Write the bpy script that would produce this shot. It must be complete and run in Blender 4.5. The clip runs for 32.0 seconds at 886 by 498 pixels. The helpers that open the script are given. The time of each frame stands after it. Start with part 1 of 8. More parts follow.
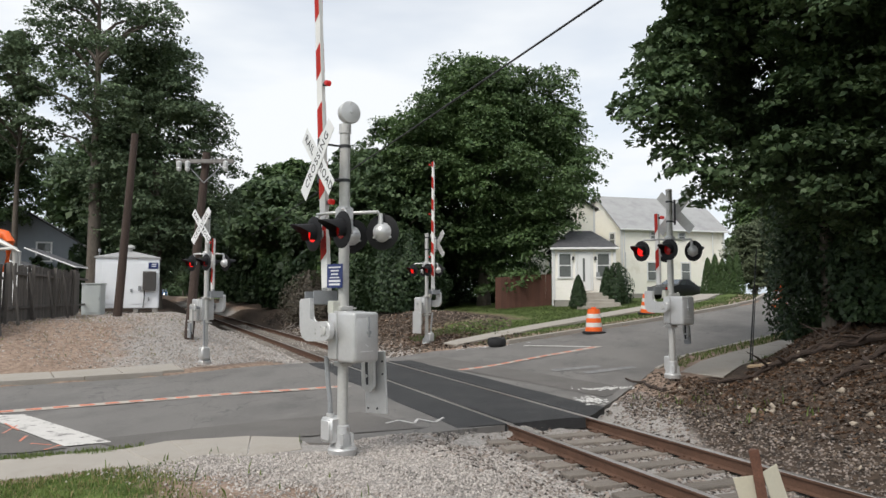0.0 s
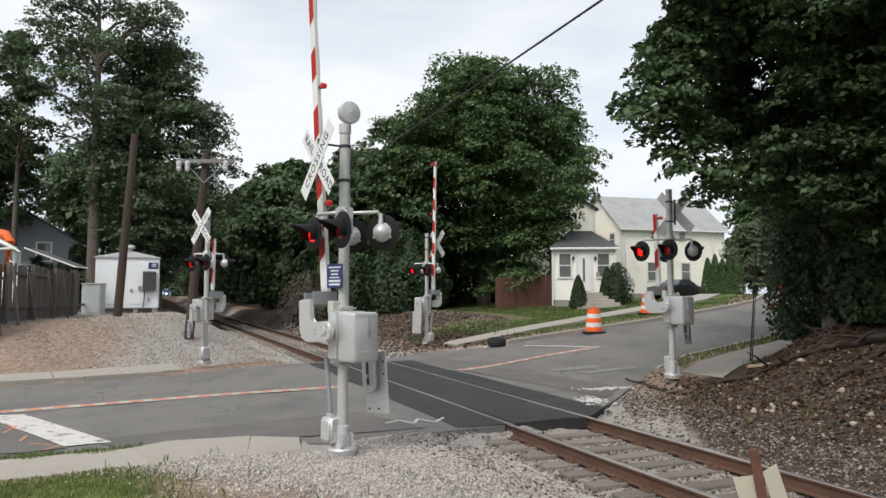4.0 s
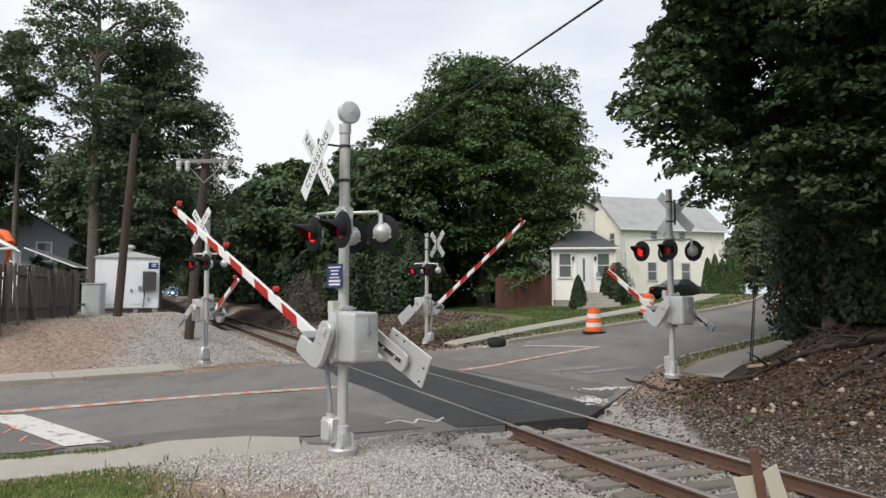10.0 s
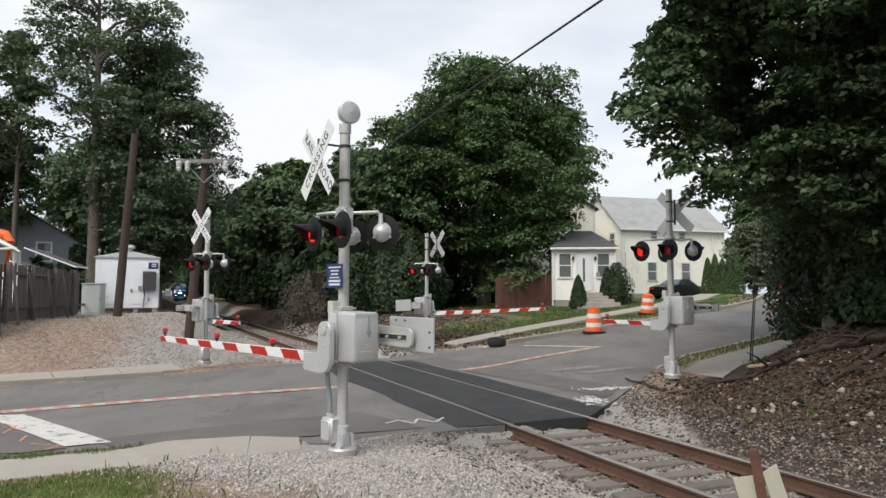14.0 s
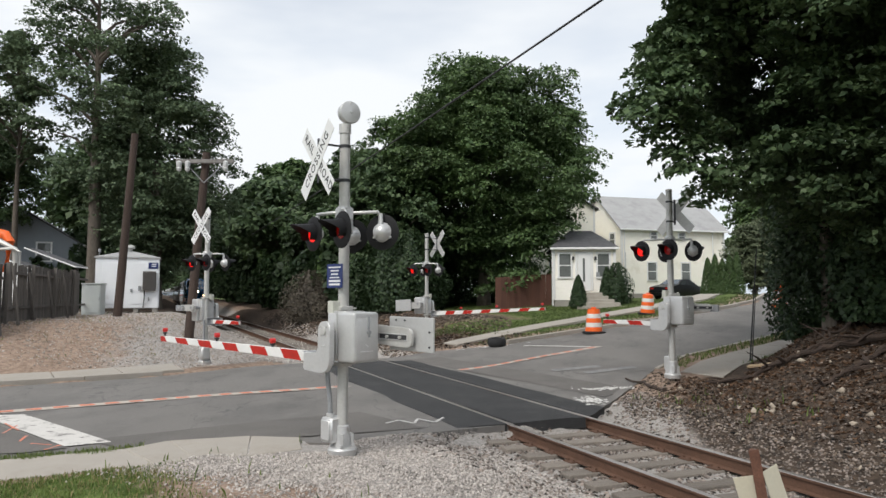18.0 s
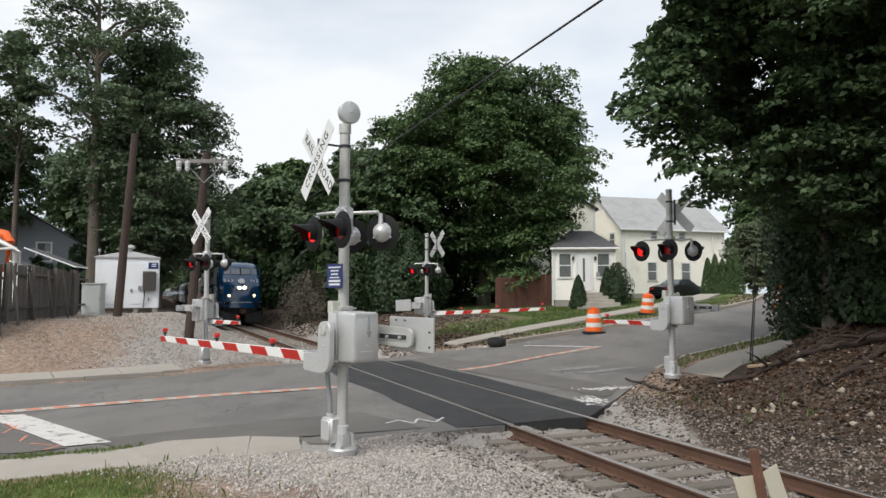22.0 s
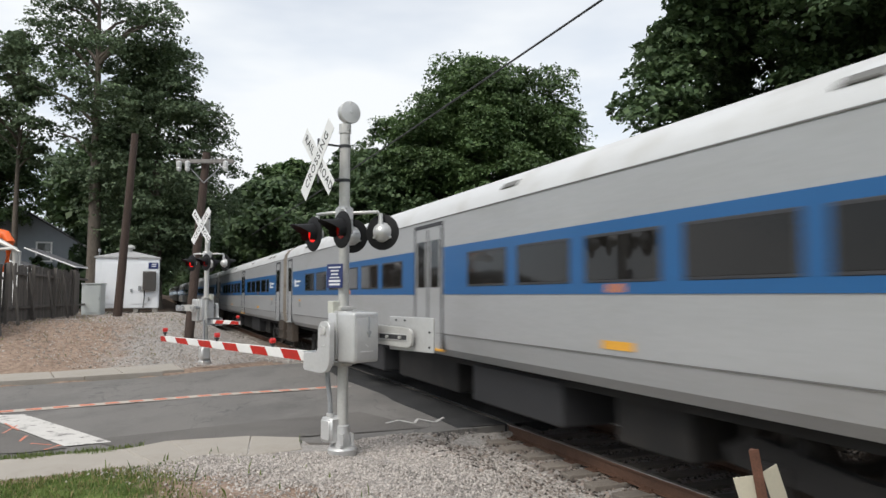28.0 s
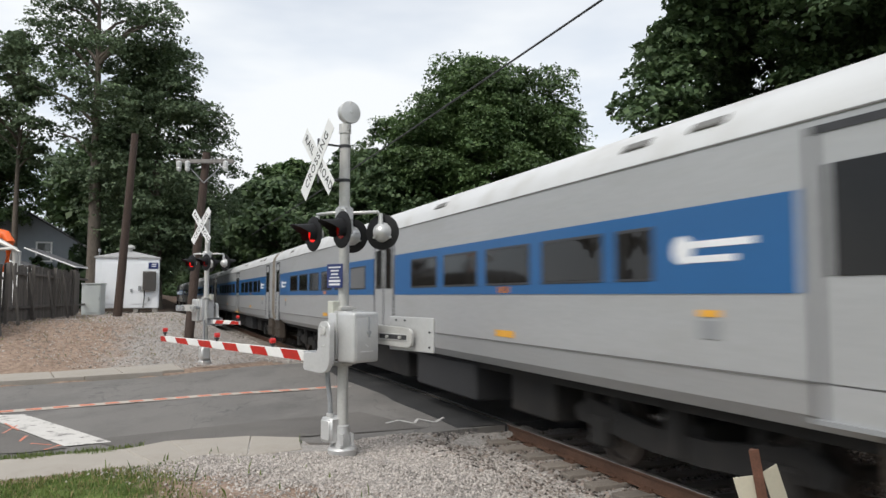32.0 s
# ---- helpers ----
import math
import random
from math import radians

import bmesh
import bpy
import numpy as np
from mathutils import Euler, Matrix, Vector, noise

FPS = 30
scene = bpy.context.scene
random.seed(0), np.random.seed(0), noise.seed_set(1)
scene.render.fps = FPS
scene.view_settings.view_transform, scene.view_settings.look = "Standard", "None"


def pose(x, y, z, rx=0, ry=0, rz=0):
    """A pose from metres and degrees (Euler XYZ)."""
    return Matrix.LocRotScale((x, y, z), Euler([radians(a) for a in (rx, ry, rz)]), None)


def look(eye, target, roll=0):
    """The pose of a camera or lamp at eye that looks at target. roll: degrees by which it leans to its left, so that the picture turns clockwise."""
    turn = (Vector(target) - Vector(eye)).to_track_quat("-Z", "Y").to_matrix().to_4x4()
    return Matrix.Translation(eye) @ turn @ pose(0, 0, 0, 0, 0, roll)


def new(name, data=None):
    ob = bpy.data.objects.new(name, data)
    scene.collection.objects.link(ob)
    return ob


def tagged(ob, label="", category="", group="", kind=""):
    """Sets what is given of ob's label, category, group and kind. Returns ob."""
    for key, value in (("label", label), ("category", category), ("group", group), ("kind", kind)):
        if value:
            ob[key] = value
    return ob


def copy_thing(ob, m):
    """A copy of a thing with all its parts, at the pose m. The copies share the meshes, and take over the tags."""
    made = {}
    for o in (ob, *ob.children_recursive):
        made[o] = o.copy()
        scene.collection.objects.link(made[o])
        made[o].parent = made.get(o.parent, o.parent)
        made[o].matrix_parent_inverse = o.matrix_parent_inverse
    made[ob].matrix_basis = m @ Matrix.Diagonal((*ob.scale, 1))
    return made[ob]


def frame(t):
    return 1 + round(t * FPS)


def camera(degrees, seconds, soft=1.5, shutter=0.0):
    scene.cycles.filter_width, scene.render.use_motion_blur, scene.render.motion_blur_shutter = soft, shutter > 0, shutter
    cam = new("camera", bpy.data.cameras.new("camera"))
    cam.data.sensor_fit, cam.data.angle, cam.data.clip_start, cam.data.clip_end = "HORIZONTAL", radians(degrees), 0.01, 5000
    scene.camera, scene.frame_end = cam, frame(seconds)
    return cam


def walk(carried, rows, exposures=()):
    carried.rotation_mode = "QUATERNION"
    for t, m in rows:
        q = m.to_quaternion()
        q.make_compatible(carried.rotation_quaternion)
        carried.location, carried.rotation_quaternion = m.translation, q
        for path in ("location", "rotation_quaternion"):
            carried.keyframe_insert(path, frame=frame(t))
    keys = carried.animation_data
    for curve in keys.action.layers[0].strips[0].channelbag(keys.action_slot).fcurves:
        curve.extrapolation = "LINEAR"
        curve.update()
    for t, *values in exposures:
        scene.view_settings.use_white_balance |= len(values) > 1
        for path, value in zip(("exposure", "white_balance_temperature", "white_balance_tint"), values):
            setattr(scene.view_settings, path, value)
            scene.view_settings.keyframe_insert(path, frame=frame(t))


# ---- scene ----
# Plan: the eye stands at x = y = 0 and looks along +y; z = 0 is the top of the rails.
F_PX = 1250.0
cam = camera(2 * math.degrees(math.atan(784 / F_PX)), 32.0, soft=1.5, shutter=0.5)
CAM_POSE = pose(0, 0, 2.016, 90 + 3.75, 0, 0)
walk(cam, [(0.0, CAM_POSE), (32.0, CAM_POSE)])

# ---- light ----
world = bpy.data.worlds.new("overcast_sky")
scene.world = world
world.use_nodes = True
wn, wl = world.node_tree.nodes, world.node_tree.links
wn.clear()
w_out = wn.new("ShaderNodeOutputWorld")
w_bg = wn.new("ShaderNodeBackground")
w_sky = wn.new("ShaderNodeTexSky")
w_sky.sky_type = "NISHITA"
w_sky.sun_disc = False
w_sky.sun_elevation = radians(51)
w_sky.sun_rotation = radians(212)
w_sky.air_density, w_sky.dust_density = 1.0, 1.5
w_scale = wn.new("ShaderNodeVectorMath")
w_scale.operation = "SCALE"
w_scale.inputs["Scale"].default_value = 0.13
w_tc = wn.new("ShaderNodeTexCoord")
w_map = wn.new("ShaderNodeMapping")
w_map.inputs["Scale"].default_value = (1.0, 1.0, 3.2)
w_noise = wn.new("ShaderNodeTexNoise")
w_noise.inputs["Scale"].default_value = 1.7
w_noise.inputs["Detail"].default_value = 5.0
w_noise.inputs["Roughness"].default_value = 0.5
w_ramp = wn.new("ShaderNodeValToRGB")
w_ramp.color_ramp.elements[0].position = 0.36
w_ramp.color_ramp.elements[0].color = (0.60, 0.60, 0.60, 1)
w_ramp.color_ramp.elements[1].position = 0.60
w_ramp.color_ramp.elements[1].color = (1, 1, 1, 1)
w_mix = wn.new("ShaderNodeMix")
w_mix.data_type = "RGBA"
w_sep = wn.new("ShaderNodeSeparateXYZ")
wl.new(w_tc.outputs["Generated"], w_sep.inputs["Vector"])
w_low = wn.new("ShaderNodeMapRange")
w_low.inputs["From Min"].default_value, w_low.inputs["From Max"].default_value = 0.40, 0.14
wl.new(w_sep.outputs["Z"], w_low.inputs["Value"])
w_tint = wn.new("ShaderNodeMix")
w_tint.data_type = "RGBA"
w_tint.inputs["A"].default_value = (0.87, 0.90, 0.93, 1)
w_tint.inputs["B"].default_value = (0.66, 0.76, 0.88, 1)
wl.new(w_tc.outputs["Generated"], w_map.inputs["Vector"])
wl.new(w_map.outputs["Vector"], w_noise.inputs["Vector"])
wl.new(w_noise.outputs["Fac"], w_ramp.inputs["Fac"])
wl.new(w_ramp.outputs["Color"], w_mix.inputs["Factor"])
w_streak = wn.new("ShaderNodeMath")
w_streak.operation = "MULTIPLY"
w_thin = wn.new("ShaderNodeMapRange")
w_thin.inputs["From Min"].default_value, w_thin.inputs["From Max"].default_value = 0.62, 0.40
wl.new(w_noise.outputs["Fac"], w_thin.inputs["Value"])
wl.new(w_low.outputs["Result"], w_streak.inputs[0])
wl.new(w_thin.outputs["Result"], w_streak.inputs[1])
wl.new(w_streak.outputs[0], w_tint.inputs["Factor"])
wl.new(w_tint.outputs["Result"], w_mix.inputs["B"])
wl.new(w_sky.outputs["Color"], w_scale.inputs[0])
wl.new(w_scale.outputs[0], w_mix.inputs["A"])
wl.new(w_mix.outputs["Result"], w_bg.inputs["Color"])
w_bg.inputs["Strength"].default_value = 0.86
wl.new(w_bg.outputs["Background"], w_out.inputs["Surface"])

sun_data = bpy.data.lights.new("sun", "SUN")
sun_data.energy = 1.9
sun_data.angle = radians(30)
sun_data.color = (1.0, 0.96, 0.9)
sun = new("sun", sun_data)
sun.matrix_world = look((-13, -21, 29), (0, 0, 0))
scene.view_settings.exposure = 0.35


# ---- materials ----
def material(name, base, rough=0.6, metal=0.0, var=0.12, scale=4.0, fine=40.0, bump=0.0, bump_scale=60.0,
             stain=None, stain_scale=1.2, stain_lo=0.5, stain_hi=0.7, per_object=0.0, glow=None, glow_strength=0.0,
             spec=0.5, coat=0.0, per_island=0.0, stretch=(1, 1, 1), cracks=None):
    """A surface with grain at two scales, an optional stain colour, relief and a change from piece to piece."""
    m = bpy.data.materials.new(name)
    m.use_nodes = True
    n, l = m.node_tree.nodes, m.node_tree.links
    p = n["Principled BSDF"]
    p.inputs["Roughness"].default_value = rough
    p.inputs["Metallic"].default_value = metal
    p.inputs["Specular IOR Level"].default_value = spec
    p.inputs["Coat Weight"].default_value = coat
    tc = n.new("ShaderNodeTexCoord")
    mp = n.new("ShaderNodeMapping")
    mp.inputs["Scale"].default_value = stretch
    l.new(tc.outputs["Object"], mp.inputs["Vector"])
    n1 = n.new("ShaderNodeTexNoise")
    n1.inputs["Scale"].default_value = scale
    n1.inputs["Detail"].default_value = 6
    n2 = n.new("ShaderNodeTexNoise")
    n2.inputs["Scale"].default_value = fine
    n2.inputs["Detail"].default_value = 4
    for q in (n1, n2):
        l.new(mp.outputs["Vector"], q.inputs["Vector"])
    add = n.new("ShaderNodeMath")
    add.operation = "ADD"
    l.new(n1.outputs["Fac"], add.inputs[0])
    l.new(n2.outputs["Fac"], add.inputs[1])
    last = add.outputs[0]
    for amount, node, sock in ((per_object, "ShaderNodeObjectInfo", "Random"), (per_island, "ShaderNodeNewGeometry", "Random Per Island")):
        if amount:
            o = n.new(node)
            k = n.new("ShaderNodeMath")
            k.operation = "MULTIPLY_ADD"
            l.new(o.outputs[sock], k.inputs[0])
            k.inputs[1].default_value = amount
            l.new(last, k.inputs[2])
            last = k.outputs[0]
    mid = 1.0 + 0.5 * (per_object + per_island)
    mr = n.new("ShaderNodeMapRange")
    mr.inputs["From Min"].default_value = mid - 0.45
    mr.inputs["From Max"].default_value = mid + 0.45
    mr.inputs["To Min"].default_value = 1 - var * 1.6
    mr.inputs["To Max"].default_value = 1 + var * 1.6
    mr.clamp = False
    l.new(last, mr.inputs["Value"])
    col = n.new("ShaderNodeVectorMath")
    col.operation = "SCALE"
    col.inputs[0].default_value = base
    l.new(mr.outputs["Result"], col.inputs["Scale"])
    out = col.outputs[0]
    if stain:
        n3 = n.new("ShaderNodeTexNoise")
        n3.inputs["Scale"].default_value = stain_scale
        n3.inputs["Detail"].default_value = 7
        n3.inputs["Roughness"].default_value = 0.65
        l.new(mp.outputs["Vector"], n3.inputs["Vector"])
        r = n.new("ShaderNodeValToRGB")
        r.color_ramp.elements[0].position = stain_lo
        r.color_ramp.elements[0].color = (0, 0, 0, 1)
        r.color_ramp.elements[1].position = stain_hi
        r.color_ramp.elements[1].color = (1, 1, 1, 1)
        l.new(n3.outputs["Fac"], r.inputs["Fac"])
        mx = n.new("ShaderNodeMix")
        mx.data_type = "RGBA"
        l.new(r.outputs["Color"], mx.inputs["Factor"])
        l.new(out, mx.inputs["A"])
        mx.inputs["B"].default_value = (*stain, 1)
        out = mx.outputs["Result"]
    if cracks:
        wob = n.new("ShaderNodeTexNoise")
        wob.inputs["Scale"].default_value = 1.6
        wob.inputs["Detail"].default_value = 6
        l.new(mp.outputs["Vector"], wob.inputs["Vector"])
        shift = n.new("ShaderNodeVectorMath")
        shift.operation = "MULTIPLY_ADD"
        l.new(wob.outputs["Color"], shift.inputs[0])
        shift.inputs[1].default_value = (1.6, 1.6, 1.6)
        l.new(mp.outputs["Vector"], shift.inputs[2])
        vo = n.new("ShaderNodeTexVoronoi")
        vo.feature = "DISTANCE_TO_EDGE"
        vo.inputs["Scale"].default_value = 0.30
        l.new(shift.outputs[0], vo.inputs["Vector"])
        cr = n.new("ShaderNodeMapRange")
        cr.inputs["From Min"].default_value, cr.inputs["From Max"].default_value = 0.003, 0.009
        cr.inputs["To Min"].default_value, cr.inputs["To Max"].default_value = 0.75, 0.0
        l.new(vo.outputs["Distance"], cr.inputs["Value"])
        mc = n.new("ShaderNodeMix")
        mc.data_type = "RGBA"
        l.new(cr.outputs["Result"], mc.inputs["Factor"])
        l.new(out, mc.inputs["A"])
        mc.inputs["B"].default_value = (*cracks, 1)
        out = mc.outputs["Result"]
    l.new(out, p.inputs["Base Color"])
    if bump:
        n4 = n.new("ShaderNodeTexNoise")
        n4.inputs["Scale"].default_value = bump_scale
        n4.inputs["Detail"].default_value = 5
        l.new(mp.outputs["Vector"], n4.inputs["Vector"])
        b = n.new("ShaderNodeBump")
        b.inputs["Strength"].default_value = bump
        b.inputs["Distance"].default_value = 0.02
        l.new(n4.outputs["Fac"], b.inputs["Height"])
        l.new(b.outputs["Normal"], p.inputs["Normal"])
    if glow:
        p.inputs["Emission Color"].default_value = (*glow, 1)
        p.inputs["Emission Strength"].default_value = glow_strength
    return m


M = {}
M["asphalt"] = material("asphalt", (0.178, 0.168, 0.157), 0.9, var=0.14, scale=0.4, fine=110, bump=0.45, bump_scale=140, stain=(0.108, 0.103, 0.098), stain_scale=0.35, stain_lo=0.48, stain_hi=0.72, stretch=(1.6, 0.8, 1), cracks=(0.095, 0.092, 0.09))
M["new_asphalt"] = material("new_asphalt", (0.027, 0.027, 0.028), 0.75, var=0.25, scale=1.5, fine=80, bump=0.5, bump_scale=120, stain=(0.055, 0.053, 0.052), stain_scale=1.5, stain_lo=0.5, stain_hi=0.8)
M["concrete"] = material("concrete", (0.35, 0.32, 0.28), 0.9, var=0.09, scale=1.5, fine=60, bump=0.25, stain=(0.28, 0.25, 0.21), stain_scale=1.0, stain_lo=0.5, stain_hi=0.75, per_object=0.2)
M["white_paint"] = material("white_road_paint", (0.56, 0.54, 0.51), 0.8, var=0.10, scale=3, fine=50, stain=(0.20, 0.19, 0.18), stain_scale=4.5, stain_lo=0.55, stain_hi=0.64)
M["faded_paint"] = material("faded_road_paint", (0.235, 0.23, 0.225), 0.9, var=0.15, scale=3, fine=50, stain=(0.14, 0.14, 0.145), stain_scale=5, stain_lo=0.45, stain_hi=0.65)
M["orange_paint"] = material("orange_road_paint", (0.62, 0.20, 0.12), 0.85, var=0.14, stain=(0.30, 0.22, 0.19), stain_scale=9, stain_lo=0.47, stain_hi=0.68)
M["yellow_paint"] = material("worn_cream_paint", (0.46, 0.41, 0.36), 0.85, var=0.12, stain=(0.24, 0.21, 0.19), stain_scale=7, stain_lo=0.52, stain_hi=0.72)
M["rail"] = material("rusty_rail", (0.115, 0.062, 0.040), 0.75, metal=0.2, var=0.25, scale=3, fine=60, bump=0.3)
M["rail_head"] = material("polished_rail_head", (0.42, 0.38, 0.35), 0.38, metal=0.85, var=0.12, scale=6, stretch=(8, 0.3, 1))
M["tie"] = material("weathered_tie_wood", (0.20, 0.175, 0.15), 0.95, var=0.25, scale=3, fine=45, bump=0.5, per_object=0.5, stretch=(1, 8, 1))
M["stone"] = material("crushed_stone", (0.395, 0.36, 0.33), 0.95, var=0.22, scale=9, fine=70, bump=0.3, per_island=1.0)
# brown of the stones, taken darker to include the trees' shade on the banks
M["stone_brown"] = material("brown_pebble", (0.095, 0.072, 0.055), 0.95, var=0.45, scale=9, fine=70, bump=0.3, per_island=1.2)
M["galv"] = material("galvanised_steel", (0.50, 0.495, 0.475), 0.48, metal=0.25, var=0.08, scale=5, fine=30, stain=(0.42, 0.41, 0.39), stain_scale=3)
M["alu"] = material("silver_painted_steel", (0.56, 0.56, 0.555), 0.38, metal=0.42, var=0.05, scale=4, fine=30, stain=(0.48, 0.48, 0.47), stain_scale=2, stain_lo=0.55, stain_hi=0.8)
M["grey_metal"] = material("grey_metal", (0.30, 0.31, 0.32), 0.55, metal=0.3, var=0.1)
M["dark_metal"] = material("dark_metal", (0.045, 0.046, 0.05), 0.6, metal=0.2, var=0.2)
M["cream_box"] = material("cream_enamel_box", (0.50, 0.50, 0.44), 0.5, var=0.06)
M["black"] = material("black_paint", (0.010, 0.010, 0.011), 0.65, var=0.1, spec=0.25)
M["rubber"] = material("rubber", (0.016, 0.016, 0.017), 0.85, var=0.2, bump=0.2)
M["sign_white"] = material("white_reflective_sheet", (0.72, 0.72, 0.72), 0.55, var=0.04, stain=(0.58, 0.57, 0.55), stain_scale=5, stain_lo=0.6, stain_hi=0.85)
M["sign_black"] = material("black_lettering", (0.03, 0.03, 0.03), 0.6)
M["sign_blue"] = material("blue_sign_sheet", (0.014, 0.028, 0.125), 0.5, var=0.08)
M["arm_white"] = material("white_gate_paint", (0.72, 0.71, 0.69), 0.5, var=0.05, stain=(0.5, 0.48, 0.45), stain_scale=4, stain_lo=0.6, stain_hi=0.85)
M["arm_red"] = material("red_gate_sheet", (0.42, 0.022, 0.014), 0.6, var=0.12, spec=0.22, stain=(0.30, 0.024, 0.016), stain_scale=6)
M["lens_red"] = material("lit_red_lens", (0.35, 0.01, 0.01), 0.25, glow=(1.0, 0.014, 0.01), glow_strength=0.75)
M["lens_dim"] = material("dim_red_lens", (0.10, 0.006, 0.006), 0.25, glow=(1.0, 0.012, 0.01), glow_strength=0.05)
M["lens_small"] = material("small_red_lens", (0.35, 0.02, 0.02), 0.3, glow=(1.0, 0.03, 0.02), glow_strength=0.16)


# ---- mesh helpers ----
def part(name, bm, mat, parent=None, label="", smooth=False):
    """Links a bmesh as one mesh object, under a thing or a part where one is given."""
    me = bpy.data.meshes.new(name)
    bmesh.ops.recalc_face_normals(bm, faces=bm.faces)
    if smooth:
        for f in bm.faces:
            f.smooth = True
    bm.to_mesh(me)
    bm.free()
    for one in (mat if isinstance(mat, (list, tuple)) else [mat]):
        me.materials.append(one)
    ob = new(name, me)
    if smooth:
        me.set_sharp_from_angle(angle=radians(38))
    if parent is not None:
        ob.parent = parent
    if label:
        tagged(ob, label)
    return ob


def again(ob, parent, m):
    """One more piece on the mesh of ob."""
    o = new(ob.name.split(".")[0], ob.data)
    o.parent = parent
    o.matrix_basis = m
    return o


def sheet(name, verts, faces, mat, parent=None, smooth=False, slots=None):
    me = bpy.data.meshes.new(name)
    me.from_pydata([tuple(v) for v in verts], [], faces)
    for one in (mat if isinstance(mat, (list, tuple)) else [mat]):
        me.materials.append(one)
    if slots is not None:
        me.polygons.foreach_set("material_index", slots)
    if smooth:
        me.polygons.foreach_set("use_smooth", [True] * len(me.polygons))
    me.update()
    ob = new(name, me)
    if parent is not None:
        ob.parent = parent
    return ob


def thing(name, m=None, label="", category="", group="", kind=""):
    ob = new(name)
    ob.empty_display_size = 0.2
    if m is not None:
        ob.matrix_basis = m
    return tagged(ob, label, category, group, kind)


def box(bm, c, s, bevel=0.0, m=None, seg=1):
    r = bmesh.ops.create_cube(bm, size=1.0)
    vs = r["verts"]
    bmesh.ops.scale(bm, vec=s, verts=vs)
    if bevel:
        es = list({e for v in vs for e in v.link_edges})
        b = bmesh.ops.bevel(bm, geom=es, offset=bevel, segments=seg, profile=0.6, affect="EDGES")
        vs = list({v for f in b["faces"] for v in f.verts} | {v for v in vs if v.is_valid})
    bmesh.ops.translate(bm, vec=c, verts=vs)
    if m is not None:
        bmesh.ops.transform(bm, matrix=m, verts=vs)
    return vs


def rod(bm, p0, p1, r0, r1=None, seg=12, caps=True):
    """A tapered round bar from p0 to p1."""
    r1 = r0 if r1 is None else r1
    p0, p1 = Vector(p0), Vector(p1)
    d = p1 - p0
    q = d.to_track_quat("Z", "Y").to_matrix()
    rings = []
    for p, r in ((p0, r0), (p1, r1)):
        rings.append([bm.verts.new(p + q @ Vector((r * math.cos(2 * math.pi * k / seg), r * math.sin(2 * math.pi * k / seg), 0))) for k in range(seg)])
    for k in range(seg):
        bm.faces.new((rings[0][k], rings[0][(k + 1) % seg], rings[1][(k + 1) % seg], rings[1][k]))
    if caps:
        bm.faces.new(list(reversed(rings[0])))
        bm.faces.new(rings[1])
    return rings[0] + rings[1]


def lathe(bm, profile, seg=24, m=None):
    """A turned body round z from (radius, height) pairs."""
    rings = []
    for r, z in profile:
        rings.append([bm.verts.new((max(r, 1e-4) * math.cos(2 * math.pi * k / seg), max(r, 1e-4) * math.sin(2 * math.pi * k / seg), z)) for k in range(seg)])
    for a, b in zip(rings, rings[1:]):
        for k in range(seg):
            bm.faces.new((a[k], a[(k + 1) % seg], b[(k + 1) % seg], b[k]))
    bm.faces.new(list(reversed(rings[0])))
    bm.faces.new(rings[-1])
    vs = [v for g in rings for v in g]
    if m is not None:
        bmesh.ops.transform(bm, matrix=m, verts=vs)
    return vs


def tube(bm, pts, r, seg=8):
    """A bent round bar through the points."""
    pts = [Vector(p) for p in pts]
    rad = r if isinstance(r, (list, tuple)) else [r] * len(pts)
    rings = []
    for i, p in enumerate(pts):
        d = (pts[min(i + 1, len(pts) - 1)] - pts[max(i - 1, 0)]).normalized()
        q = d.to_track_quat("Z", "Y").to_matrix()
        rings.append([bm.verts.new(p + q @ Vector((rad[i] * math.cos(2 * math.pi * k / seg), rad[i] * math.sin(2 * math.pi * k / seg), 0))) for k in range(seg)])
    for a, b in zip(rings, rings[1:]):
        for k in range(seg):
            bm.faces.new((a[k], a[(k + 1) % seg], b[(k + 1) % seg], b[k]))
    bm.faces.new(list(reversed(rings[0])))
    bm.faces.new(rings[-1])
    return [v for g in rings for v in g]


def prism(bm, outline, axis, lo, hi, bevel=0.0):
    """Pushes a flat outline along an axis (0, 1 or 2) from lo to hi."""
    def at(p, h):
        v = [p[0], p[1]]
        v.insert(axis, h)
        return v
    a = [bm.verts.new(at(p, lo)) for p in outline]
    b = [bm.verts.new(at(p, hi)) for p in outline]
    k = len(outline)
    fs = [bm.faces.new(a), bm.faces.new(list(reversed(b)))]
    for i in range(k):
        fs.append(bm.faces.new((a[i], b[i], b[(i + 1) % k], a[(i + 1) % k])))
    if bevel:
        es = list({e for f in fs[:2] for e in f.edges})
        bmesh.ops.bevel(bm, geom=es, offset=bevel, segments=1, affect="EDGES")
    return a + b


def lettering(name, text, size, mat, parent, m, spacing=1.0):
    """Flat letters with a little depth, in the built-in font, centred on the pose m."""
    cu = bpy.data.curves.new(name, "FONT")
    cu.body, cu.size, cu.align_x, cu.align_y, cu.extrude = text, size, "CENTER", "CENTER", 0.0015
    cu.space_character = spacing
    cu.resolution_u = 3
    tmp = bpy.data.objects.new("tmp", cu)
    scene.collection.objects.link(tmp)
    me = bpy.data.meshes.new_from_object(tmp.evaluated_get(bpy.context.evaluated_depsgraph_get()))
    bpy.data.objects.remove(tmp)
    bpy.data.curves.remove(cu)
    me.materials.clear()
    me.materials.append(mat)
    ob = new(name, me)
    ob.parent = parent
    ob.matrix_basis = m
    return ob


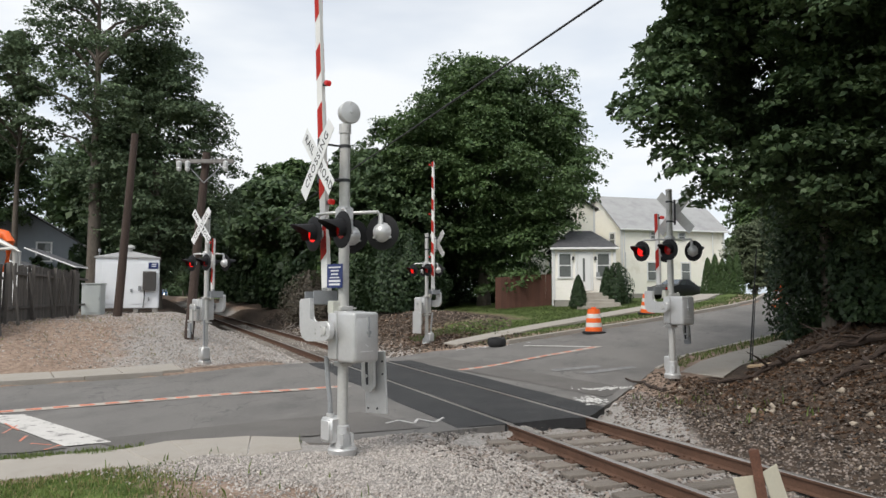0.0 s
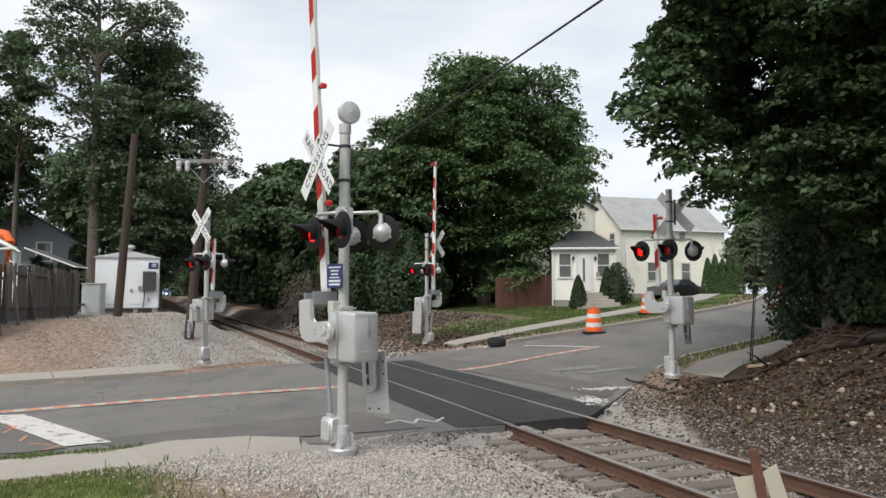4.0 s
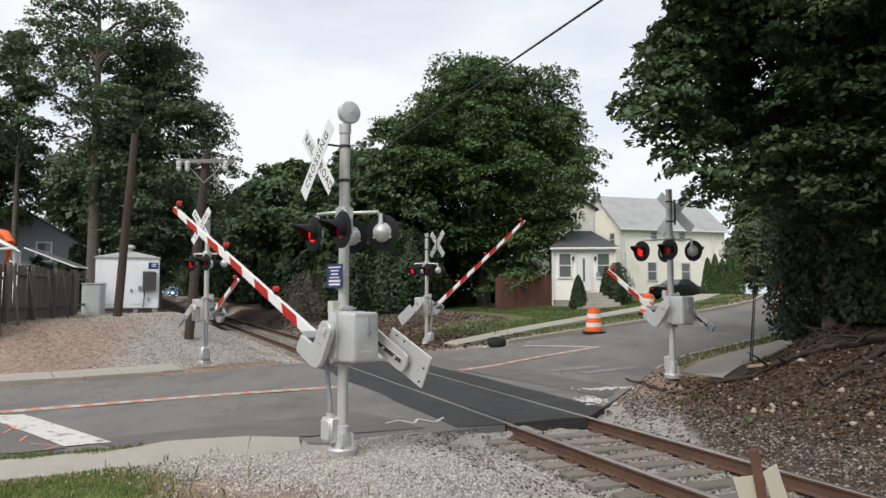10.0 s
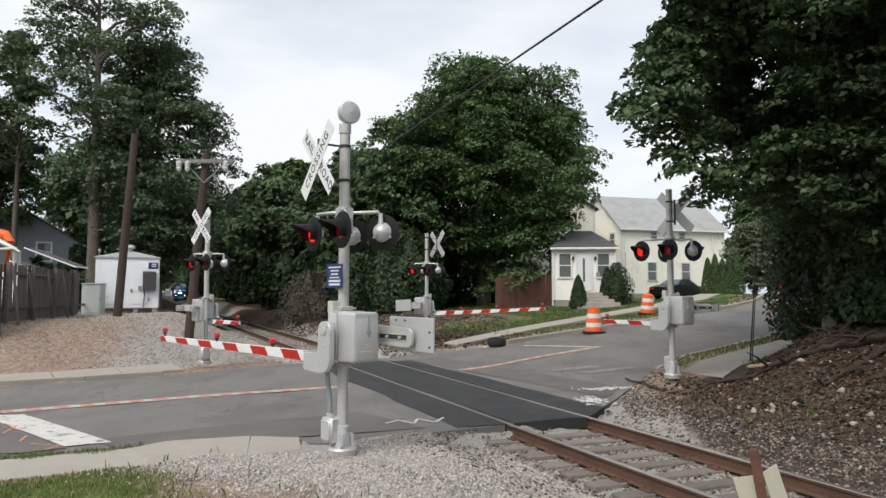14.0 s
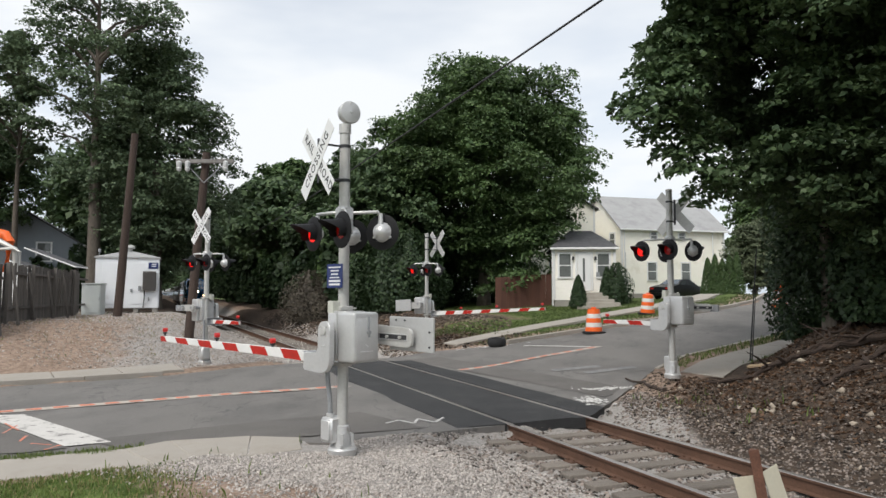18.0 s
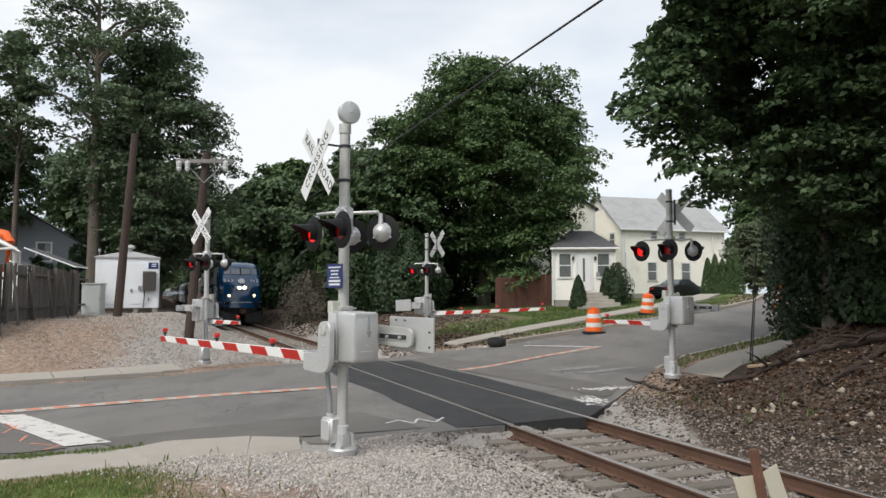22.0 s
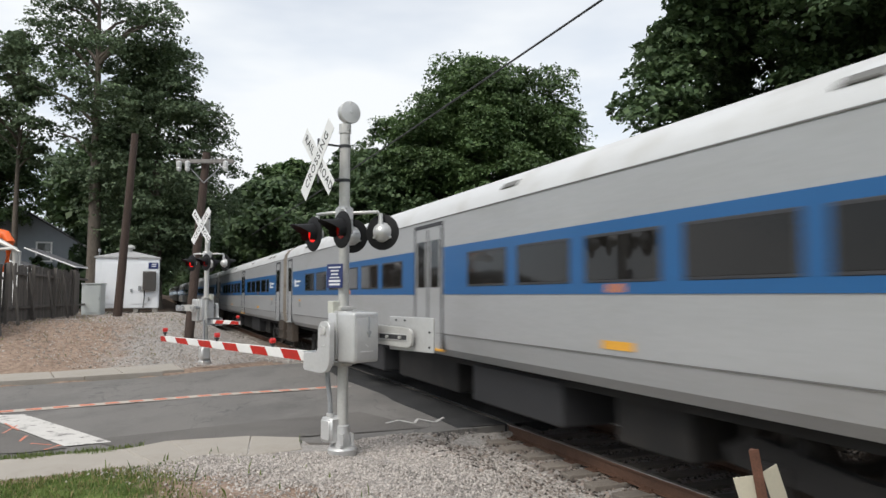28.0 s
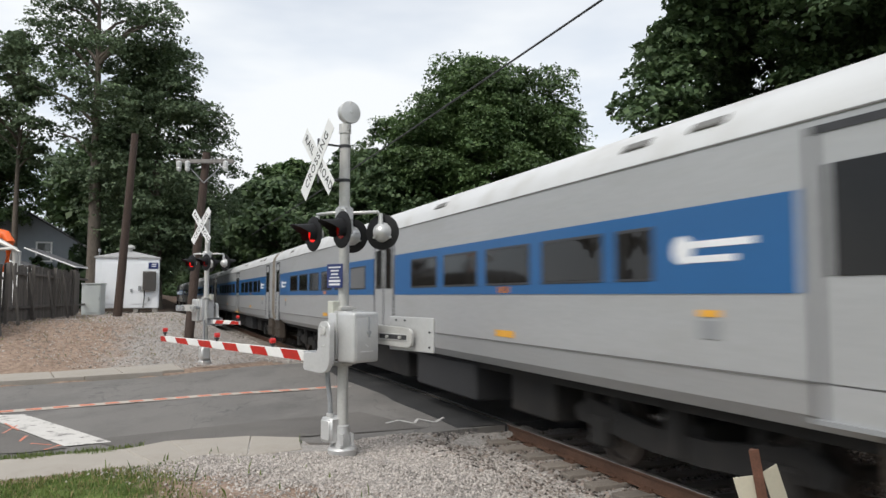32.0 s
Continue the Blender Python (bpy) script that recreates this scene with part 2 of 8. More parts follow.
# ---- plan: the track and the road ----
T_DIR = np.array((-0.3835, 0.92354))
T_NOR = np.array((0.92354, 0.3835))
T_OFF = 6.04
T_ANG = math.degrees(math.atan2(T_DIR[1], T_DIR[0]))
R_ORG = np.array((-0.49, 16.93))
R_DIR = np.array((0.8461, 0.5331))
R_NOR = np.array((-0.5331, 0.8461))


def track_xy(s, q):
    """Place s metres up the track, q metres beyond its centre line."""
    p = T_NOR * (T_OFF + q) + T_DIR * s
    return float(p[0]), float(p[1])


def road_xy(a, b):
    p = R_ORG + R_DIR * a + R_NOR * b
    return float(p[0]), float(p[1])


def step(lo, hi, v):
    k = np.clip((v - lo) / (hi - lo), 0, 1)
    return k * k * (3 - 2 * k)


def road_z(a):
    """The road is level over the track and climbs beyond it."""
    d = np.maximum(0, np.asarray(a, float) - 2.0)
    return np.minimum(0.095 * d * d / (d + 1.0), 2.0)


NEAR_EDGE = ((-60, -3.4), (-12, -4.1), (-8.5, -4.30), (-7.3, -4.48), (-6.5, -4.26), (-5.5, -4.50), (-4.95, -4.95), (-4.7, -5.6), (-3.9, -5.45), (-2.3, -5.6), (0, -5.6), (1, -5.0), (2.4, -4.1), (4.5, -2.9), (6.3, -2.0), (11, -1.75), (21, 0.3), (40, 7.0))
FAR_EDGE = ((-60, 3.8), (-8.5, 4.09), (-6.9, 4.09), (-4.8, 4.4), (-2.9, 5.4), (0, 5.9), (4.0, 6.0), (6.4, 5.0), (9, 5.0), (14, 4.6), (20.6, 5.05), (28, 9), (40, 16))


def near_edge(a):
    return np.interp(a, [p[0] for p in NEAR_EDGE], [p[1] for p in NEAR_EDGE])


def far_edge(a):
    return np.interp(a, [p[0] for p in FAR_EDGE], [p[1] for p in FAR_EDGE])


def frames_of(x, y):
    x, y = np.asarray(x, float), np.asarray(y, float)
    s = x * T_DIR[0] + y * T_DIR[1]
    q = x * T_NOR[0] + y * T_NOR[1] - T_OFF
    a = (x - R_ORG[0]) * R_DIR[0] + (y - R_ORG[1]) * R_DIR[1]
    b = (x - R_ORG[0]) * R_NOR[0] + (y - R_ORG[1]) * R_NOR[1]
    return s, q, a, b


def ground_z(x, y, road=True):
    """Height of the bare ground."""
    s, q, a, b = frames_of(x, y)
    zr = road_z(a)
    ne, fe = near_edge(a), far_edge(a)
    beyond = step(0.0, 2.0, b - fe)
    before = step(0.0, 2.0, ne - b)
    # verge level beside the road
    z = zr * np.where(b > 0, 1 - 0.25 * step(2, 9, b - fe), 1 - 0.5 * step(1, 6, ne - b)) + 0.02
    # mound with the shelter, near side of the track beyond the road
    z = z + 1.15 * step(1.0, 7.5, b - fe) * step(1.8, 5.0, -q)
    # bank beyond the far mast
    z = z + 1.05 * step(2.5, 12.0, b - fe) * step(2.2, 8.0, q) * (1 - 0.75 * step(7, 14, a))
    # bank on the far side of the track, before the road
    z = z + np.clip(0.23 * (q - 2.4), 0, 1.9) * step(1.9, 4.6, ne - b)
    # swell of the gravel round the near mast
    z = z + 0.09 * step(1.2, 2.6, ne - b) * step(2.0, 3.2, -q)
    # track bed
    bed = (1 - step(1.5, 2.7, np.abs(q))) * np.clip(step(-0.05, 0.25, ne - b) + step(-0.05, 0.25, b - fe), 0, 1)
    z = z * (1 - bed) + (-0.215) * bed
    bumps = 0.035 * np.sin(1.7 * x + 0.6 * y) * np.sin(1.3 * y - 0.4 * x) + 0.02 * np.sin(4.1 * x + 1.1) * np.sin(3.7 * y)
    z = z + bumps * np.clip(before + beyond, 0, 1) * (1 - 0.7 * bed) * (1 - 0.7 * step(8, 14, b - fe))
    if road:
        on = (b > ne) & (b < fe)
        z = np.where(on, zr - 0.10, z)
    return z


def gz(x, y):
    return float(ground_z(x, y))


# ---- ground ----
def spread(lo, hi, d, far):
    c = list(np.arange(lo, hi + d / 2, d))
    k = d
    while c[-1] < far:
        k *= 1.28
        c.append(c[-1] + k)
    k = d
    while c[0] > -far:
        k *= 1.28
        c.insert(0, c[0] - k)
    return np.array(c)


def ground_material():
    m = bpy.data.materials.new("ground")
    m.use_nodes = True
    n, l = m.node_tree.nodes, m.node_tree.links
    p = n["Principled BSDF"]
    p.inputs["Roughness"].default_value = 0.95
    p.inputs["Specular IOR Level"].default_value = 0.2
    tc = n.new("ShaderNodeTexCoord")
    at = n.new("ShaderNodeAttribute")
    at.attribute_name = "zone"
    sep = n.new("ShaderNodeSeparateColor")
    l.new(at.outputs["Color"], sep.inputs["Color"])

    def noise_of(scale, detail=5):
        q = n.new("ShaderNodeTexNoise")
        q.inputs["Scale"].default_value = scale
        q.inputs["Detail"].default_value = detail
        l.new(tc.outputs["Object"], q.inputs["Vector"])
        return q

    def two(c1, c2, scale, lo=0.35, hi=0.65):
        q = noise_of(scale)
        r = n.new("ShaderNodeValToRGB")
        r.color_ramp.elements[0].position, r.color_ramp.elements[1].position = lo, hi
        r.color_ramp.elements[0].color, r.color_ramp.elements[1].color = (*c1, 1), (*c2, 1)
        l.new(q.outputs["Fac"], r.inputs["Fac"])
        return r.outputs["Color"]

    def mix(fac, c1, c2):
        x = n.new("ShaderNodeMix")
        x.data_type = "RGBA"
        l.new(fac, x.inputs["Factor"])
        l.new(c1, x.inputs["A"])
        l.new(c2, x.inputs["B"])
        return x.outputs["Result"]

    def edge(sock, scale=3.0, width=0.35):
        """Breaks a zone's border up with noise."""
        q = noise_of(scale, 6)
        s1 = n.new("ShaderNodeMath")
        s1.operation = "MULTIPLY_ADD"
        l.new(q.outputs["Fac"], s1.inputs[0])
        s1.inputs[1].default_value = 0.9
        l.new(sock, s1.inputs[2])
        mr = n.new("ShaderNodeMapRange")
        mr.inputs["From Min"].default_value = 0.95 - width / 2
        mr.inputs["From Max"].default_value = 0.95 + width / 2
        l.new(s1.outputs[0], mr.inputs["Value"])
        return mr.outputs["Result"]

    dirt = two((0.19, 0.132, 0.098), (0.36, 0.27, 0.21), 6.5, 0.3, 0.7)
    gravel = two((0.24, 0.225, 0.21), (0.42, 0.395, 0.37), 28.0, 0.3, 0.7)
    grass = two((0.055, 0.085, 0.022), (0.12, 0.16, 0.045), 2.2)
    # dark soil and leaves, with some canopy shade put into the colour
    litter = two((0.034, 0.025, 0.019), (0.085, 0.062, 0.047), 6.0)
    c = mix(edge(sep.outputs["Green"]), dirt, gravel)
    c = mix(edge(sep.outputs["Blue"]), c, litter)
    c = mix(edge(sep.outputs["Red"], 5.0), c, grass)
    l.new(c, p.inputs["Base Color"])
    q = noise_of(30, 6)
    b = n.new("ShaderNodeBump")
    b.inputs["Strength"].default_value = 0.6
    b.inputs["Distance"].default_value = 0.03
    l.new(q.outputs["Fac"], b.inputs["Height"])
    l.new(b.outputs["Normal"], p.inputs["Normal"])
    return m


def zones(x, y):
    """How far the ground is grass, gravel and leaf litter."""
    s, q, a, b = frames_of(x, y)
    ne, fe = near_edge(a), far_edge(a)
    near_side = ne - b
    far_side = b - fe
    # gravel
    g = 0.9 * step(0.0, 0.2, near_side) * (1 - step(2.2, 4.2, q)) * step(-9.0, -6.0, a + 0.6 * (b + 5))
    g = np.maximum(g, (1 - step(1.6, 3.0, np.abs(q))) * 0.95)
    g = np.maximum(g, 0.8 * step(0.2, 1.5, far_side) * (1 - step(-2.0, 2.0, -q - 8 + 0.12 * b)) * (q < 0))
    # grass
    gr = step(1.2, 1.7, near_side) * step(-0.3, 0.5, -(a + 7.2)) * (q < 0)
    lawn = np.maximum(1 - step(5, 9, far_side), step(8, 13, q))
    gr = np.maximum(gr, lawn * step(0.6, 2.4, far_side) * step(5.5, 8.5, a) * (q > 2))
    gr = np.maximum(gr, 0.40 * lawn * step(2.0, 6.0, far_side) * (q > 3) * step(3.5, 6.0, a) * (1 - step(16, 24, far_side)))
    gr = np.maximum(gr, step(1.0, 3.0, near_side) * step(6.0, 8.0, a) * (near_side < 4.5))
    gr = np.maximum(gr, step(90, 140, far_side) * step(22, 32, np.abs(q)) + step(26, 40, near_side))
    # litter; along the cutting and distant track it also stands in for tree shade
    li = step(1.5, 2.9, q + 0.5 * np.clip(-b - 6.5, 0, 5)) * (q > 0.9) * step(0.8, 2.2, near_side)
    li = np.maximum(li, 0.9 * step(2.4, 4.2, q) * step(0.5, 2, far_side) * np.maximum(1 - step(5, 9, a), 1 - lawn))
    li = np.maximum(li, 0.9 * step(12, 18, far_side) * (a < 12))
    li = np.maximum(li, step(1.7, 2.7, q) * step(3, 7, far_side) * (a < 6))
    return np.clip(gr, 0, 1), np.clip(g, 0, 1), np.clip(li, 0, 1)


gx, gy = spread(-44, 26, 0.3, 1600), spread(-9, 104, 0.3, 1600)
GX, GY = np.meshgrid(gx, gy)
GZ = ground_z(GX, GY)
far_off = np.hypot(GX, GY)
GZ = np.where((far_off > 80) & (np.abs(frames_of(GX, GY)[1]) > 4), GZ * (1 - step(80, 200, far_off)) + 0.6 * step(80, 200, far_off), GZ)
nx, ny = len(gx), len(gy)
gverts = np.stack([GX.ravel(), GY.ravel(), GZ.ravel()], 1)
idx = np.arange(nx * ny).reshape(ny, nx)
gfaces = np.stack([idx[:-1, :-1].ravel(), idx[:-1, 1:].ravel(), idx[1:, 1:].ravel(), idx[1:, :-1].ravel()], 1)
ground = sheet("ground", gverts, gfaces.tolist(), ground_material(), smooth=True)
tagged(ground, "dirt, gravel and grass ground round the level crossing", "ground", kind="structure")
zr_, zg_, zb_ = zones(GX.ravel(), GY.ravel())
attr = ground.data.color_attributes.new("zone", "FLOAT_COLOR", "POINT")
attr.data.foreach_set("color", np.stack([zr_, zg_, zb_, np.ones_like(zr_)], 1).astype(np.float32).ravel())

# ---- road ----
ra = np.concatenate([np.arange(-60, -8, 2.0), np.arange(-8, 12, 0.4), np.arange(12, 40.1, 1.0)])
rv, rf = [], []
COLS = 17
for a in ra:
    lo, hi = float(near_edge(a)), float(far_edge(a))
    for k in range(COLS):
        b = lo + (hi - lo) * k / (COLS - 1)
        x, y = road_xy(a, b)
        q = frames_of(x, y)[1]
        crown = 0.03 * (1 - ((k / (COLS - 1)) * 2 - 1) ** 2) * float(step(2.5, 5.0, abs(q)))
        rv.append((x, y, float(road_z(a)) + crown - 0.012 + 0.006 * math.sin(a * 2.1 + b)))
for i in range(len(ra) - 1):
    for k in range(COLS - 1):
        j = i * COLS + k
        rf.append((j, j + COLS, j + COLS + 1, j + 1))
top = len(rv)
rv += [(x, y, z - 0.16) for x, y, z in rv]
for i in range(len(ra) - 1):
    for k in (0, COLS - 1):
        j = i * COLS + k
        rf.append((j, j + COLS, j + COLS + top, j + top))
road = sheet("road", rv, rf, M["asphalt"], smooth=False)
tagged(road, "worn grey asphalt street climbing beyond the track", "road", kind="structure")


def road_top(x, y):
    s, q, a, b = frames_of(x, y)
    lo, hi = float(near_edge(a)), float(far_edge(a))
    k = (b - lo) / (hi - lo)
    return float(road_z(a)) + 0.03 * (1 - (2 * k - 1) ** 2) * float(step(2.5, 5.0, abs(q))) - 0.012 + 0.006


def decal(name, outline, mat, lift, cells=10, parent=None):
    """A thin skin of paint or asphalt over the road: a quad cut into cells."""
    p = [Vector((*c, 0)) for c in outline]
    vs, fs = [], []
    n1 = cells
    n2 = max(2, cells // 3)
    for i in range(n1 + 1):
        for j in range(n2 + 1):
            u, v = i / n1, j / n2
            c = (p[0] * (1 - u) + p[1] * u) * (1 - v) + (p[3] * (1 - u) + p[2] * u) * v
            vs.append((c.x, c.y, road_top(c.x, c.y) + lift))
    for i in range(n1):
        for j in range(n2):
            k = i * (n2 + 1) + j
            fs.append((k, k + n2 + 1, k + n2 + 2, k + 1))
    return sheet(name, vs, fs, mat, parent)


def band(name, a0, b0, a1, b1, width, mat, lift=0.006, cells=14):
    p0, p1 = np.array(road_xy(a0, b0)), np.array(road_xy(a1, b1))
    d = (p1 - p0) / np.linalg.norm(p1 - p0)
    w = np.array((-d[1], d[0])) * width / 2
    return decal(name, [p0 - w, p1 - w, p1 + w, p0 + w], mat, lift, cells)


stop_line = decal("stop_line", [(-7.65, 11.85), (-7.0, 11.97), (-4.55, 9.85), (-5.05, 9.57)], M["white_paint"], 0.006)
tagged(stop_line, "worn white stop line painted on the asphalt", "road marking", kind="structure")
centre_line = band("centre_line", -14, -0.45, -1.9, 0.06, 0.32, M["yellow_paint"], 0.005, 30)
tagged(centre_line, "faded cream centre line with orange survey dashes", "road marking", kind="structure")
k = 0
for a in np.arange(-14, -2.2, 0.42):
    bl = -0.45 + 0.51 * (a + 14) / 12.1
    dash = band("paint_dash", a, bl, a + 0.24, bl + 0.01, 0.20, M["orange_paint"], 0.009, 2)
    dash.parent = centre_line
far_line = band("centre_line", 2.05, 1.54, 7.2, 1.44, 0.26, M["yellow_paint"], 0.006, 16)
for a in np.arange(2.1, 7.0, 0.46):
    dash = band("paint_dash", a, 1.54 - 0.0194 * (a - 2.05), a + 0.28, 1.535 - 0.0194 * (a - 2.05), 0.16, M["orange_paint"], 0.010, 2)
    dash.parent = far_line
tagged(far_line, "orange sprayed survey line on the asphalt", "road marking", kind="structure")


# ---- track ----
RAIL_Q = (-0.755, 0.755)


def build_rail(q, label):
    rail = thing("rail", label=label, category="rail", group="rails of the track")
    prof = [(-0.070, -0.170), (0.070, -0.170), (0.070, -0.158), (0.012, -0.145), (0.010, -0.045), (0.034, -0.034), (0.036, -0.008),
            (-0.036, -0.008), (-0.034, -0.034), (-0.010, -0.045), (-0.012, -0.145), (-0.070, -0.158)]
    bm = bmesh.new()
    prism(bm, prof, 1, -30, 600)
    part("rail_web", bm, M["rail"], rail)
    bm = bmesh.new()
    prism(bm, [(-0.036, -0.008), (0.036, -0.008), (0.030, 0.0), (-0.030, 0.0)], 1, -30, 600)
    part("rail_head", bm, M["rail_head"], rail, "shiny worn top of the rail")
    x, y = track_xy(0, q)
    rail.matrix_basis = pose(x, y, 0, 0, 0, T_ANG - 90)
    return rail


build_rail(RAIL_Q[0], "long rusty steel rail with a shiny running top")
build_rail(RAIL_Q[1], "long rusty steel rail with a shiny running top")

# ties: each lies crosswise under the rails, bedded in stone
rng = random.Random(4)
bm = bmesh.new()
box(bm, (0, 0, -0.085), (2.55, 0.22, 0.17), 0.012)
tie0 = part("railroad_tie", bm, M["tie"])
tagged(tie0, "grey weathered wooden tie bedded in stone ballast", "railroad tie", "ties under the rails")
bm = bmesh.new()
box(bm, (0, 0, 0.008), (0.32, 0.19, 0.016), 0.003)
for sx in (-1, 1):
    for sy in (-1, 1):
        rod(bm, (sx * 0.095, sy * 0.06, 0.01), (sx * 0.095, sy * 0.06, 0.04), 0.014, seg=6)
plate_mesh = part("tie_plate", bm, M["rail"], tie0)
plate_mesh.matrix_basis = pose(RAIL_Q[0], 0, 0.0)
again(plate_mesh, tie0, pose(RAIL_Q[1], 0, 0.0))
first = True
for i in range(120):
    s = -8 + i * 0.52
    x, y = track_xy(s, 0)
    b = float(frames_of(x, y)[3])
    if -5.2 < b < 5.0:
        continue
    m = pose(x + rng.uniform(-0.02, 0.02), y + rng.uniform(-0.02, 0.02), -0.172 + rng.uniform(-0.004, 0.002), 0, rng.uniform(-0.6, 0.6), T_ANG - 90 + rng.uniform(-2, 2))
    if first:
        tie0.matrix_basis = m
        first = False
    else:
        copy_thing(tie0, m)

# black asphalt laid between and beside the rails
crossing = thing("crossing_surface", label="fresh black asphalt laid round the rails at the crossing", category="crossing surface", kind="structure")
for lo, hi, nm in ((-1.62, -0.80, "asphalt_strip"), (-0.66, 0.66, "asphalt_panel"), (0.80, 1.62, "asphalt_strip")):
    vs, fs = [], []
    N = 40
    for i in range(N + 1):
        for j in range(5):
            q = lo + (hi - lo) * j / 4
            b0, b1 = -5.72 + 0.10 * math.sin(3 * q), 5.1 + 0.12 * math.sin(5 * q)
            s_near, s_far = 10.0 + 0.9 * max(0.0, q - 0.7), 20.9 - 0.12 * q
            s = s_near + (s_far - s_near) * i / N
            x, y = track_xy(s, q + 0.02 * math.sin(1.9 * s + q) * (1 if abs(q) > 1.5 else 0))
            sag = 0.012 * math.sin(s * 1.3 + q * 4) * (0 if j in (0, 4) and abs(q) < 1 else 0.5)
            vs.append((x, y, 0.004 + sag + (0.012 if abs(q) < 0.5 else 0) - (0.012 if abs(q) > 1.5 else 0)))
    for i in range(N):
        for j in range(4):
            k = i * 5 + j
            fs.append((k, k + 5, k + 6, k + 1))
    t = len(vs)
    vs += [(x, y, z - 0.17) for x, y, z in vs]
    rim = [i * 5 for i in range(N + 1)] + [N * 5 + j for j in range(1, 5)] + [i * 5 + 4 for i in range(N - 1, -1, -1)] + [3, 2, 1]
    for p0, p1 in zip(rim, rim[1:] + rim[:1]):
        fs.append((p0, p1, p1 + t, p0 + t))
    sheet(nm, vs, fs, M["new_asphalt"], crossing)


# ---- crossing signals ----
def bolt(bm, p, d, r=0.012):
    p, d = Vector(p), Vector(d).normalized()
    rod(bm, p, p + d * 0.012, r, seg=6)


def flasher(parent, x, y, z, facing, lens, sy):
    """A round black target with a hooded red lens; facing +1 or -1 along y."""
    f = facing * sy
    c = Vector((x, y * sy, z))
    bm = bmesh.new()
    m = Matrix.Translation(c) @ Matrix.Rotation(radians(-90) * f, 4, "X")
    lathe(bm, [(0.220, -0.004), (0.227, 0.0), (0.227, 0.004), (0.212, 0.012), (0.145, 0.016), (0.11, 0.016)], 32, m)
    light = part("flashing_light", bm, M["black"], parent, "round black target with a hooded red lens", True)
    bm = bmesh.new()
    lathe(bm, [(0.105, -0.02), (0.11, 0.0), (0.11, 0.018), (0.08, 0.028), (0.02, 0.032)], 24, m)
    part("lens", bm, lens, light, "red round lens", True)
    # hood: upper part of a tube, longer on top
    bm = bmesh.new()
    seg, r = 20, 0.134
    rows = []
    for shell in (r, r - 0.006):
        for k in range(seg + 1):
            ang = radians(-38 + 256 * k / seg)
            ln = 0.10 + 0.21 * max(0.0, math.sin(ang))
            for d in (0.0, ln):
                rows.append(bm.verts.new((c.x + shell * math.cos(ang), c.y + f * (0.012 + d), c.z + shell * math.sin(ang) - 0.10 * (d / 0.32) ** 2 * 0.3)))
    for sh in (0, 1):
        o = sh * (seg + 1) * 2
        for k in range(seg):
            bm.faces.new((rows[o + 2 * k], rows[o + 2 * k + 2], rows[o + 2 * k + 3], rows[o + 2 * k + 1]))
    o = (seg + 1) * 2
    for k in range(seg):
        bm.faces.new((rows[2 * k + 1], rows[2 * k + 3], rows[o + 2 * k + 3], rows[o + 2 * k + 1]))
    part("hood", bm, M["black"], light, "", True)
    # silver housing behind
    bm = bmesh.new()
    mb = Matrix.Translation(c) @ Matrix.Rotation(radians(90) * f, 4, "X")
    lathe(bm, [(0.122, 0.006), (0.127, 0.012), (0.114, 0.03), (0.098, 0.075), (0.062, 0.115), (0.02, 0.13)], 24, mb)
    rod(bm, c + Vector((0, -f * 0.05, 0.06)), c + Vector((0, -f * 0.05, 0.235)), 0.035, 0.028, 10)
    for ang in (90, 210, 330):
        p = c + Vector((0.13 * math.cos(radians(ang)), -f * 0.012, 0.13 * math.sin(radians(ang))))
        box(bm, p, (0.03, 0.02, 0.03), 0.004)
    part("housing", bm, M["alu"], light, "silver rounded lamp housing", True)
    return light


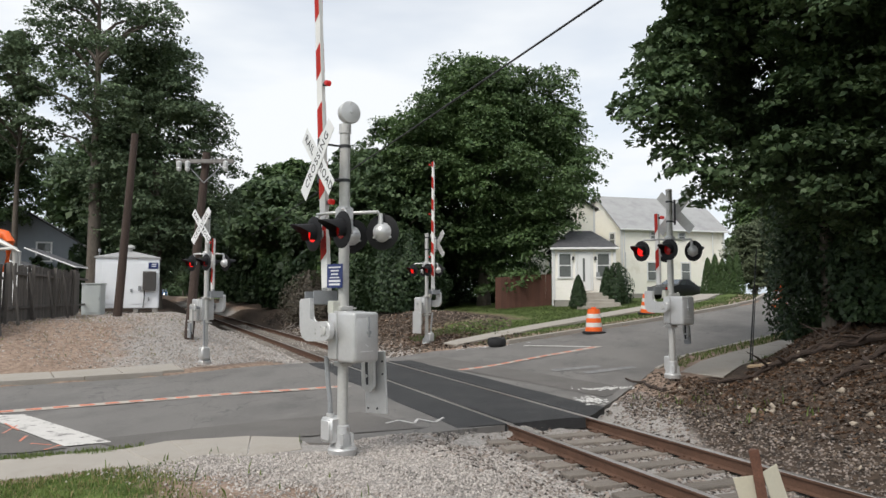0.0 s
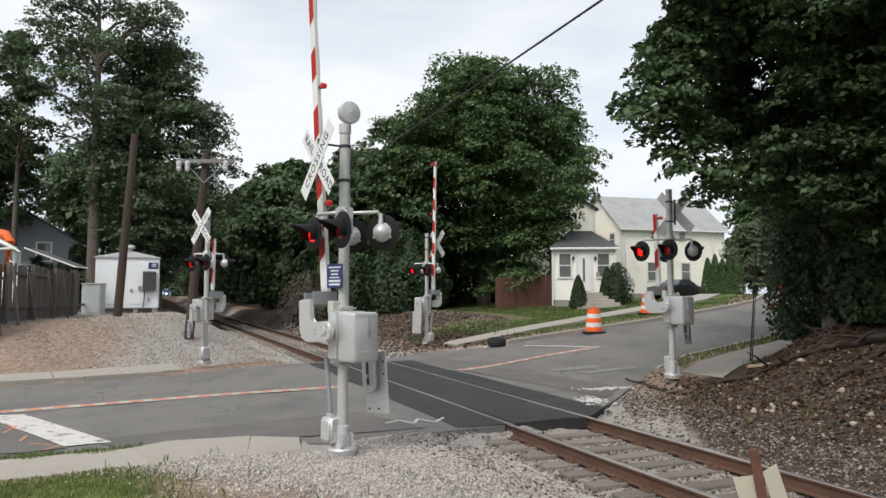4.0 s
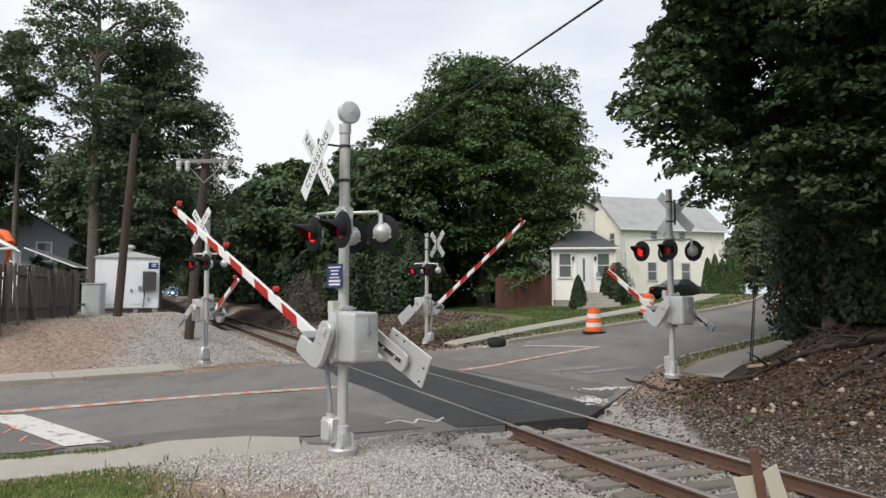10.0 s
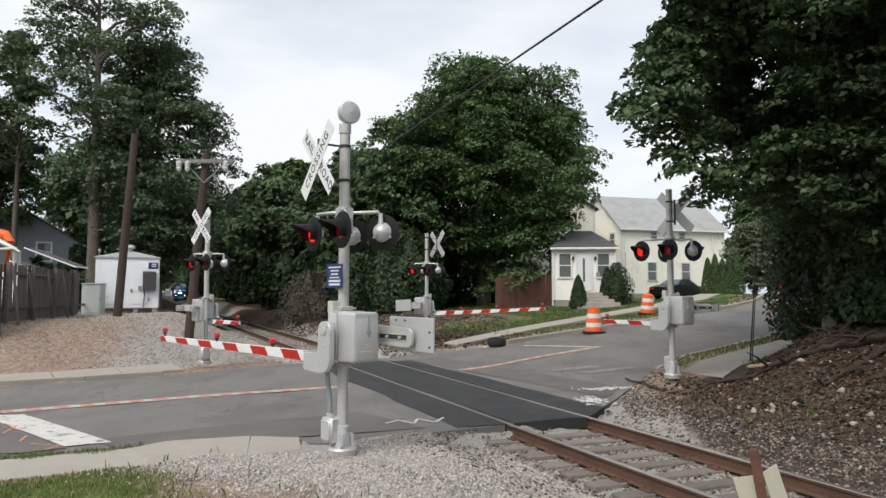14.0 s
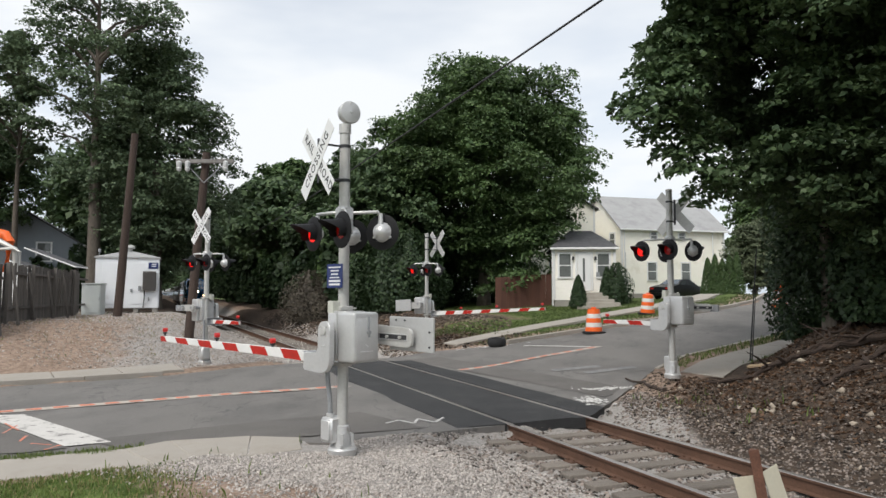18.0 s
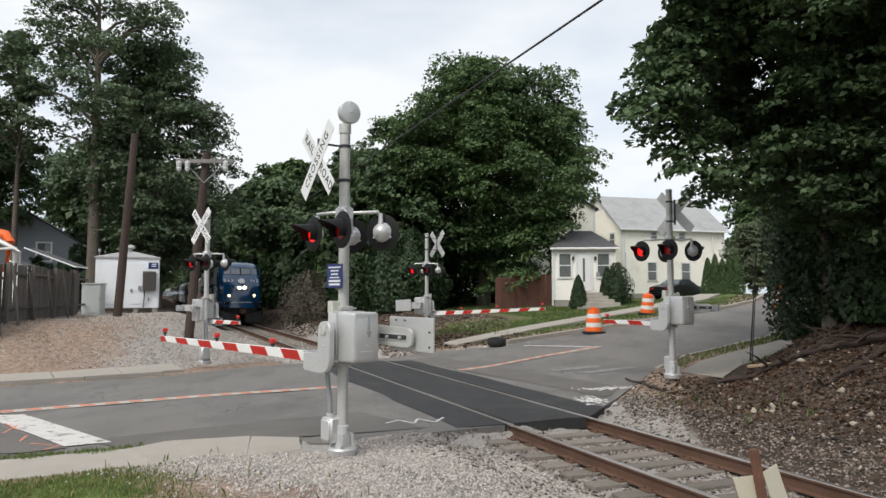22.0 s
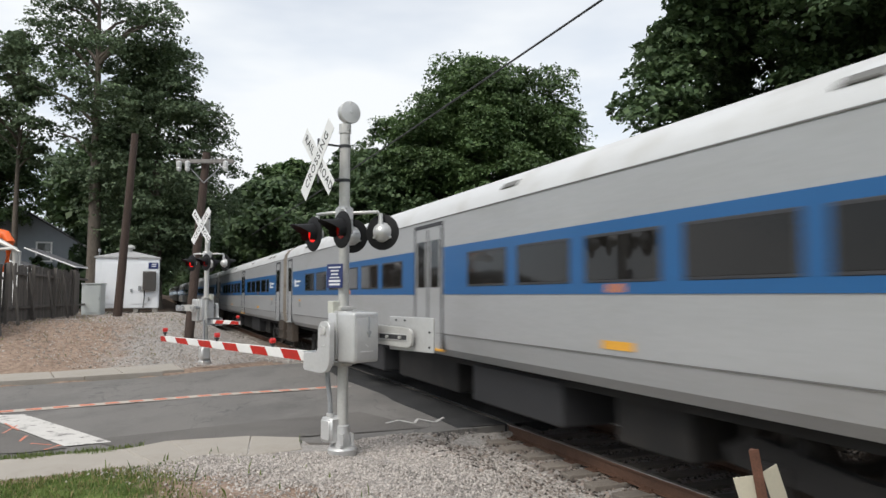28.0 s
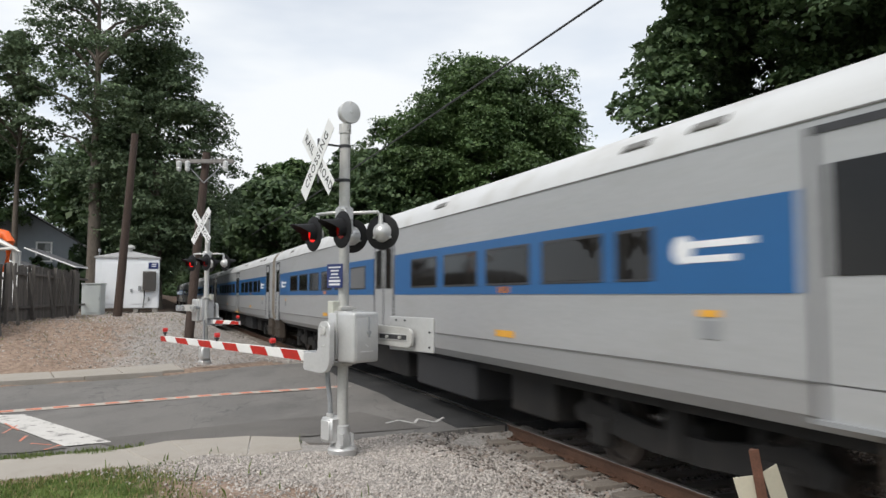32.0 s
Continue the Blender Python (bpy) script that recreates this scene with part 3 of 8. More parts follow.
def crossing_signal(x, y, z, ang, sy, arm_len, label, lit, cross_turn=0.0, bell=False, sign=False, lamp_turn=0.0, reach=0.20, cross_h=3.60, gate_side=1, lamp_y=(0.24, -0.34), rear_turn=0.0, blade=1.22):
    """Mast with crossbuck, flashers, gate machine and its swinging arm. Local x points along the lowered arm, local y * sy to the traffic."""
    sig = thing("crossing_signal", pose(x, y, z, 0, 0, ang), label, "crossing signal", "signals round the crossing")
    H = 4.08
    bm = bmesh.new()
    rod(bm, (0, 0, 0.05), (0, 0, H), 0.067, seg=20)
    part("mast", bm, M["galv"], sig, "", True)
    bm = bmesh.new()
    lathe(bm, [(0.17, -0.06), (0.18, 0.015), (0.165, 0.035), (0.105, 0.05), (0.092, 0.20), (0.085, 0.30), (0.07, 0.31)], 20)
    for k in range(4):
        a2 = radians(45 + 90 * k)
        rod(bm, (0.14 * math.cos(a2), 0.14 * math.sin(a2), 0.02), (0.14 * math.cos(a2), 0.14 * math.sin(a2), 0.08), 0.016, seg=8)
        box(bm, (0.11 * math.cos(a2), 0.11 * math.sin(a2), 0.13), (0.09, 0.014, 0.16), 0, None)
    part("mast_foot", bm, M["alu"], sig, "", True)
    bm = bmesh.new()
    box(bm, (0.10, 0.07 * sy, 0.25), (0.22, 0.22, 0.31), 0.02)
    box(bm, (0.10, 0.185 * sy, 0.25), (0.18, 0.03, 0.25), 0.01)
    rod(bm, (0.12, 0.10 * sy, 0.38), (0.12, 0.10 * sy, 0.45), 0.05, seg=10)
    jb = part("junction_box", bm, M["alu"], sig, "silver cast junction box", True)
    bm = bmesh.new()
    tube(bm, [(0.12, 0.10 * sy, 0.42), (0.13, 0.10 * sy, 0.62), (0.15, 0.12 * sy, 0.85), (0.17, 0.13 * sy, 1.16)], 0.032, 8)
    part("conduit", bm, M["grey_metal"], sig, "grey flexible cable conduit", True)
    # crossbuck
    bm_h = cross_h
    cb = part("crossbuck_bracket", _bracket(bm_h, sy, reach), M["dark_metal"], sig)
    cb.matrix_basis = Matrix.Rotation(radians(cross_turn), 4, "Z")
    for k, (word, turn) in enumerate((("RAILROAD", -45), ("CROSSING", 45))):
        bm = bmesh.new()
        box(bm, (0, 0, 0), (blade, 0.006, 0.222), 0.002)
        rot = Matrix.Rotation(radians(cross_turn), 4, "Z") @ Matrix.Translation((0, (reach + 0.009 * k) * sy, bm_h))
        face = Matrix.Rotation(0 if sy < 0 else math.pi, 4, "Z")
        tilt = Matrix.Rotation(radians(-turn), 4, "Y")
        bl = part("crossbuck_blade", bm, [M["sign_white"]], sig, "white crossbuck blade with black letters")
        bl.matrix_basis = rot @ face @ tilt
        if word == "RAILROAD":
            for half, off in (("RAIL", -0.30 * blade), ("ROAD", 0.30 * blade)):
                lettering("lettering", half, 0.165 * blade / 1.22, M["sign_black"], bl, pose(off, -0.0045, 0.0, 90, 0, 0), 1.15)
        else:
            lettering("lettering", word, 0.165 * blade / 1.22, M["sign_black"], bl, pose(0, -0.0045, 0.0, 90, 0, 0), 1.22)
        bm = bmesh.new()
        box(bm, (0, 0.0045, 0), (blade - 0.02, 0.003, 0.21))
        part("blade_back", bm, M["galv"], bl, "bare aluminium back")
    # flashers
    zl = 2.72
    bm = bmesh.new()
    box(bm, (0, 0, zl + 0.24), (0.17, 0.19, 0.17), 0.02)
    rod(bm, (0, 0, zl + 0.14), (0, 0, zl + 0.34), 0.082, seg=16)
    lm = Matrix.Rotation(radians(lamp_turn), 4, "Z")
    for fy, w in ((lamp_y[0], 0.37), (lamp_y[1], 0.37)):
        yy = fy * sy
        for sx in (-1, 1):
            tube(bm, [(0, 0, zl + 0.25), (sx * 0.10, yy * 0.45, zl + 0.26), (sx * w, yy * 0.80, zl + 0.255), (sx * w, yy - 0.05 * (1 if yy > 0 else -1), zl + 0.22)], 0.021, 8)
    part("crossarm", bm, M["alu"], sig, "silver pipe arms carrying the lights", True).matrix_basis = lm
    for fy, facing in ((lamp_y[0], 1), (lamp_y[1], -1)):
        for k, sx in enumerate((-1, 1)):
            turn = Matrix.Identity(4)
            if facing < 0 and rear_turn:
                c = Vector((sx * 0.37, fy * sy, zl))
                turn = Matrix.Translation(c) @ Matrix.Rotation(radians(rear_turn), 4, "Z") @ Matrix.Translation(-c)
            flasher(sig, sx * 0.37, fy, zl, facing, M["lens_red"] if (sx > 0) == lit else M["lens_dim"], sy).matrix_basis = lm @ turn
    # gate machine
    zm = 1.415
    bm = bmesh.new()
    box(bm, (-0.295, 0.0, zm), (0.33, 0.40, 0.61), 0.045, None, 4)
    mach = part("gate_machine", bm, M["alu"], sig, "silver cast gate machine housing", True)
    bm = bmesh.new()
    box(bm, (-0.05, 0.035 * sy * gate_side, zm + 0.01), (0.17, 0.37, 0.57), 0.025, None, 2)
    box(bm, (-0.12, 0.0, zm + 0.305), (0.24, 0.30, 0.02), 0.004)
    part("gear_case", bm, M["alu"], mach, "", True)
    bm = bmesh.new()
    box(bm, (-0.461, 0.0, zm - 0.02), (0.012, 0.31, 0.50), 0.006, None, 2)
    door = part("access_door", bm, M["alu"], mach, "", True)
    bm = bmesh.new()
    box(bm, (-0.475, -0.02 * sy, zm + 0.17), (0.02, 0.025, 0.17), 0.004)
    rod(bm, (-0.465, -0.02 * sy, zm + 0.06), (-0.50, -0.02 * sy, zm + 0.06), 0.026, seg=8)
    rod(bm, (-0.485, -0.02 * sy, zm + 0.05), (-0.485, -0.02 * sy, zm + 0.0), 0.014, seg=8)
    part("latch", bm, M["grey_metal"], mach)
    bm = bmesh.new()
    m_ = Matrix.Translation((-0.4685, 0.0, zm - 0.10)) @ Matrix.Rotation(radians(35), 4, "X")
    box(bm, (0, 0, 0), (0.004, 0.06, 0.012), 0, m_)
    box(bm, (-0.4685, 0.0, zm - 0.17), (0.004, 0.20, 0.010))
    part("maker_mark", bm, M["sign_white"], mach, "plain white maker's mark")
    bm = bmesh.new()
    box(bm, (0.05, 0.12 * sy * gate_side, zm + 0.36), (0.11, 0.11, 0.16), 0.01)
    part("terminal_box", bm, M["cream_box"], sig, "small cream terminal box")
    for zz in (zm - 0.345, zm + 0.345):
        bm = bmesh.new()
        box(bm, (0.0, 0.0, zz), (0.17, 0.18, 0.06), 0.01)
        for sx in (-0.08, 0.08):
            rod(bm, (sx, -0.14 * sy, zz), (sx, 0.12 * sy, zz), 0.012, seg=6)
        part("mast_clamp", bm, M["galv"], sig)
    bm = bmesh.new()
    rod(bm, (PIVOT[0], -0.42 * sy * gate_side, PIVOT[2]), (PIVOT[0], 0.31 * sy * gate_side, PIVOT[2]), 0.045, seg=14)
    part("gate_shaft", bm, M["grey_metal"], sig, "", True)
    if bell:
        bm = bmesh.new()
        mb = Matrix.Translation((-0.03, -0.03, H + 0.19)) @ Matrix.Rotation(radians(168), 4, "Z") @ Matrix.Rotation(radians(90), 4, "Y")
        lathe(bm, [(0.05, -0.10), (0.11, -0.09), (0.132, -0.05), (0.138, 0.02), (0.146, 0.025), (0.146, 0.05), (0.138, 0.055), (0.136, 0.065), (0.06, 0.078), (0.01, 0.08)], 32, mb)
        lathe(bm, [(0.022, 0.075), (0.022, 0.09), (0.008, 0.094)], 10, mb)
        box(bm, (0.11, 0.0, 0.06), (0.05, 0.03, 0.03), 0.004, mb @ Matrix.Rotation(radians(180), 4, "Z"))
        b2 = part("bell", bm, M["alu"], sig, "round silver warning bell", True)
        bm = bmesh.new()
        rod(bm, (0, 0, H - 0.08), (0, 0, H + 0.04), 0.078, seg=16)
        box(bm, (0, 0, H + 0.02), (0.07, 0.06, 0.06), 0.01)
        part("bell_bracket", bm, M["galv"], b2)
    else:
        bm = bmesh.new()
        lathe(bm, [(0.074, H - 0.03), (0.074, H + 0.01), (0.03, H + 0.03)], 16)
        part("mast_cap", bm, M["galv"], sig, "", True)
    if sign:
        sm = Matrix.Translation((0.03, 0.12 * sy, 2.17)) @ Matrix.Rotation(0 if sy < 0 else math.pi, 4, "Z")
        bm = bmesh.new()
        box(bm, (0, 0, 0), (0.32, 0.004, 0.30), 0.0)
        sg = part("notice_sign", bm, M["sign_blue"], sig, "small blue sign with white writing")
        sg.matrix_basis = sm
        for k, (w, h) in enumerate(((0.25, 0.016), (0.16, 0.018), (0.14, 0.018), (0.20, 0.014), (0.24, 0.026), (0.22, 0.024))):
            bm = bmesh.new()
            box(bm, (0, -0.0035, 0.108 - 0.043 * k), (w, 0.002, h))
            part("text_bar", bm, M["sign_white"], sg)
    return sig, gate_arm(sig, sy * gate_side, arm_len, zm)


def _bracket(h, sy, reach):
    bm = bmesh.new()
    for zz in (h - 0.22, h + 0.22):
        rod(bm, (0, 0, zz - 0.02), (0, 0, zz + 0.02), 0.074, seg=16)
        rod(bm, (0, 0.06 * sy, zz), (0, (reach - 0.004) * sy, zz), 0.014, seg=8)
    box(bm, (0, (reach - 0.010) * sy, h), (0.05, 0.008, 0.56))
    return bm


PIVOT = (-0.073, 0.0, 1.49)


def rounded(pts, n=4):
    """Rounds the corners of an outline given as (x, z, radius)."""
    out = []
    k = len(pts)
    for i in range(k):
        p, a, b = Vector(pts[i][:2]), Vector(pts[i - 1][:2]), Vector(pts[(i + 1) % k][:2])
        r = pts[i][2]
        if r <= 0:
            out.append((p.x, p.y))
            continue
        u, v = (a - p).normalized() * r, (b - p).normalized() * r
        for m in range(n + 1):
            t = m / n
            q = p + u * (1 - t) ** 2 + v * t ** 2
            out.append((q.x, q.y))
    return out


def gate_arm(sig, sy, L, zm):
    """The arm in its lowered place; its origin is the shaft, so that it turns about local y."""
    long_arm = L > 3
    yA = 0.32 * sy
    yb = 0.017 * sy
    drop = -0.378
    bm = bmesh.new()
    # L-shaped cast side plate from the hub down and out to the boom
    foot = 0.42 if long_arm else 0.36
    prism(bm, rounded([(-0.12, 0.12, 0.11), (0.12, 0.12, 0.11), (0.12, -0.28, 0.07), (foot, -0.28, 0.0), (foot, -0.50, 0.03), (-0.12, -0.52, 0.20)]), 1, yA - 0.035, yA + 0.035, 0.008)
    arm = part("gate_arm", bm, M["alu"], sig, "red and white striped swinging gate arm")
    arm.matrix_basis = pose(*PIVOT)
    bm = bmesh.new()
    mm = Matrix.Translation((0, yA, 0)) @ Matrix.Rotation(radians(-90) * sy, 4, "X")
    lathe(bm, [(0.05, 0.03), (0.05, 0.05), (0.035, 0.055)], 12, mm)
    for k in range(4):
        an = radians(45 + 90 * k)
        bolt(bm, (0.075 * math.cos(an), yA + 0.034 * sy, 0.075 * math.sin(an)), (0, sy, 0), 0.014)
    for k in range(2):
        bolt(bm, (-0.02 + 0.05 * k, yA + 0.034 * sy, -0.18), (0, sy, 0), 0.012)
    part("hub_bolts", bm, M["galv"], arm)
    # channel across the foot, in which the boom is clamped
    bm = bmesh.new()
    y0, y1 = yA - 0.03 * sy, yb - 0.10 * sy
    for zz in (-0.285, -0.475):
        box(bm, (foot + 0.01, (y0 + y1) / 2, zz), (0.17, abs(y1 - y0), 0.016), 0.002)
    box(bm, (foot - 0.07, (y0 + y1) / 2, -0.38), (0.016, abs(y1 - y0), 0.19), 0.002)
    box(bm, (foot + 0.05, yb, drop), (0.20, 0.06, 0.13), 0.008)
    part("arm_channel", bm, M["grey_metal"], arm, "grey steel channel clamping the boom")
    # white box boom with slanted red sheets on its two faces, red at the tip
    hgt = lambda x: 0.046 + 0.026 * (L - x) / 5.2
    bm = bmesh.new()
    prism(bm, [(foot + 0.05, drop - hgt(foot)), (L, drop - hgt(L)), (L, drop + hgt(L)), (foot + 0.05, drop + hgt(foot))], 1, yb - 0.030, yb + 0.030, 0.004)
    boom = part("boom", bm, M["arm_white"], arm)
    x1, k = L, 0
    while x1 > foot + 0.30:
        x0 = max(x1 - (0.19 if k == 0 and long_arm else 0.4064), foot + 0.22)
        if k % 2 == 0:
            sl1 = 0.05 if k else 0.0
            for face in (-1, 1):
                bm = bmesh.new()
                y = yb + face * 0.0315
                prism(bm, [(x0 - 0.05, drop - hgt(x0) + 0.003), (x1 - sl1, drop - hgt(x1) + 0.003), (x1 + sl1, drop + hgt(x1) - 0.003), (x0 + 0.05, drop + hgt(x0) - 0.003)], 1, y - 0.0015, y + 0.0015)
                part("red_stripe", bm, M["arm_red"], boom)
        x1, k = x0, k + 1
    # lamps on the boom
    spots = [L - 0.10] + ([L - 1.95, L - 3.55] if long_arm else [])
    for x in spots:
        bm = bmesh.new()
        rod(bm, (x, yb, drop + 0.04), (x, yb, drop + 0.09), 0.016, seg=6)
        box(bm, (x, yb, drop + 0.10), (0.05, 0.06, 0.03), 0.006)
        stem = part("lamp_stem", bm, M["dark_metal"], arm)
        bm = bmesh.new()
        for sgn in (-1, 1):
            mm = Matrix.Translation((x, yb, drop + 0.155)) @ Matrix.Rotation(radians(90) * sgn, 4, "X")
            lathe(bm, [(0.034, 0.0), (0.038, 0.016), (0.035, 0.034), (0.016, 0.044)], 14, mm)
        part("lens", bm, M["lens_small"], stem, "small red gate lamp", True)
    # counterweight side: a slotted bar and a flat plate
    yB = -0.385 * sy
    bar = [(0.10, 0.07, 0.05), (-0.80, 0.04, 0.10), (-0.80, -0.20, 0.10), (0.10, -0.17, 0.05)] if long_arm else [(0.10, 0.08, 0.05), (-0.66, 0.07, 0.07), (-0.66, -0.09, 0.07), (0.10, -0.10, 0.05)]
    bm = bmesh.new()
    prism(bm, rounded(bar), 1, yB - 0.02, yB + 0.02, 0.004)
    part("counterweight_arm", bm, M["galv"], arm)
    zc = -0.075 if long_arm else -0.01
    bm = bmesh.new()
    for zz in (zc - 0.035, zc + 0.035):
        box(bm, (-0.46, yB + 0.024 * sy, zz), (0.52, 0.012, 0.012), 0.002)
    for xx in (-0.72, -0.20):
        box(bm, (xx, yB + 0.024 * sy, zc), (0.012, 0.012, 0.08), 0.002)
    part("slot_rim", bm, M["alu"], arm)
    bm = bmesh.new()
    box(bm, (-0.46, yB + 0.021 * sy, zc), (0.50, 0.006, 0.056))
    part("slot", bm, M["dark_metal"], arm)
    bm = bmesh.new()
    for x in (-0.60, -0.36):
        rod(bm, (x, yB - 0.10 * sy, zc), (x, yB + 0.05 * sy, zc), 0.022, seg=6)
    part("clamp_bolt", bm, M["galv"], arm)
    bm = bmesh.new()
    if long_arm:
        box(bm, (-0.6865, yB - 0.085 * sy, -0.035), (0.793, 0.03, 0.418), 0.006)
    else:
        box(bm, (-0.62, yB - 0.05 * sy, -0.02), (0.40, 0.05, 0.15), 0.006)
    cw = part("counterweight", bm, M["alu"] if long_arm else M["grey_metal"], arm, "flat silver counterweight plate" if long_arm else "small grey counterweight")
    if long_arm:
        bm = bmesh.new()
        for x, z in ((-1.02, 0.0), (-0.42, 0.13), (-0.58, 0.13), (-1.02, -0.18)):
            bolt(bm, (x, yB - 0.07 * sy, z), (0, sy, 0), 0.014)
        part("plate_bolt", bm, M["dark_metal"], cw)
    bm = bmesh.new()
    box(bm, (0.0, yB + 0.05 * sy, -0.03), (0.20, 0.08, 0.22), 0.03)
    part("hub", bm, M["alu"], arm)
    return arm


SIGNALS = (
    (-1.26, 8.976, 0.09, 135.7, 1, 5.22, "silver crossing signal with bell, crossbuck and long gate arm", True, -10.5, True, True, -8.0, 0.38, 3.61, 1, (0.24, -0.34), 32.0, 1.13),
    (-6.56, 19.62, 0.19, -45.0, -1, 1.90, "crossing signal with short gate arm beside a gravel mound", False, 4.0, False, False, 4.0, 0.20, 3.74, -1),
    (5.03, 15.62, 0.27, 122.0, -1, 2.10, "crossing signal with short gate arm below a wooded bank", True, 2.0, False, False, 2.0, 0.20, 3.60, -1, (0.32, -0.50)),
    (-0.606, 26.28, 0.22, -42.0, 1, 5.28, "crossing signal with long gate arm before a grassy bank", False, -14.0, False, False, 0.0, 0.46, 3.72),
)
ARMS = []
for row in SIGNALS:
    ARMS.append(crossing_signal(*row)[1])


# ---- train ----
M["loco_blue"] = material("deep_blue_paint", (0.004, 0.060, 0.160), 0.2, var=0.06, scale=1.5, fine=12, spec=0.5, coat=0.9)
M["loco_grey"] = material("light_grey_paint", (0.37, 0.38, 0.40), 0.35, var=0.06, scale=1.0, stain=(0.33, 0.33, 0.33), stain_scale=1.4, stain_lo=0.5, stain_hi=0.8)
M["loco_red"] = material("red_stripe_paint", (0.72, 0.065, 0.035), 0.4, var=0.05)
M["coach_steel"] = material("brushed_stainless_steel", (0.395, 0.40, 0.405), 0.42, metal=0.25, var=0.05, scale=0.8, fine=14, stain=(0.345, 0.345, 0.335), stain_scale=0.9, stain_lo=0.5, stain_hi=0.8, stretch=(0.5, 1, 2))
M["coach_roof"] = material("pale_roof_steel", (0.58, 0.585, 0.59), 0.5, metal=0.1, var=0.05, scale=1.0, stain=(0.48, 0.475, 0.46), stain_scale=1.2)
M["coach_end"] = material("dirty_end_steel", (0.36, 0.32, 0.27), 0.6, metal=0.15, var=0.15, scale=1.5, stain=(0.22, 0.18, 0.14), stain_scale=2.0)
M["seam"] = material("grimy_seam", (0.13, 0.128, 0.122), 0.7, var=0.2, scale=1.5)
M["coach_blue"] = material("blue_band", (0.009, 0.095, 0.265), 0.38, var=0.05, scale=1.5)
# grime plus the shade below the floor, both put into these two colours
M["under"] = material("grimy_underframe", (0.013, 0.012, 0.0115), 0.85, var=0.25, scale=2.0, stain=(0.026, 0.022, 0.019), stain_scale=3)
M["under_grey"] = material("grey_equipment_box", (0.024, 0.024, 0.026), 0.7, var=0.12, scale=2.0)
M["step_grime"] = material("grimy_brown_steps", (0.060, 0.046, 0.035), 0.8, var=0.3, scale=2)
M["wheel"] = material("wheel_steel", (0.09, 0.075, 0.065), 0.55, metal=0.5, var=0.2)
M["yellow"] = material("yellow_label", (0.72, 0.36, 0.04), 0.5)
M["orange_mark"] = material("orange_label", (0.65, 0.22, 0.05), 0.5)
M["headlight"] = material("lit_headlight", (0.9, 0.85, 0.7), 0.2, glow=(1.0, 0.74, 0.40), glow_strength=30)
M["ditch"] = material("lit_ditch_light", (0.9, 0.85, 0.7), 0.2, glow=(1.0, 0.62, 0.28), glow_strength=5)
M["logo_white"] = material("white_emblem", (0.75, 0.76, 0.78), 0.45)


def dark_glass(name, base=(0.012, 0.014, 0.016), spec=0.6):
    return material(name, base, 0.06, var=0.1, spec=spec)


M["train_glass"] = dark_glass("tinted_window_glass", (0.012, 0.011, 0.010), 0.32)
M["cab_glass"] = dark_glass("cab_window_glass", (0.02, 0.025, 0.03))
M["windscreen"] = material("sky_mirroring_windscreen", (0.16, 0.18, 0.20), 0.10, metal=0.75, var=0.05)
M["skirt"] = material("grimy_grey_skirt", (0.12, 0.113, 0.106), 0.6, var=0.15, scale=1.2, stain=(0.09, 0.082, 0.075), stain_scale=1.8)
M["plough"] = material("worn_grey_plough", (0.085, 0.085, 0.085), 0.6, var=0.2, scale=2, stain=(0.05, 0.045, 0.04), stain_scale=2)
M["dull_red"] = material("dull_red_lens", (0.10, 0.012, 0.012), 0.3)
M["coupler_rust"] = material("rusty_coupler", (0.085, 0.048, 0.032), 0.85, var=0.25, scale=5)
M["lamp_house"] = material("silver_lamp_housing", (0.42, 0.43, 0.44), 0.35, metal=0.5, var=0.05)


def loft(bm, rows):
    g = [[bm.verts.new(p) for p in r] for r in rows]
    for a, b in zip(g, g[1:]):
        for k in range(len(a) - 1):
            bm.faces.new((a[k], a[k + 1], b[k + 1], b[k]))
    return g


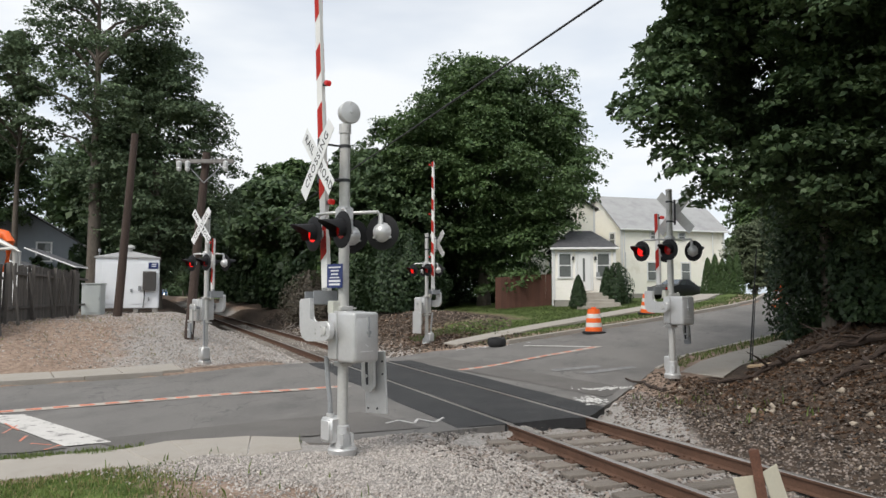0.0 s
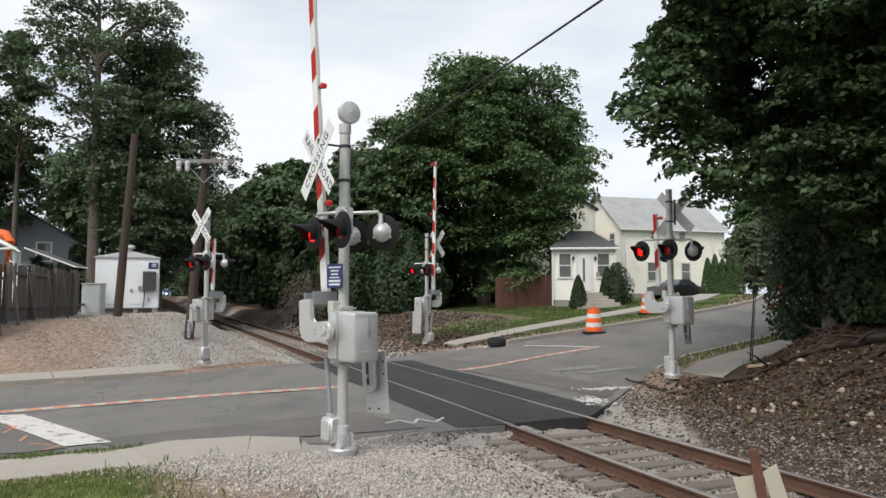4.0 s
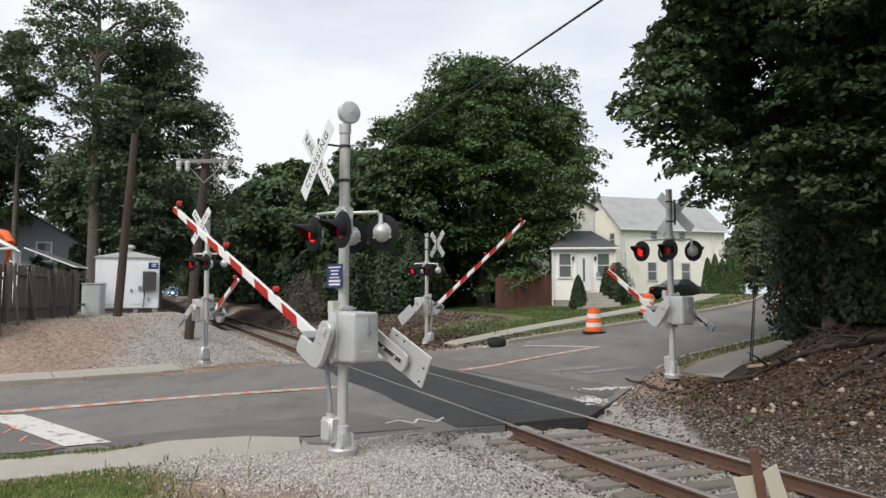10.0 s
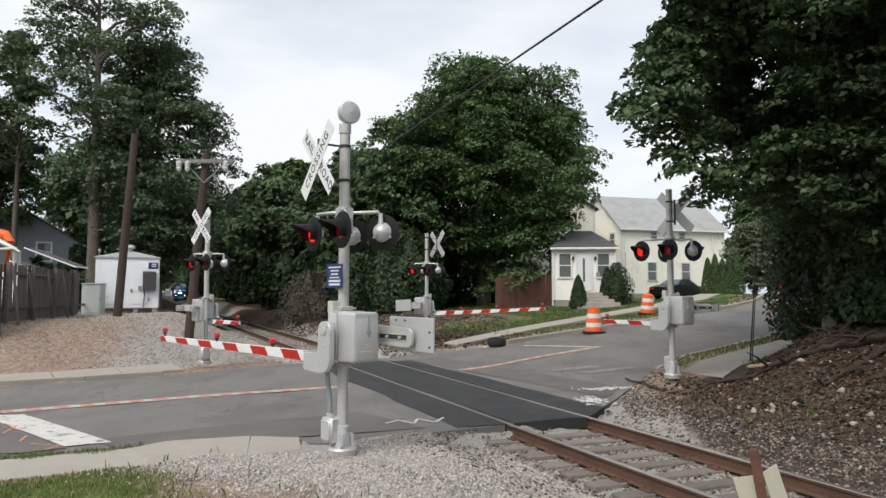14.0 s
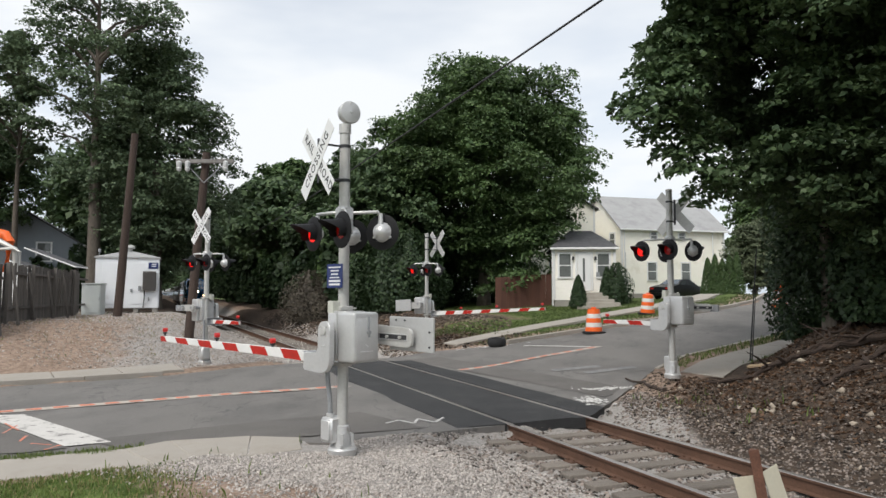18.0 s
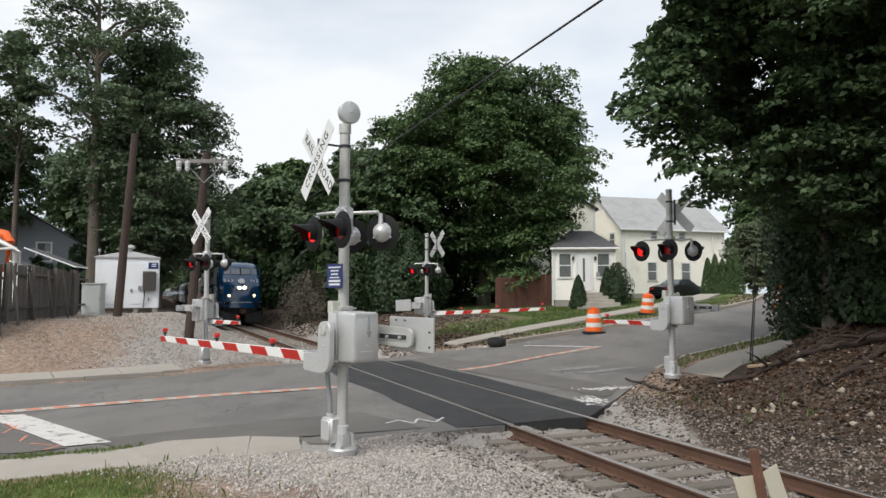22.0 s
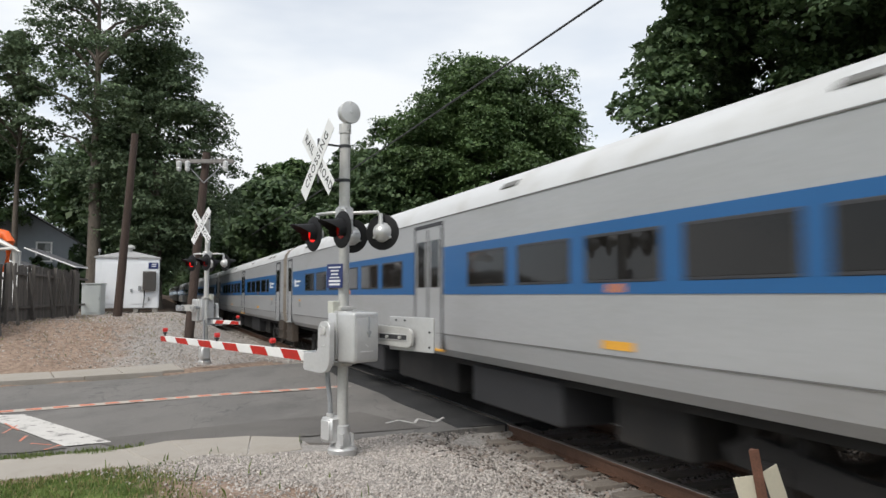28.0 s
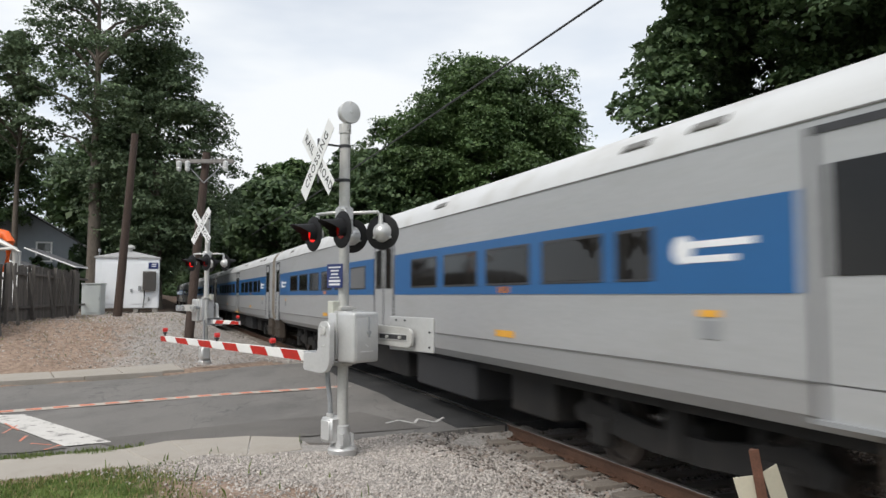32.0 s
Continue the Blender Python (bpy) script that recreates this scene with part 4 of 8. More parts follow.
def truck(vehicle, x, base, r, wide=1.02):
    """A four-wheel truck with its frame, springs and wheelsets."""
    bm = bmesh.new()
    for sy in (-1, 1):
        prism(bm, [(x - base / 2 - 0.55, 0.62), (x - base / 2 - 0.25, 0.78), (x - 0.45, 0.62), (x + 0.45, 0.62), (x + base / 2 + 0.25, 0.78), (x + base / 2 + 0.55, 0.62),
                   (x + base / 2 + 0.5, 0.48), (x + 0.4, 0.36), (x - 0.4, 0.36), (x - base / 2 - 0.5, 0.48)], 1, sy * wide - 0.06, sy * wide + 0.06, 0.01)
        for ax in (-1, 1):
            box(bm, (x + ax * base / 2, sy * (wide + 0.02), r), (0.34, 0.2, 0.34), 0.03)
            for o in (-0.26, 0.26):
                rod(bm, (x + ax * base / 2 + o, sy * wide, 0.55), (x + ax * base / 2 + o, sy * wide, 0.85), 0.08, seg=8)
        rod(bm, (x, sy * wide, 0.40), (x, sy * wide, 0.95), 0.17, seg=10)
    box(bm, (x, 0, 0.62), (0.5, 2.0, 0.24), 0.02)
    tr = part("truck", bm, M["under"], vehicle, "grimy dark wheel truck")
    for ax in (-1, 1):
        bm = bmesh.new()
        rod(bm, (0, -0.9, 0), (0, 0.9, 0), 0.08, seg=10)
        for sy in (-1, 1):
            mm = Matrix.Translation((0, sy * 0.755, 0)) @ Matrix.Rotation(radians(-90) * sy, 4, "X")
            lathe(bm, [(r + 0.025, -0.085), (r + 0.025, -0.055), (r, -0.05), (r - 0.005, 0.055), (r - 0.07, 0.06), (r - 0.09, 0.02), (0.16, 0.02), (0.12, 0.07), (0.02, 0.07)], 24, mm)
        ws = part("wheelset", bm, M["wheel"], tr, "", True)
        ws.matrix_basis = pose(x + ax * base / 2, 0, r)
    return tr


NOSE_Z = (1.14, 1.58, 2.15, 2.72, 3.30, 4.00, 4.32, 4.47)
NOSE_X = (0.02, 0.0, -0.05, -0.24, -0.68, -1.30, -1.72, -2.35)
NOSE_W = (1.46, 1.50, 1.50, 1.50, 1.49, 1.41, 1.22, 0.78)


def nose_point(v, u):
    """v: level 0..7; u: -4 (rear of one side) .. 4 (rear of the other)."""
    i = min(int(v), 6)
    k = v - i
    z = NOSE_Z[i] * (1 - k) + NOSE_Z[i + 1] * k
    xf = NOSE_X[i] * (1 - k) + NOSE_X[i + 1] * k
    w = NOSE_W[i] * (1 - k) + NOSE_W[i + 1] * k
    s, t = (1 if u > 0 else -1), abs(u)
    cols = ((xf, 0.0), (xf - 0.03, 0.52 * w), (xf - 0.20, 0.82 * w), (min(-1.05, xf - 0.70), w), (-3.0, w))
    j = min(int(t), 3)
    f = t - j
    x = cols[j][0] * (1 - f) + cols[j + 1][0] * f
    y = cols[j][1] * (1 - f) + cols[j + 1][1] * f
    return Vector((x, s * y, z))


def nose_panel(name, mat, parent, v0, v1, u0, u1, lift=0.008, nv=2, nu=4, label="", inset=0.0):
    bm = bmesh.new()
    rows = []
    e = 0.02
    for i in range(nv + 1):
        r = []
        for j in range(nu + 1):
            v, u = v0 + (v1 - v0) * i / nv, u0 + (u1 - u0) * j / nu
            p = nose_point(v, u)
            n = (nose_point(v, u + e) - p).cross(nose_point(min(v + e, 7), u) - p)
            n = n.normalized() if n.length > 1e-9 else Vector((1, 0, 0))
            if n.dot(Vector((1, 0.3 * (1 if p.y > 0 else -1), 0.1))) < 0 and abs(u) < 3:
                n = -n
            if abs(u) >= 3:
                n = Vector((0, 1 if p.y > 0 else -1, 0))
            r.append(p + n * lift)
        rows.append(r)
    loft(bm, rows)
    return part(name, bm, mat, parent, label, True)


def build_locomotive():
    loco = thing("locomotive", None, "blue and grey diesel passenger locomotive with lit headlights", "locomotive", "the passing train")
    bm = bmesh.new()
    us = [-4, -3.5, -3, -2.5, -2, -1.5, -1, -0.5, 0, 0.5, 1, 1.5, 2, 2.5, 3, 3.5, 4]
    loft(bm, [[nose_point(v / 2, u) for u in us] for v in range(15)])
    p0 = [nose_point(7, u) for u in us]
    loft(bm, [p0, [Vector((-3.0, 0.78 * u / 4, 4.48)) for u in us]])
    cab = part("cab", bm, M["loco_blue"], loco, "deep blue sloping cab", True)
    # car body behind the cab
    side = [(1.50, 1.12), (1.50, 3.36), (1.44, 3.94), (1.38, 4.06), (1.24, 4.17), (0.80, 4.37), (0.40, 4.45)]
    sec = [(-y, z) for y, z in side] + [(0, 4.48)] + [(y, z) for y, z in reversed(side)]
    bm = bmesh.new()
    g = loft(bm, [[Vector((x, y, z)) for y, z in sec] for x in (-2.98, -6, -10, -14, -18, -20.3)])
    bm.faces.new(g[-1])
    part("car_body", bm, M["loco_grey"], loco, "grey steel car body", True)
    for sy in (-1, 1):
        bm = bmesh.new()
        box(bm, (-11.6, sy * 1.505, 2.495), (17.2, 0.012, 0.71))
        part("blue_band", bm, M["loco_blue"], loco)
        bm = bmesh.new()
        box(bm, (-12.6, sy * 1.508, 2.07), (15.2, 0.012, 0.13))
        part("red_stripe", bm, M["loco_red"], loco)
        bm = bmesh.new()
        vs = []
        for x, z in ((-5.0, 2.135), (-4.3, 2.12), (-3.5, 1.95), (-2.4, 1.46), (-1.3, 1.00), (-0.55, 0.70)):
            vs.append((Vector((x, sy * 1.512, z - 0.13)), Vector((x, sy * 1.512, z))))
        loft(bm, vs)
        part("red_stripe", bm, M["loco_red"], loco)
        bm = bmesh.new()
        prism(bm, [(-3.1, 1.15), (-0.35, 1.15), (-0.45, 0.55), (-2.4, 0.55)], 1, sy * 1.47 - 0.03, sy * 1.47 + 0.03, 0.01)
        part("step_panel", bm, M["under"], loco, "grimy dark step panel")
        for zz, mt in ((1.61, "logo_white"), (1.54, "black"), (1.47, "logo_white")):
            bm = bmesh.new()
            box(bm, (-12.0, sy * 1.507, zz), (16.4, 0.012, 0.028))
            part("pin_line", bm, M[mt], loco)
        for xx in (-20.05, -19.25):
            bm = bmesh.new()
            box(bm, (xx, sy * 1.512, 2.38), (0.12, 0.012, 0.78))
            part("panel_seam", bm, M["loco_grey"], loco)
        bm = bmesh.new()
        box(bm, (-19.3, sy * 1.475, 3.10), (0.50, 0.08, 0.72), 0.01)
        part("side_window", bm, M["cab_glass"], loco)
        # side cab window, door line, intake grilles
        nose_panel("side_window", M["cab_glass"], cab, 4.12, 4.85, sy * 3.35, sy * 3.72, 0.012, 2, 2)
        nose_panel("mirror_strip", M["logo_white"], cab, 4.1, 5.0, sy * 3.12, sy * 3.24, 0.02, 2, 1)
        bm = bmesh.new()
        for z0, z1, x0, x1 in ((1.15, 3.05, -3.55, -3.50), (1.15, 3.05, -3.06, -3.01), (3.02, 3.06, -3.55, -3.01)):
            box(bm, ((x0 + x1) / 2, sy * 1.515, (z0 + z1) / 2), (x1 - x0, 0.03, z1 - z0))
        part("cab_door_frame", bm, M["loco_grey"], loco)
        bm = bmesh.new()
        for xx in (-3.72, -2.86):
            rod(bm, (xx, sy * 1.56, 1.2), (xx, sy * 1.56, 2.7), 0.018, seg=6)
        part("hand_rail", bm, M["logo_white"], loco, "", True)
        for x0, w in ((-6.2, 0.5), (-6.9, 0.5), (-7.6, 0.5), (-12.5, 1.2), (-14.2, 1.2), (-18.6, 0.7)):
            bm = bmesh.new()
            m = Matrix.Translation((x0, sy * 1.475, 3.66)) @ Matrix.Rotation(radians(5.9) * sy, 4, "X")
            box(bm, (0, 0, 0), (w, 0.03, 0.45), 0.004, m)
            for k in range(5):
                box(bm, (0, sy * 0.02, -0.18 + 0.09 * k), (w - 0.06, 0.02, 0.03), 0, m)
            part("grille", bm, M["dark_metal"], loco, "dark louvred vent")
        bm = bmesh.new()
        box(bm, (-17.5, sy * 1.506, 2.20), (0.85, 0.02, 1.15), 0.004)
        part("grille", bm, M["dark_metal"], loco)
        bm = bmesh.new()
        prism(bm, [(-20.1, 1.12), (-3.2, 1.12), (-3.2, 1.02), (-6.0, 0.60), (-14.0, 0.48), (-16.0, 0.90), (-20.1, 1.02)], 1, sy * 1.47 - 0.03, sy * 1.47 + 0.03)
        part("side_skirt", bm, M["skirt"], loco)
        lettering("number", "213", 0.34, M["logo_white"], loco, pose(-16.3, sy * 1.516, 2.50, 90, 0, 0 if sy < 0 else 180))
        bm = bmesh.new()
        mm = Matrix.Translation((-8.3, sy * 1.512, 2.42)) @ Matrix.Rotation(radians(90), 4, "X")
        lathe(bm, [(0.2, -0.003), (0.2, 0.003)], 20, mm)
        for k in range(2):
            box(bm, (-7.5, sy * 1.512, 2.50 - 0.17 * k), (1.2 - 0.3 * k, 0.006, 0.09))
        part("emblem", bm, M["logo_white"], loco, "plain white emblem shapes")
        bm = bmesh.new()
        box(bm, (-2.2, sy * 1.512, 2.45), (0.46, 0.006, 0.30))
        part("flag_panel", bm, M["logo_white"], loco)
        for k in range(4):
            bm = bmesh.new()
            box(bm, (-2.2 + 0.05 * (k < 2), sy * 1.516, 2.56 - 0.075 * k), (0.46 - 0.1 * (k < 2), 0.006, 0.035))
            part("flag_bar", bm, M["loco_red"], loco)
    # windscreen and front fittings
    for sy in (-1, 1):
        nose_panel("windscreen", M["windscreen"], cab, 4.30, 4.93, sy * 0.06, sy * 1.88, 0.010, 2, 5, "wide sloping windscreen pane")
        nose_panel("wiper", M["black"], cab, 4.32, 4.88, sy * 0.9, sy * 0.94, 0.022, 1, 1)
    nose_panel("windscreen_surround", M["black"], cab, 4.24, 5.0, -2.02, 2.02, 0.005, 2, 10)
    for sy in (-1, 1):
        n = nose_point(3.35, sy * 1.0)
        lettering("number", "213", 0.33, M["logo_white"], cab, Matrix.Translation((-0.425, sy * 0.87, 3.05)) @ Matrix.Rotation(radians(90 + (9 if sy > 0 else -9)), 4, "Z") @ Matrix.Rotation(radians(90 - 39), 4, "X") @ Matrix.Diagonal((1.25, 0.95, 1, 1)), 1.1)
    bm = bmesh.new()
    mm = Matrix.Translation((-0.42, 0, 3.02)) @ Matrix.Rotation(radians(90 - 42), 4, "Y")
    lathe(bm, [(0.24, -0.01), (0.24, 0.03)], 28, mm)
    part("emblem", bm, M["logo_white"], cab, "plain white round emblem")
    # headlight housing with two lamps
    bm = bmesh.new()
    m = Matrix.Translation((-0.13, 0, 2.52)) @ Matrix.Rotation(radians(-14), 4, "Y")
    vs = prism(bm, [(-0.44, 0.15), (0.44, 0.15), (0.40, -0.06), (0.16, -0.16), (-0.16, -0.16), (-0.40, -0.06)], 0, -0.04, 0.075, 0.012)
    bmesh.ops.transform(bm, matrix=m, verts=bm.verts[:])
    hl = part("headlight_housing", bm, M["lamp_house"], cab)
    for sy in (-1, 1):
        bm = bmesh.new()
        lathe(bm, [(0.10, 0.0), (0.105, 0.014), (0.06, 0.022)], 18, m @ Matrix.Translation((0.075, sy * 0.17, 0.0)) @ Matrix.Rotation(radians(90), 4, "Y"))
        part("lamp", bm, M["headlight"], hl, "lit warm white headlamp", True)
        bm = bmesh.new()
        mm = Matrix.Translation((-0.10, sy * 0.86, 2.0)) @ Matrix.Rotation(radians(90), 4, "Y")
        lathe(bm, [(0.12, -0.1), (0.12, 0.05), (0.09, 0.06)], 18, mm)
        dl = part("ditch_light", bm, M["dark_metal"], cab, "", True)
        bm = bmesh.new()
        lathe(bm, [(0.085, 0.06), (0.08, 0.072), (0.03, 0.08)], 18, mm)
        part("lamp", bm, M["ditch"], dl, "lit warm auxiliary lamp", True)
        bm = bmesh.new()
        lathe(bm, [(0.07, -0.05), (0.075, 0.03), (0.02, 0.05)], 12, Matrix.Translation((-0.10, sy * 0.72, 2.45)) @ Matrix.Rotation(radians(80), 4, "Y"))
        part("marker_light", bm, M["dull_red"], cab, "", True)
        bm = bmesh.new()
        box(bm, (0.03, sy * 0.98, 1.46), (0.14, 0.36, 0.22), 0.02)
        box(bm, (0.05, sy * 0.98, 1.15), (0.10, 0.14, 0.3), 0.02)
        part("connector_box", bm, M["black"], cab)
    nose_panel("white_line", M["logo_white"], cab, 0.80, 0.86, -3, 3, 0.009, 1, 16)
    nose_panel("white_line", M["logo_white"], cab, 0.94, 0.97, -3, 3, 0.009, 1, 16)
    # coupler and pilot
    bm = bmesh.new()
    box(bm, (0.25, 0, 0.86), (0.7, 0.28, 0.28), 0.04)
    box(bm, (0.62, 0.04, 0.86), (0.26, 0.42, 0.34), 0.06)
    rod(bm, (0.1, -0.5, 0.9), (0.45, -0.3, 0.55), 0.04, seg=8)
    rod(bm, (0.1, 0.5, 0.9), (0.45, 0.3, 0.55), 0.04, seg=8)
    part("coupler", bm, M["coupler_rust"], loco)
    bm = bmesh.new()
    for sy in (-1, 1):
        loft(bm, [[Vector((0.30, sy * 0.25, 0.66)), Vector((-0.05, sy * 1.42, 0.95))], [Vector((0.62, sy * 0.06, 0.14)), Vector((0.05, sy * 1.35, 0.14))]])
    r = bmesh.ops.solidify(bm, geom=bm.faces[:], thickness=0.03)
    part("pilot_plough", bm, M["plough"], loco, "grey steel snow plough pilot")
    bm = bmesh.new()
    box(bm, (-0.6, 0, 0.88), (1.16, 2.3, 0.56), 0.03)
    part("pilot_beam", bm, M["black"], loco)
    # below the floor
    bm = bmesh.new()
    box(bm, (-10.3, 0, 0.72), (5.6, 2.7, 0.85), 0.12, None, 2)
    part("fuel_tank", bm, M["under"], loco, "", True)
    bm = bmesh.new()
    box(bm, (-10.5, 0, 1.02), (19.0, 2.3, 0.2))
    part("underframe", bm, M["under"], loco)
    bm = bmesh.new()
    box(bm, (-18.9, 0, 0.78), (2.3, 2.75, 0.60), 0.03)
    for sy in (-1, 1):
        for zz in (0.42, 0.66):
            box(bm, (-19.6, sy * 1.36, zz), (0.5, 0.16, 0.03))
    part("rear_pilot", bm, M["under"], loco, "grimy dark rear steps and pilot")
    truck(loco, -4.6, 2.75, 0.50)
    truck(loco, -15.9, 2.75, 0.50)
    bm = bmesh.new()
    for x in (-7, -9.5, -12, -14.5):
        rod(bm, (x, 0, 4.36), (x, 0, 4.46), 0.55, 0.5, 20)
    part("roof_fan", bm, M["grey_metal"], loco)
    return loco


def build_coach(name_label):
    """A coach that runs from x = 0 (its leading end) back to x = -25.3."""
    co = thing("passenger_coach", None, name_label, "train coach", "the passing train")
    L = 25.3
    side = [(1.45, 1.02), (1.55, 1.14), (1.60, 1.40), (1.60, 3.29), (1.56, 3.45), (1.44, 3.61), (1.20, 3.75), (0.80, 3.86), (0.40, 3.91), (0, 3.93)]
    prof = [(-y, z) for y, z in side] + [(y, z) for y, z in reversed(side[:-1])]
    bm = bmesh.new()
    for sy in (-1, 1):
        loft(bm, [[Vector((x, sy * y, z)) for y, z in side[:4]] for x in (0, -1.25, -11.2, -12.2, -24.05, -L)])
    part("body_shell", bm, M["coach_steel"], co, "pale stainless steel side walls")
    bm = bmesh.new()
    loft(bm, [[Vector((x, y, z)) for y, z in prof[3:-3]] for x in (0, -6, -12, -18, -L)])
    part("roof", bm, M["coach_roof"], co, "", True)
    for sy in (-1, 1):
        bm = bmesh.new()
        box(bm, (-L / 2, sy * 1.603, 3.30), (L, 0.012, 0.016))
        box(bm, (-L / 2, sy * 1.603, 1.39), (L, 0.008, 0.014))
        part("side_bead", bm, M["seam"], co, "thin dark seam")
    for x in (0.0, -L):
        bm = bmesh.new()
        bm.faces.new([bm.verts.new((x, y, z)) for y, z in prof])
        part("end_wall", bm, M["coach_end"], co, "grimy brown end wall")
        bm = bmesh.new()
        sg = 1 if x == 0 else -1
        box(bm, (x + sg * 0.14, 0, 2.25), (0.26, 1.05, 2.3), 0.05)
        part("gangway", bm, M["rubber"], co)
        for sy in (-1, 1):
            bm = bmesh.new()
            box(bm, (x - sg * 0.55, sy * 1.46, 0.78), (0.95, 0.22, 0.66), 0.02)
            for zz in (0.50, 0.78):
                box(bm, (x - sg * 0.55, sy * 1.50, zz), (0.85, 0.24, 0.03))
            part("step_well", bm, M["step_grime"], co)
        bm = bmesh.new()
        box(bm, (x + sg * 0.2, 0, 0.86), (0.6, 0.26, 0.26), 0.04)
        part("coupler", bm, M["under"], co)
    for sy in (-1, 1):
        # blue bands, with the door gap between
        for x0, x1 in ((-1.62, -10.95), (-12.35, -24.1)):
            bm = bmesh.new()
            box(bm, ((x0 + x1) / 2, sy * 1.604, 2.415), (x0 - x1, 0.010, 0.77))
            part("blue_band", bm, M["coach_blue"], co)
        wins = [(-3.55, 0.52)] + [(-4.70 - 1.56 * k, 1.20) for k in range(4)] + [(-13.6 - 1.56 * k, 1.20) for k in range(6)]
        for xc, w in wins:
            bm = bmesh.new()
            box(bm, (xc, sy * 1.607, 2.41), (w + 0.07, 0.02, 0.53), 0.01)
            fr = part("window", bm, M["dark_metal"], co)
            bm = bmesh.new()
            box(bm, (xc, sy * 1.615, 2.41), (w, 0.012, 0.46), 0.004)
            part("pane", bm, M["train_glass"], fr, "dark tinted glass")
        # double door in the middle and a single door at each end
        for xd, w, leaves in ((-11.65, 1.26, 2), (-1.08, 0.80, 1), (-24.58, 0.66, 1)):
            bm = bmesh.new()
            box(bm, (xd, sy * 1.592, 2.16), (w, 0.03, 2.06), 0.006)
            dr = part("door", bm, M["coach_steel"], co)
            bm = bmesh.new()
            for xx in (xd - w / 2, xd + w / 2):
                box(bm, (xx, sy * 1.606, 2.16), (0.05, 0.02, 2.10))
            box(bm, (xd, sy * 1.606, 3.21), (w + 0.05, 0.02, 0.06))
            part("door_frame", bm, M["dark_metal"], dr)
            for k in range(leaves):
                xl = xd + (k - (leaves - 1) / 2) * w / leaves
                bm = bmesh.new()
                box(bm, (xl, sy * 1.610, 2.55), (w / leaves - 0.24, 0.014, 0.80), 0.004)
                part("pane", bm, M["train_glass"], dr)
            if leaves == 2:
                bm = bmesh.new()
                box(bm, (xd, sy * 1.610, 2.14), (0.03, 0.014, 2.0))
                part("door_seal", bm, M["black"], dr)
            bm = bmesh.new()
            box(bm, (xd, sy * 1.62, 1.12), (w + 0.1, 0.06, 0.035))
            part("sill_plate", bm, M["yellow"] if leaves == 2 else M["grey_metal"], dr)
        for xe in (-2.50, -23.3):
            bm = bmesh.new()
            mm = Matrix.Translation((xe - 0.35, sy * 1.61, 2.42)) @ Matrix.Rotation(radians(90), 4, "X")
            lathe(bm, [(0.13, -0.003), (0.13, 0.003)], 18, mm)
            for k in range(2):
                box(bm, (xe + 0.10 - 0.1 * k, sy * 1.611, 2.46 - 0.13 * k), (0.75 - 0.2 * k, 0.006, 0.06))
            part("emblem", bm, M["logo_white"], co, "plain white emblem shapes")
        for xx, zz, mt, w, h in ((-6.35, 2.09, "orange_mark", 0.34, 0.09), (-6.33, 1.50, "yellow", 0.52, 0.09), (-16.9, 2.09, "orange_mark", 0.34, 0.09), (-16.85, 1.50, "yellow", 0.52, 0.09),
                                 (-2.55, 1.86, "yellow", 0.25, 0.06), (-2.55, 1.72, "grey_metal", 0.25, 0.16), (-22.9, 1.86, "yellow", 0.25, 0.06), (-22.9, 1.72, "grey_metal", 0.25, 0.16)):
            bm = bmesh.new()
            box(bm, (xx, sy * 1.606, zz), (w, 0.006, h))
            part("side_label", bm, M[mt], co)
        for xx in (-2.6, -3.6, -8.8, -16.0, -22.2):
            bm = bmesh.new()
            m = Matrix.Translation((xx, sy * 1.505, 3.53)) @ Matrix.Rotation(radians(48) * sy, 4, "X")
            box(bm, (0, 0, 0), (0.42, 0.03, 0.12), 0.01, m)
            part("roof_vent", bm, M["seam"], co, "recessed grey vent grille")
    # below the floor
    bm = bmesh.new()
    box(bm, (-L / 2, 0, 1.0), (L - 0.4, 2.5, 0.22))
    part("underframe", bm, M["under"], co)
    for x, w, d, mt in ((-9.2, 2.6, 2.6, "under_grey"), (-12.8, 3.0, 2.4, "under"), (-16.2, 2.2, 2.6, "under_grey"), (-6.4, 1.2, 2.3, "under")):
        bm = bmesh.new()
        box(bm, (x, 0, 0.66), (w, d, 0.58), 0.03)
        part("equipment_box", bm, M[mt], co)
    truck(co, -3.6, 2.6, 0.42)
    truck(co, -L + 3.6, 2.6, 0.42)
    return co


LOCO = build_locomotive()
COACHES = [build_coach("silver passenger coach with a blue window band")]
for _ in range(6):
    COACHES.append(copy_thing(COACHES[0], Matrix.Identity(4)))

NOSE_ROWS = ((0, 335.0), (8, 238.0), (13, 173.0), (17, 116.5), (19, 89.5), (21, 64.2), (23, 39.2), (24, 27.3), (25, 14.75), (25.5, 8.78), (27.5, -15.0), (28, -21.2), (29, -33.85), (30, -46.2), (31, -58.4), (32, -70.55))
LOCO_LEN, GAP = 20.9, 0.62


def train_rows(offset):
    rows = []
    for t, s in NOSE_ROWS:
        x, y = track_xy(s + offset, 0)
        rows.append((t, pose(x, y, 0.0, 0, 0, T_ANG - 180)))
    return rows


# gate positions: seconds and degrees above level
NEAR_GATE = ((0, 86.3), (3.6, 86.3), (4.3, 82), (5.5, 71), (6, 66.7), (7, 57.4), (8, 48.2), (9, 39.7), (9.5, 33.5), (10, 25.9), (10.5, 18.3), (11, 11.9), (11.5, 10.7), (12, 9.9), (12.5, 8.7), (13, 6.0), (13.5, 3.2), (14, 0.6), (32, 0.6))
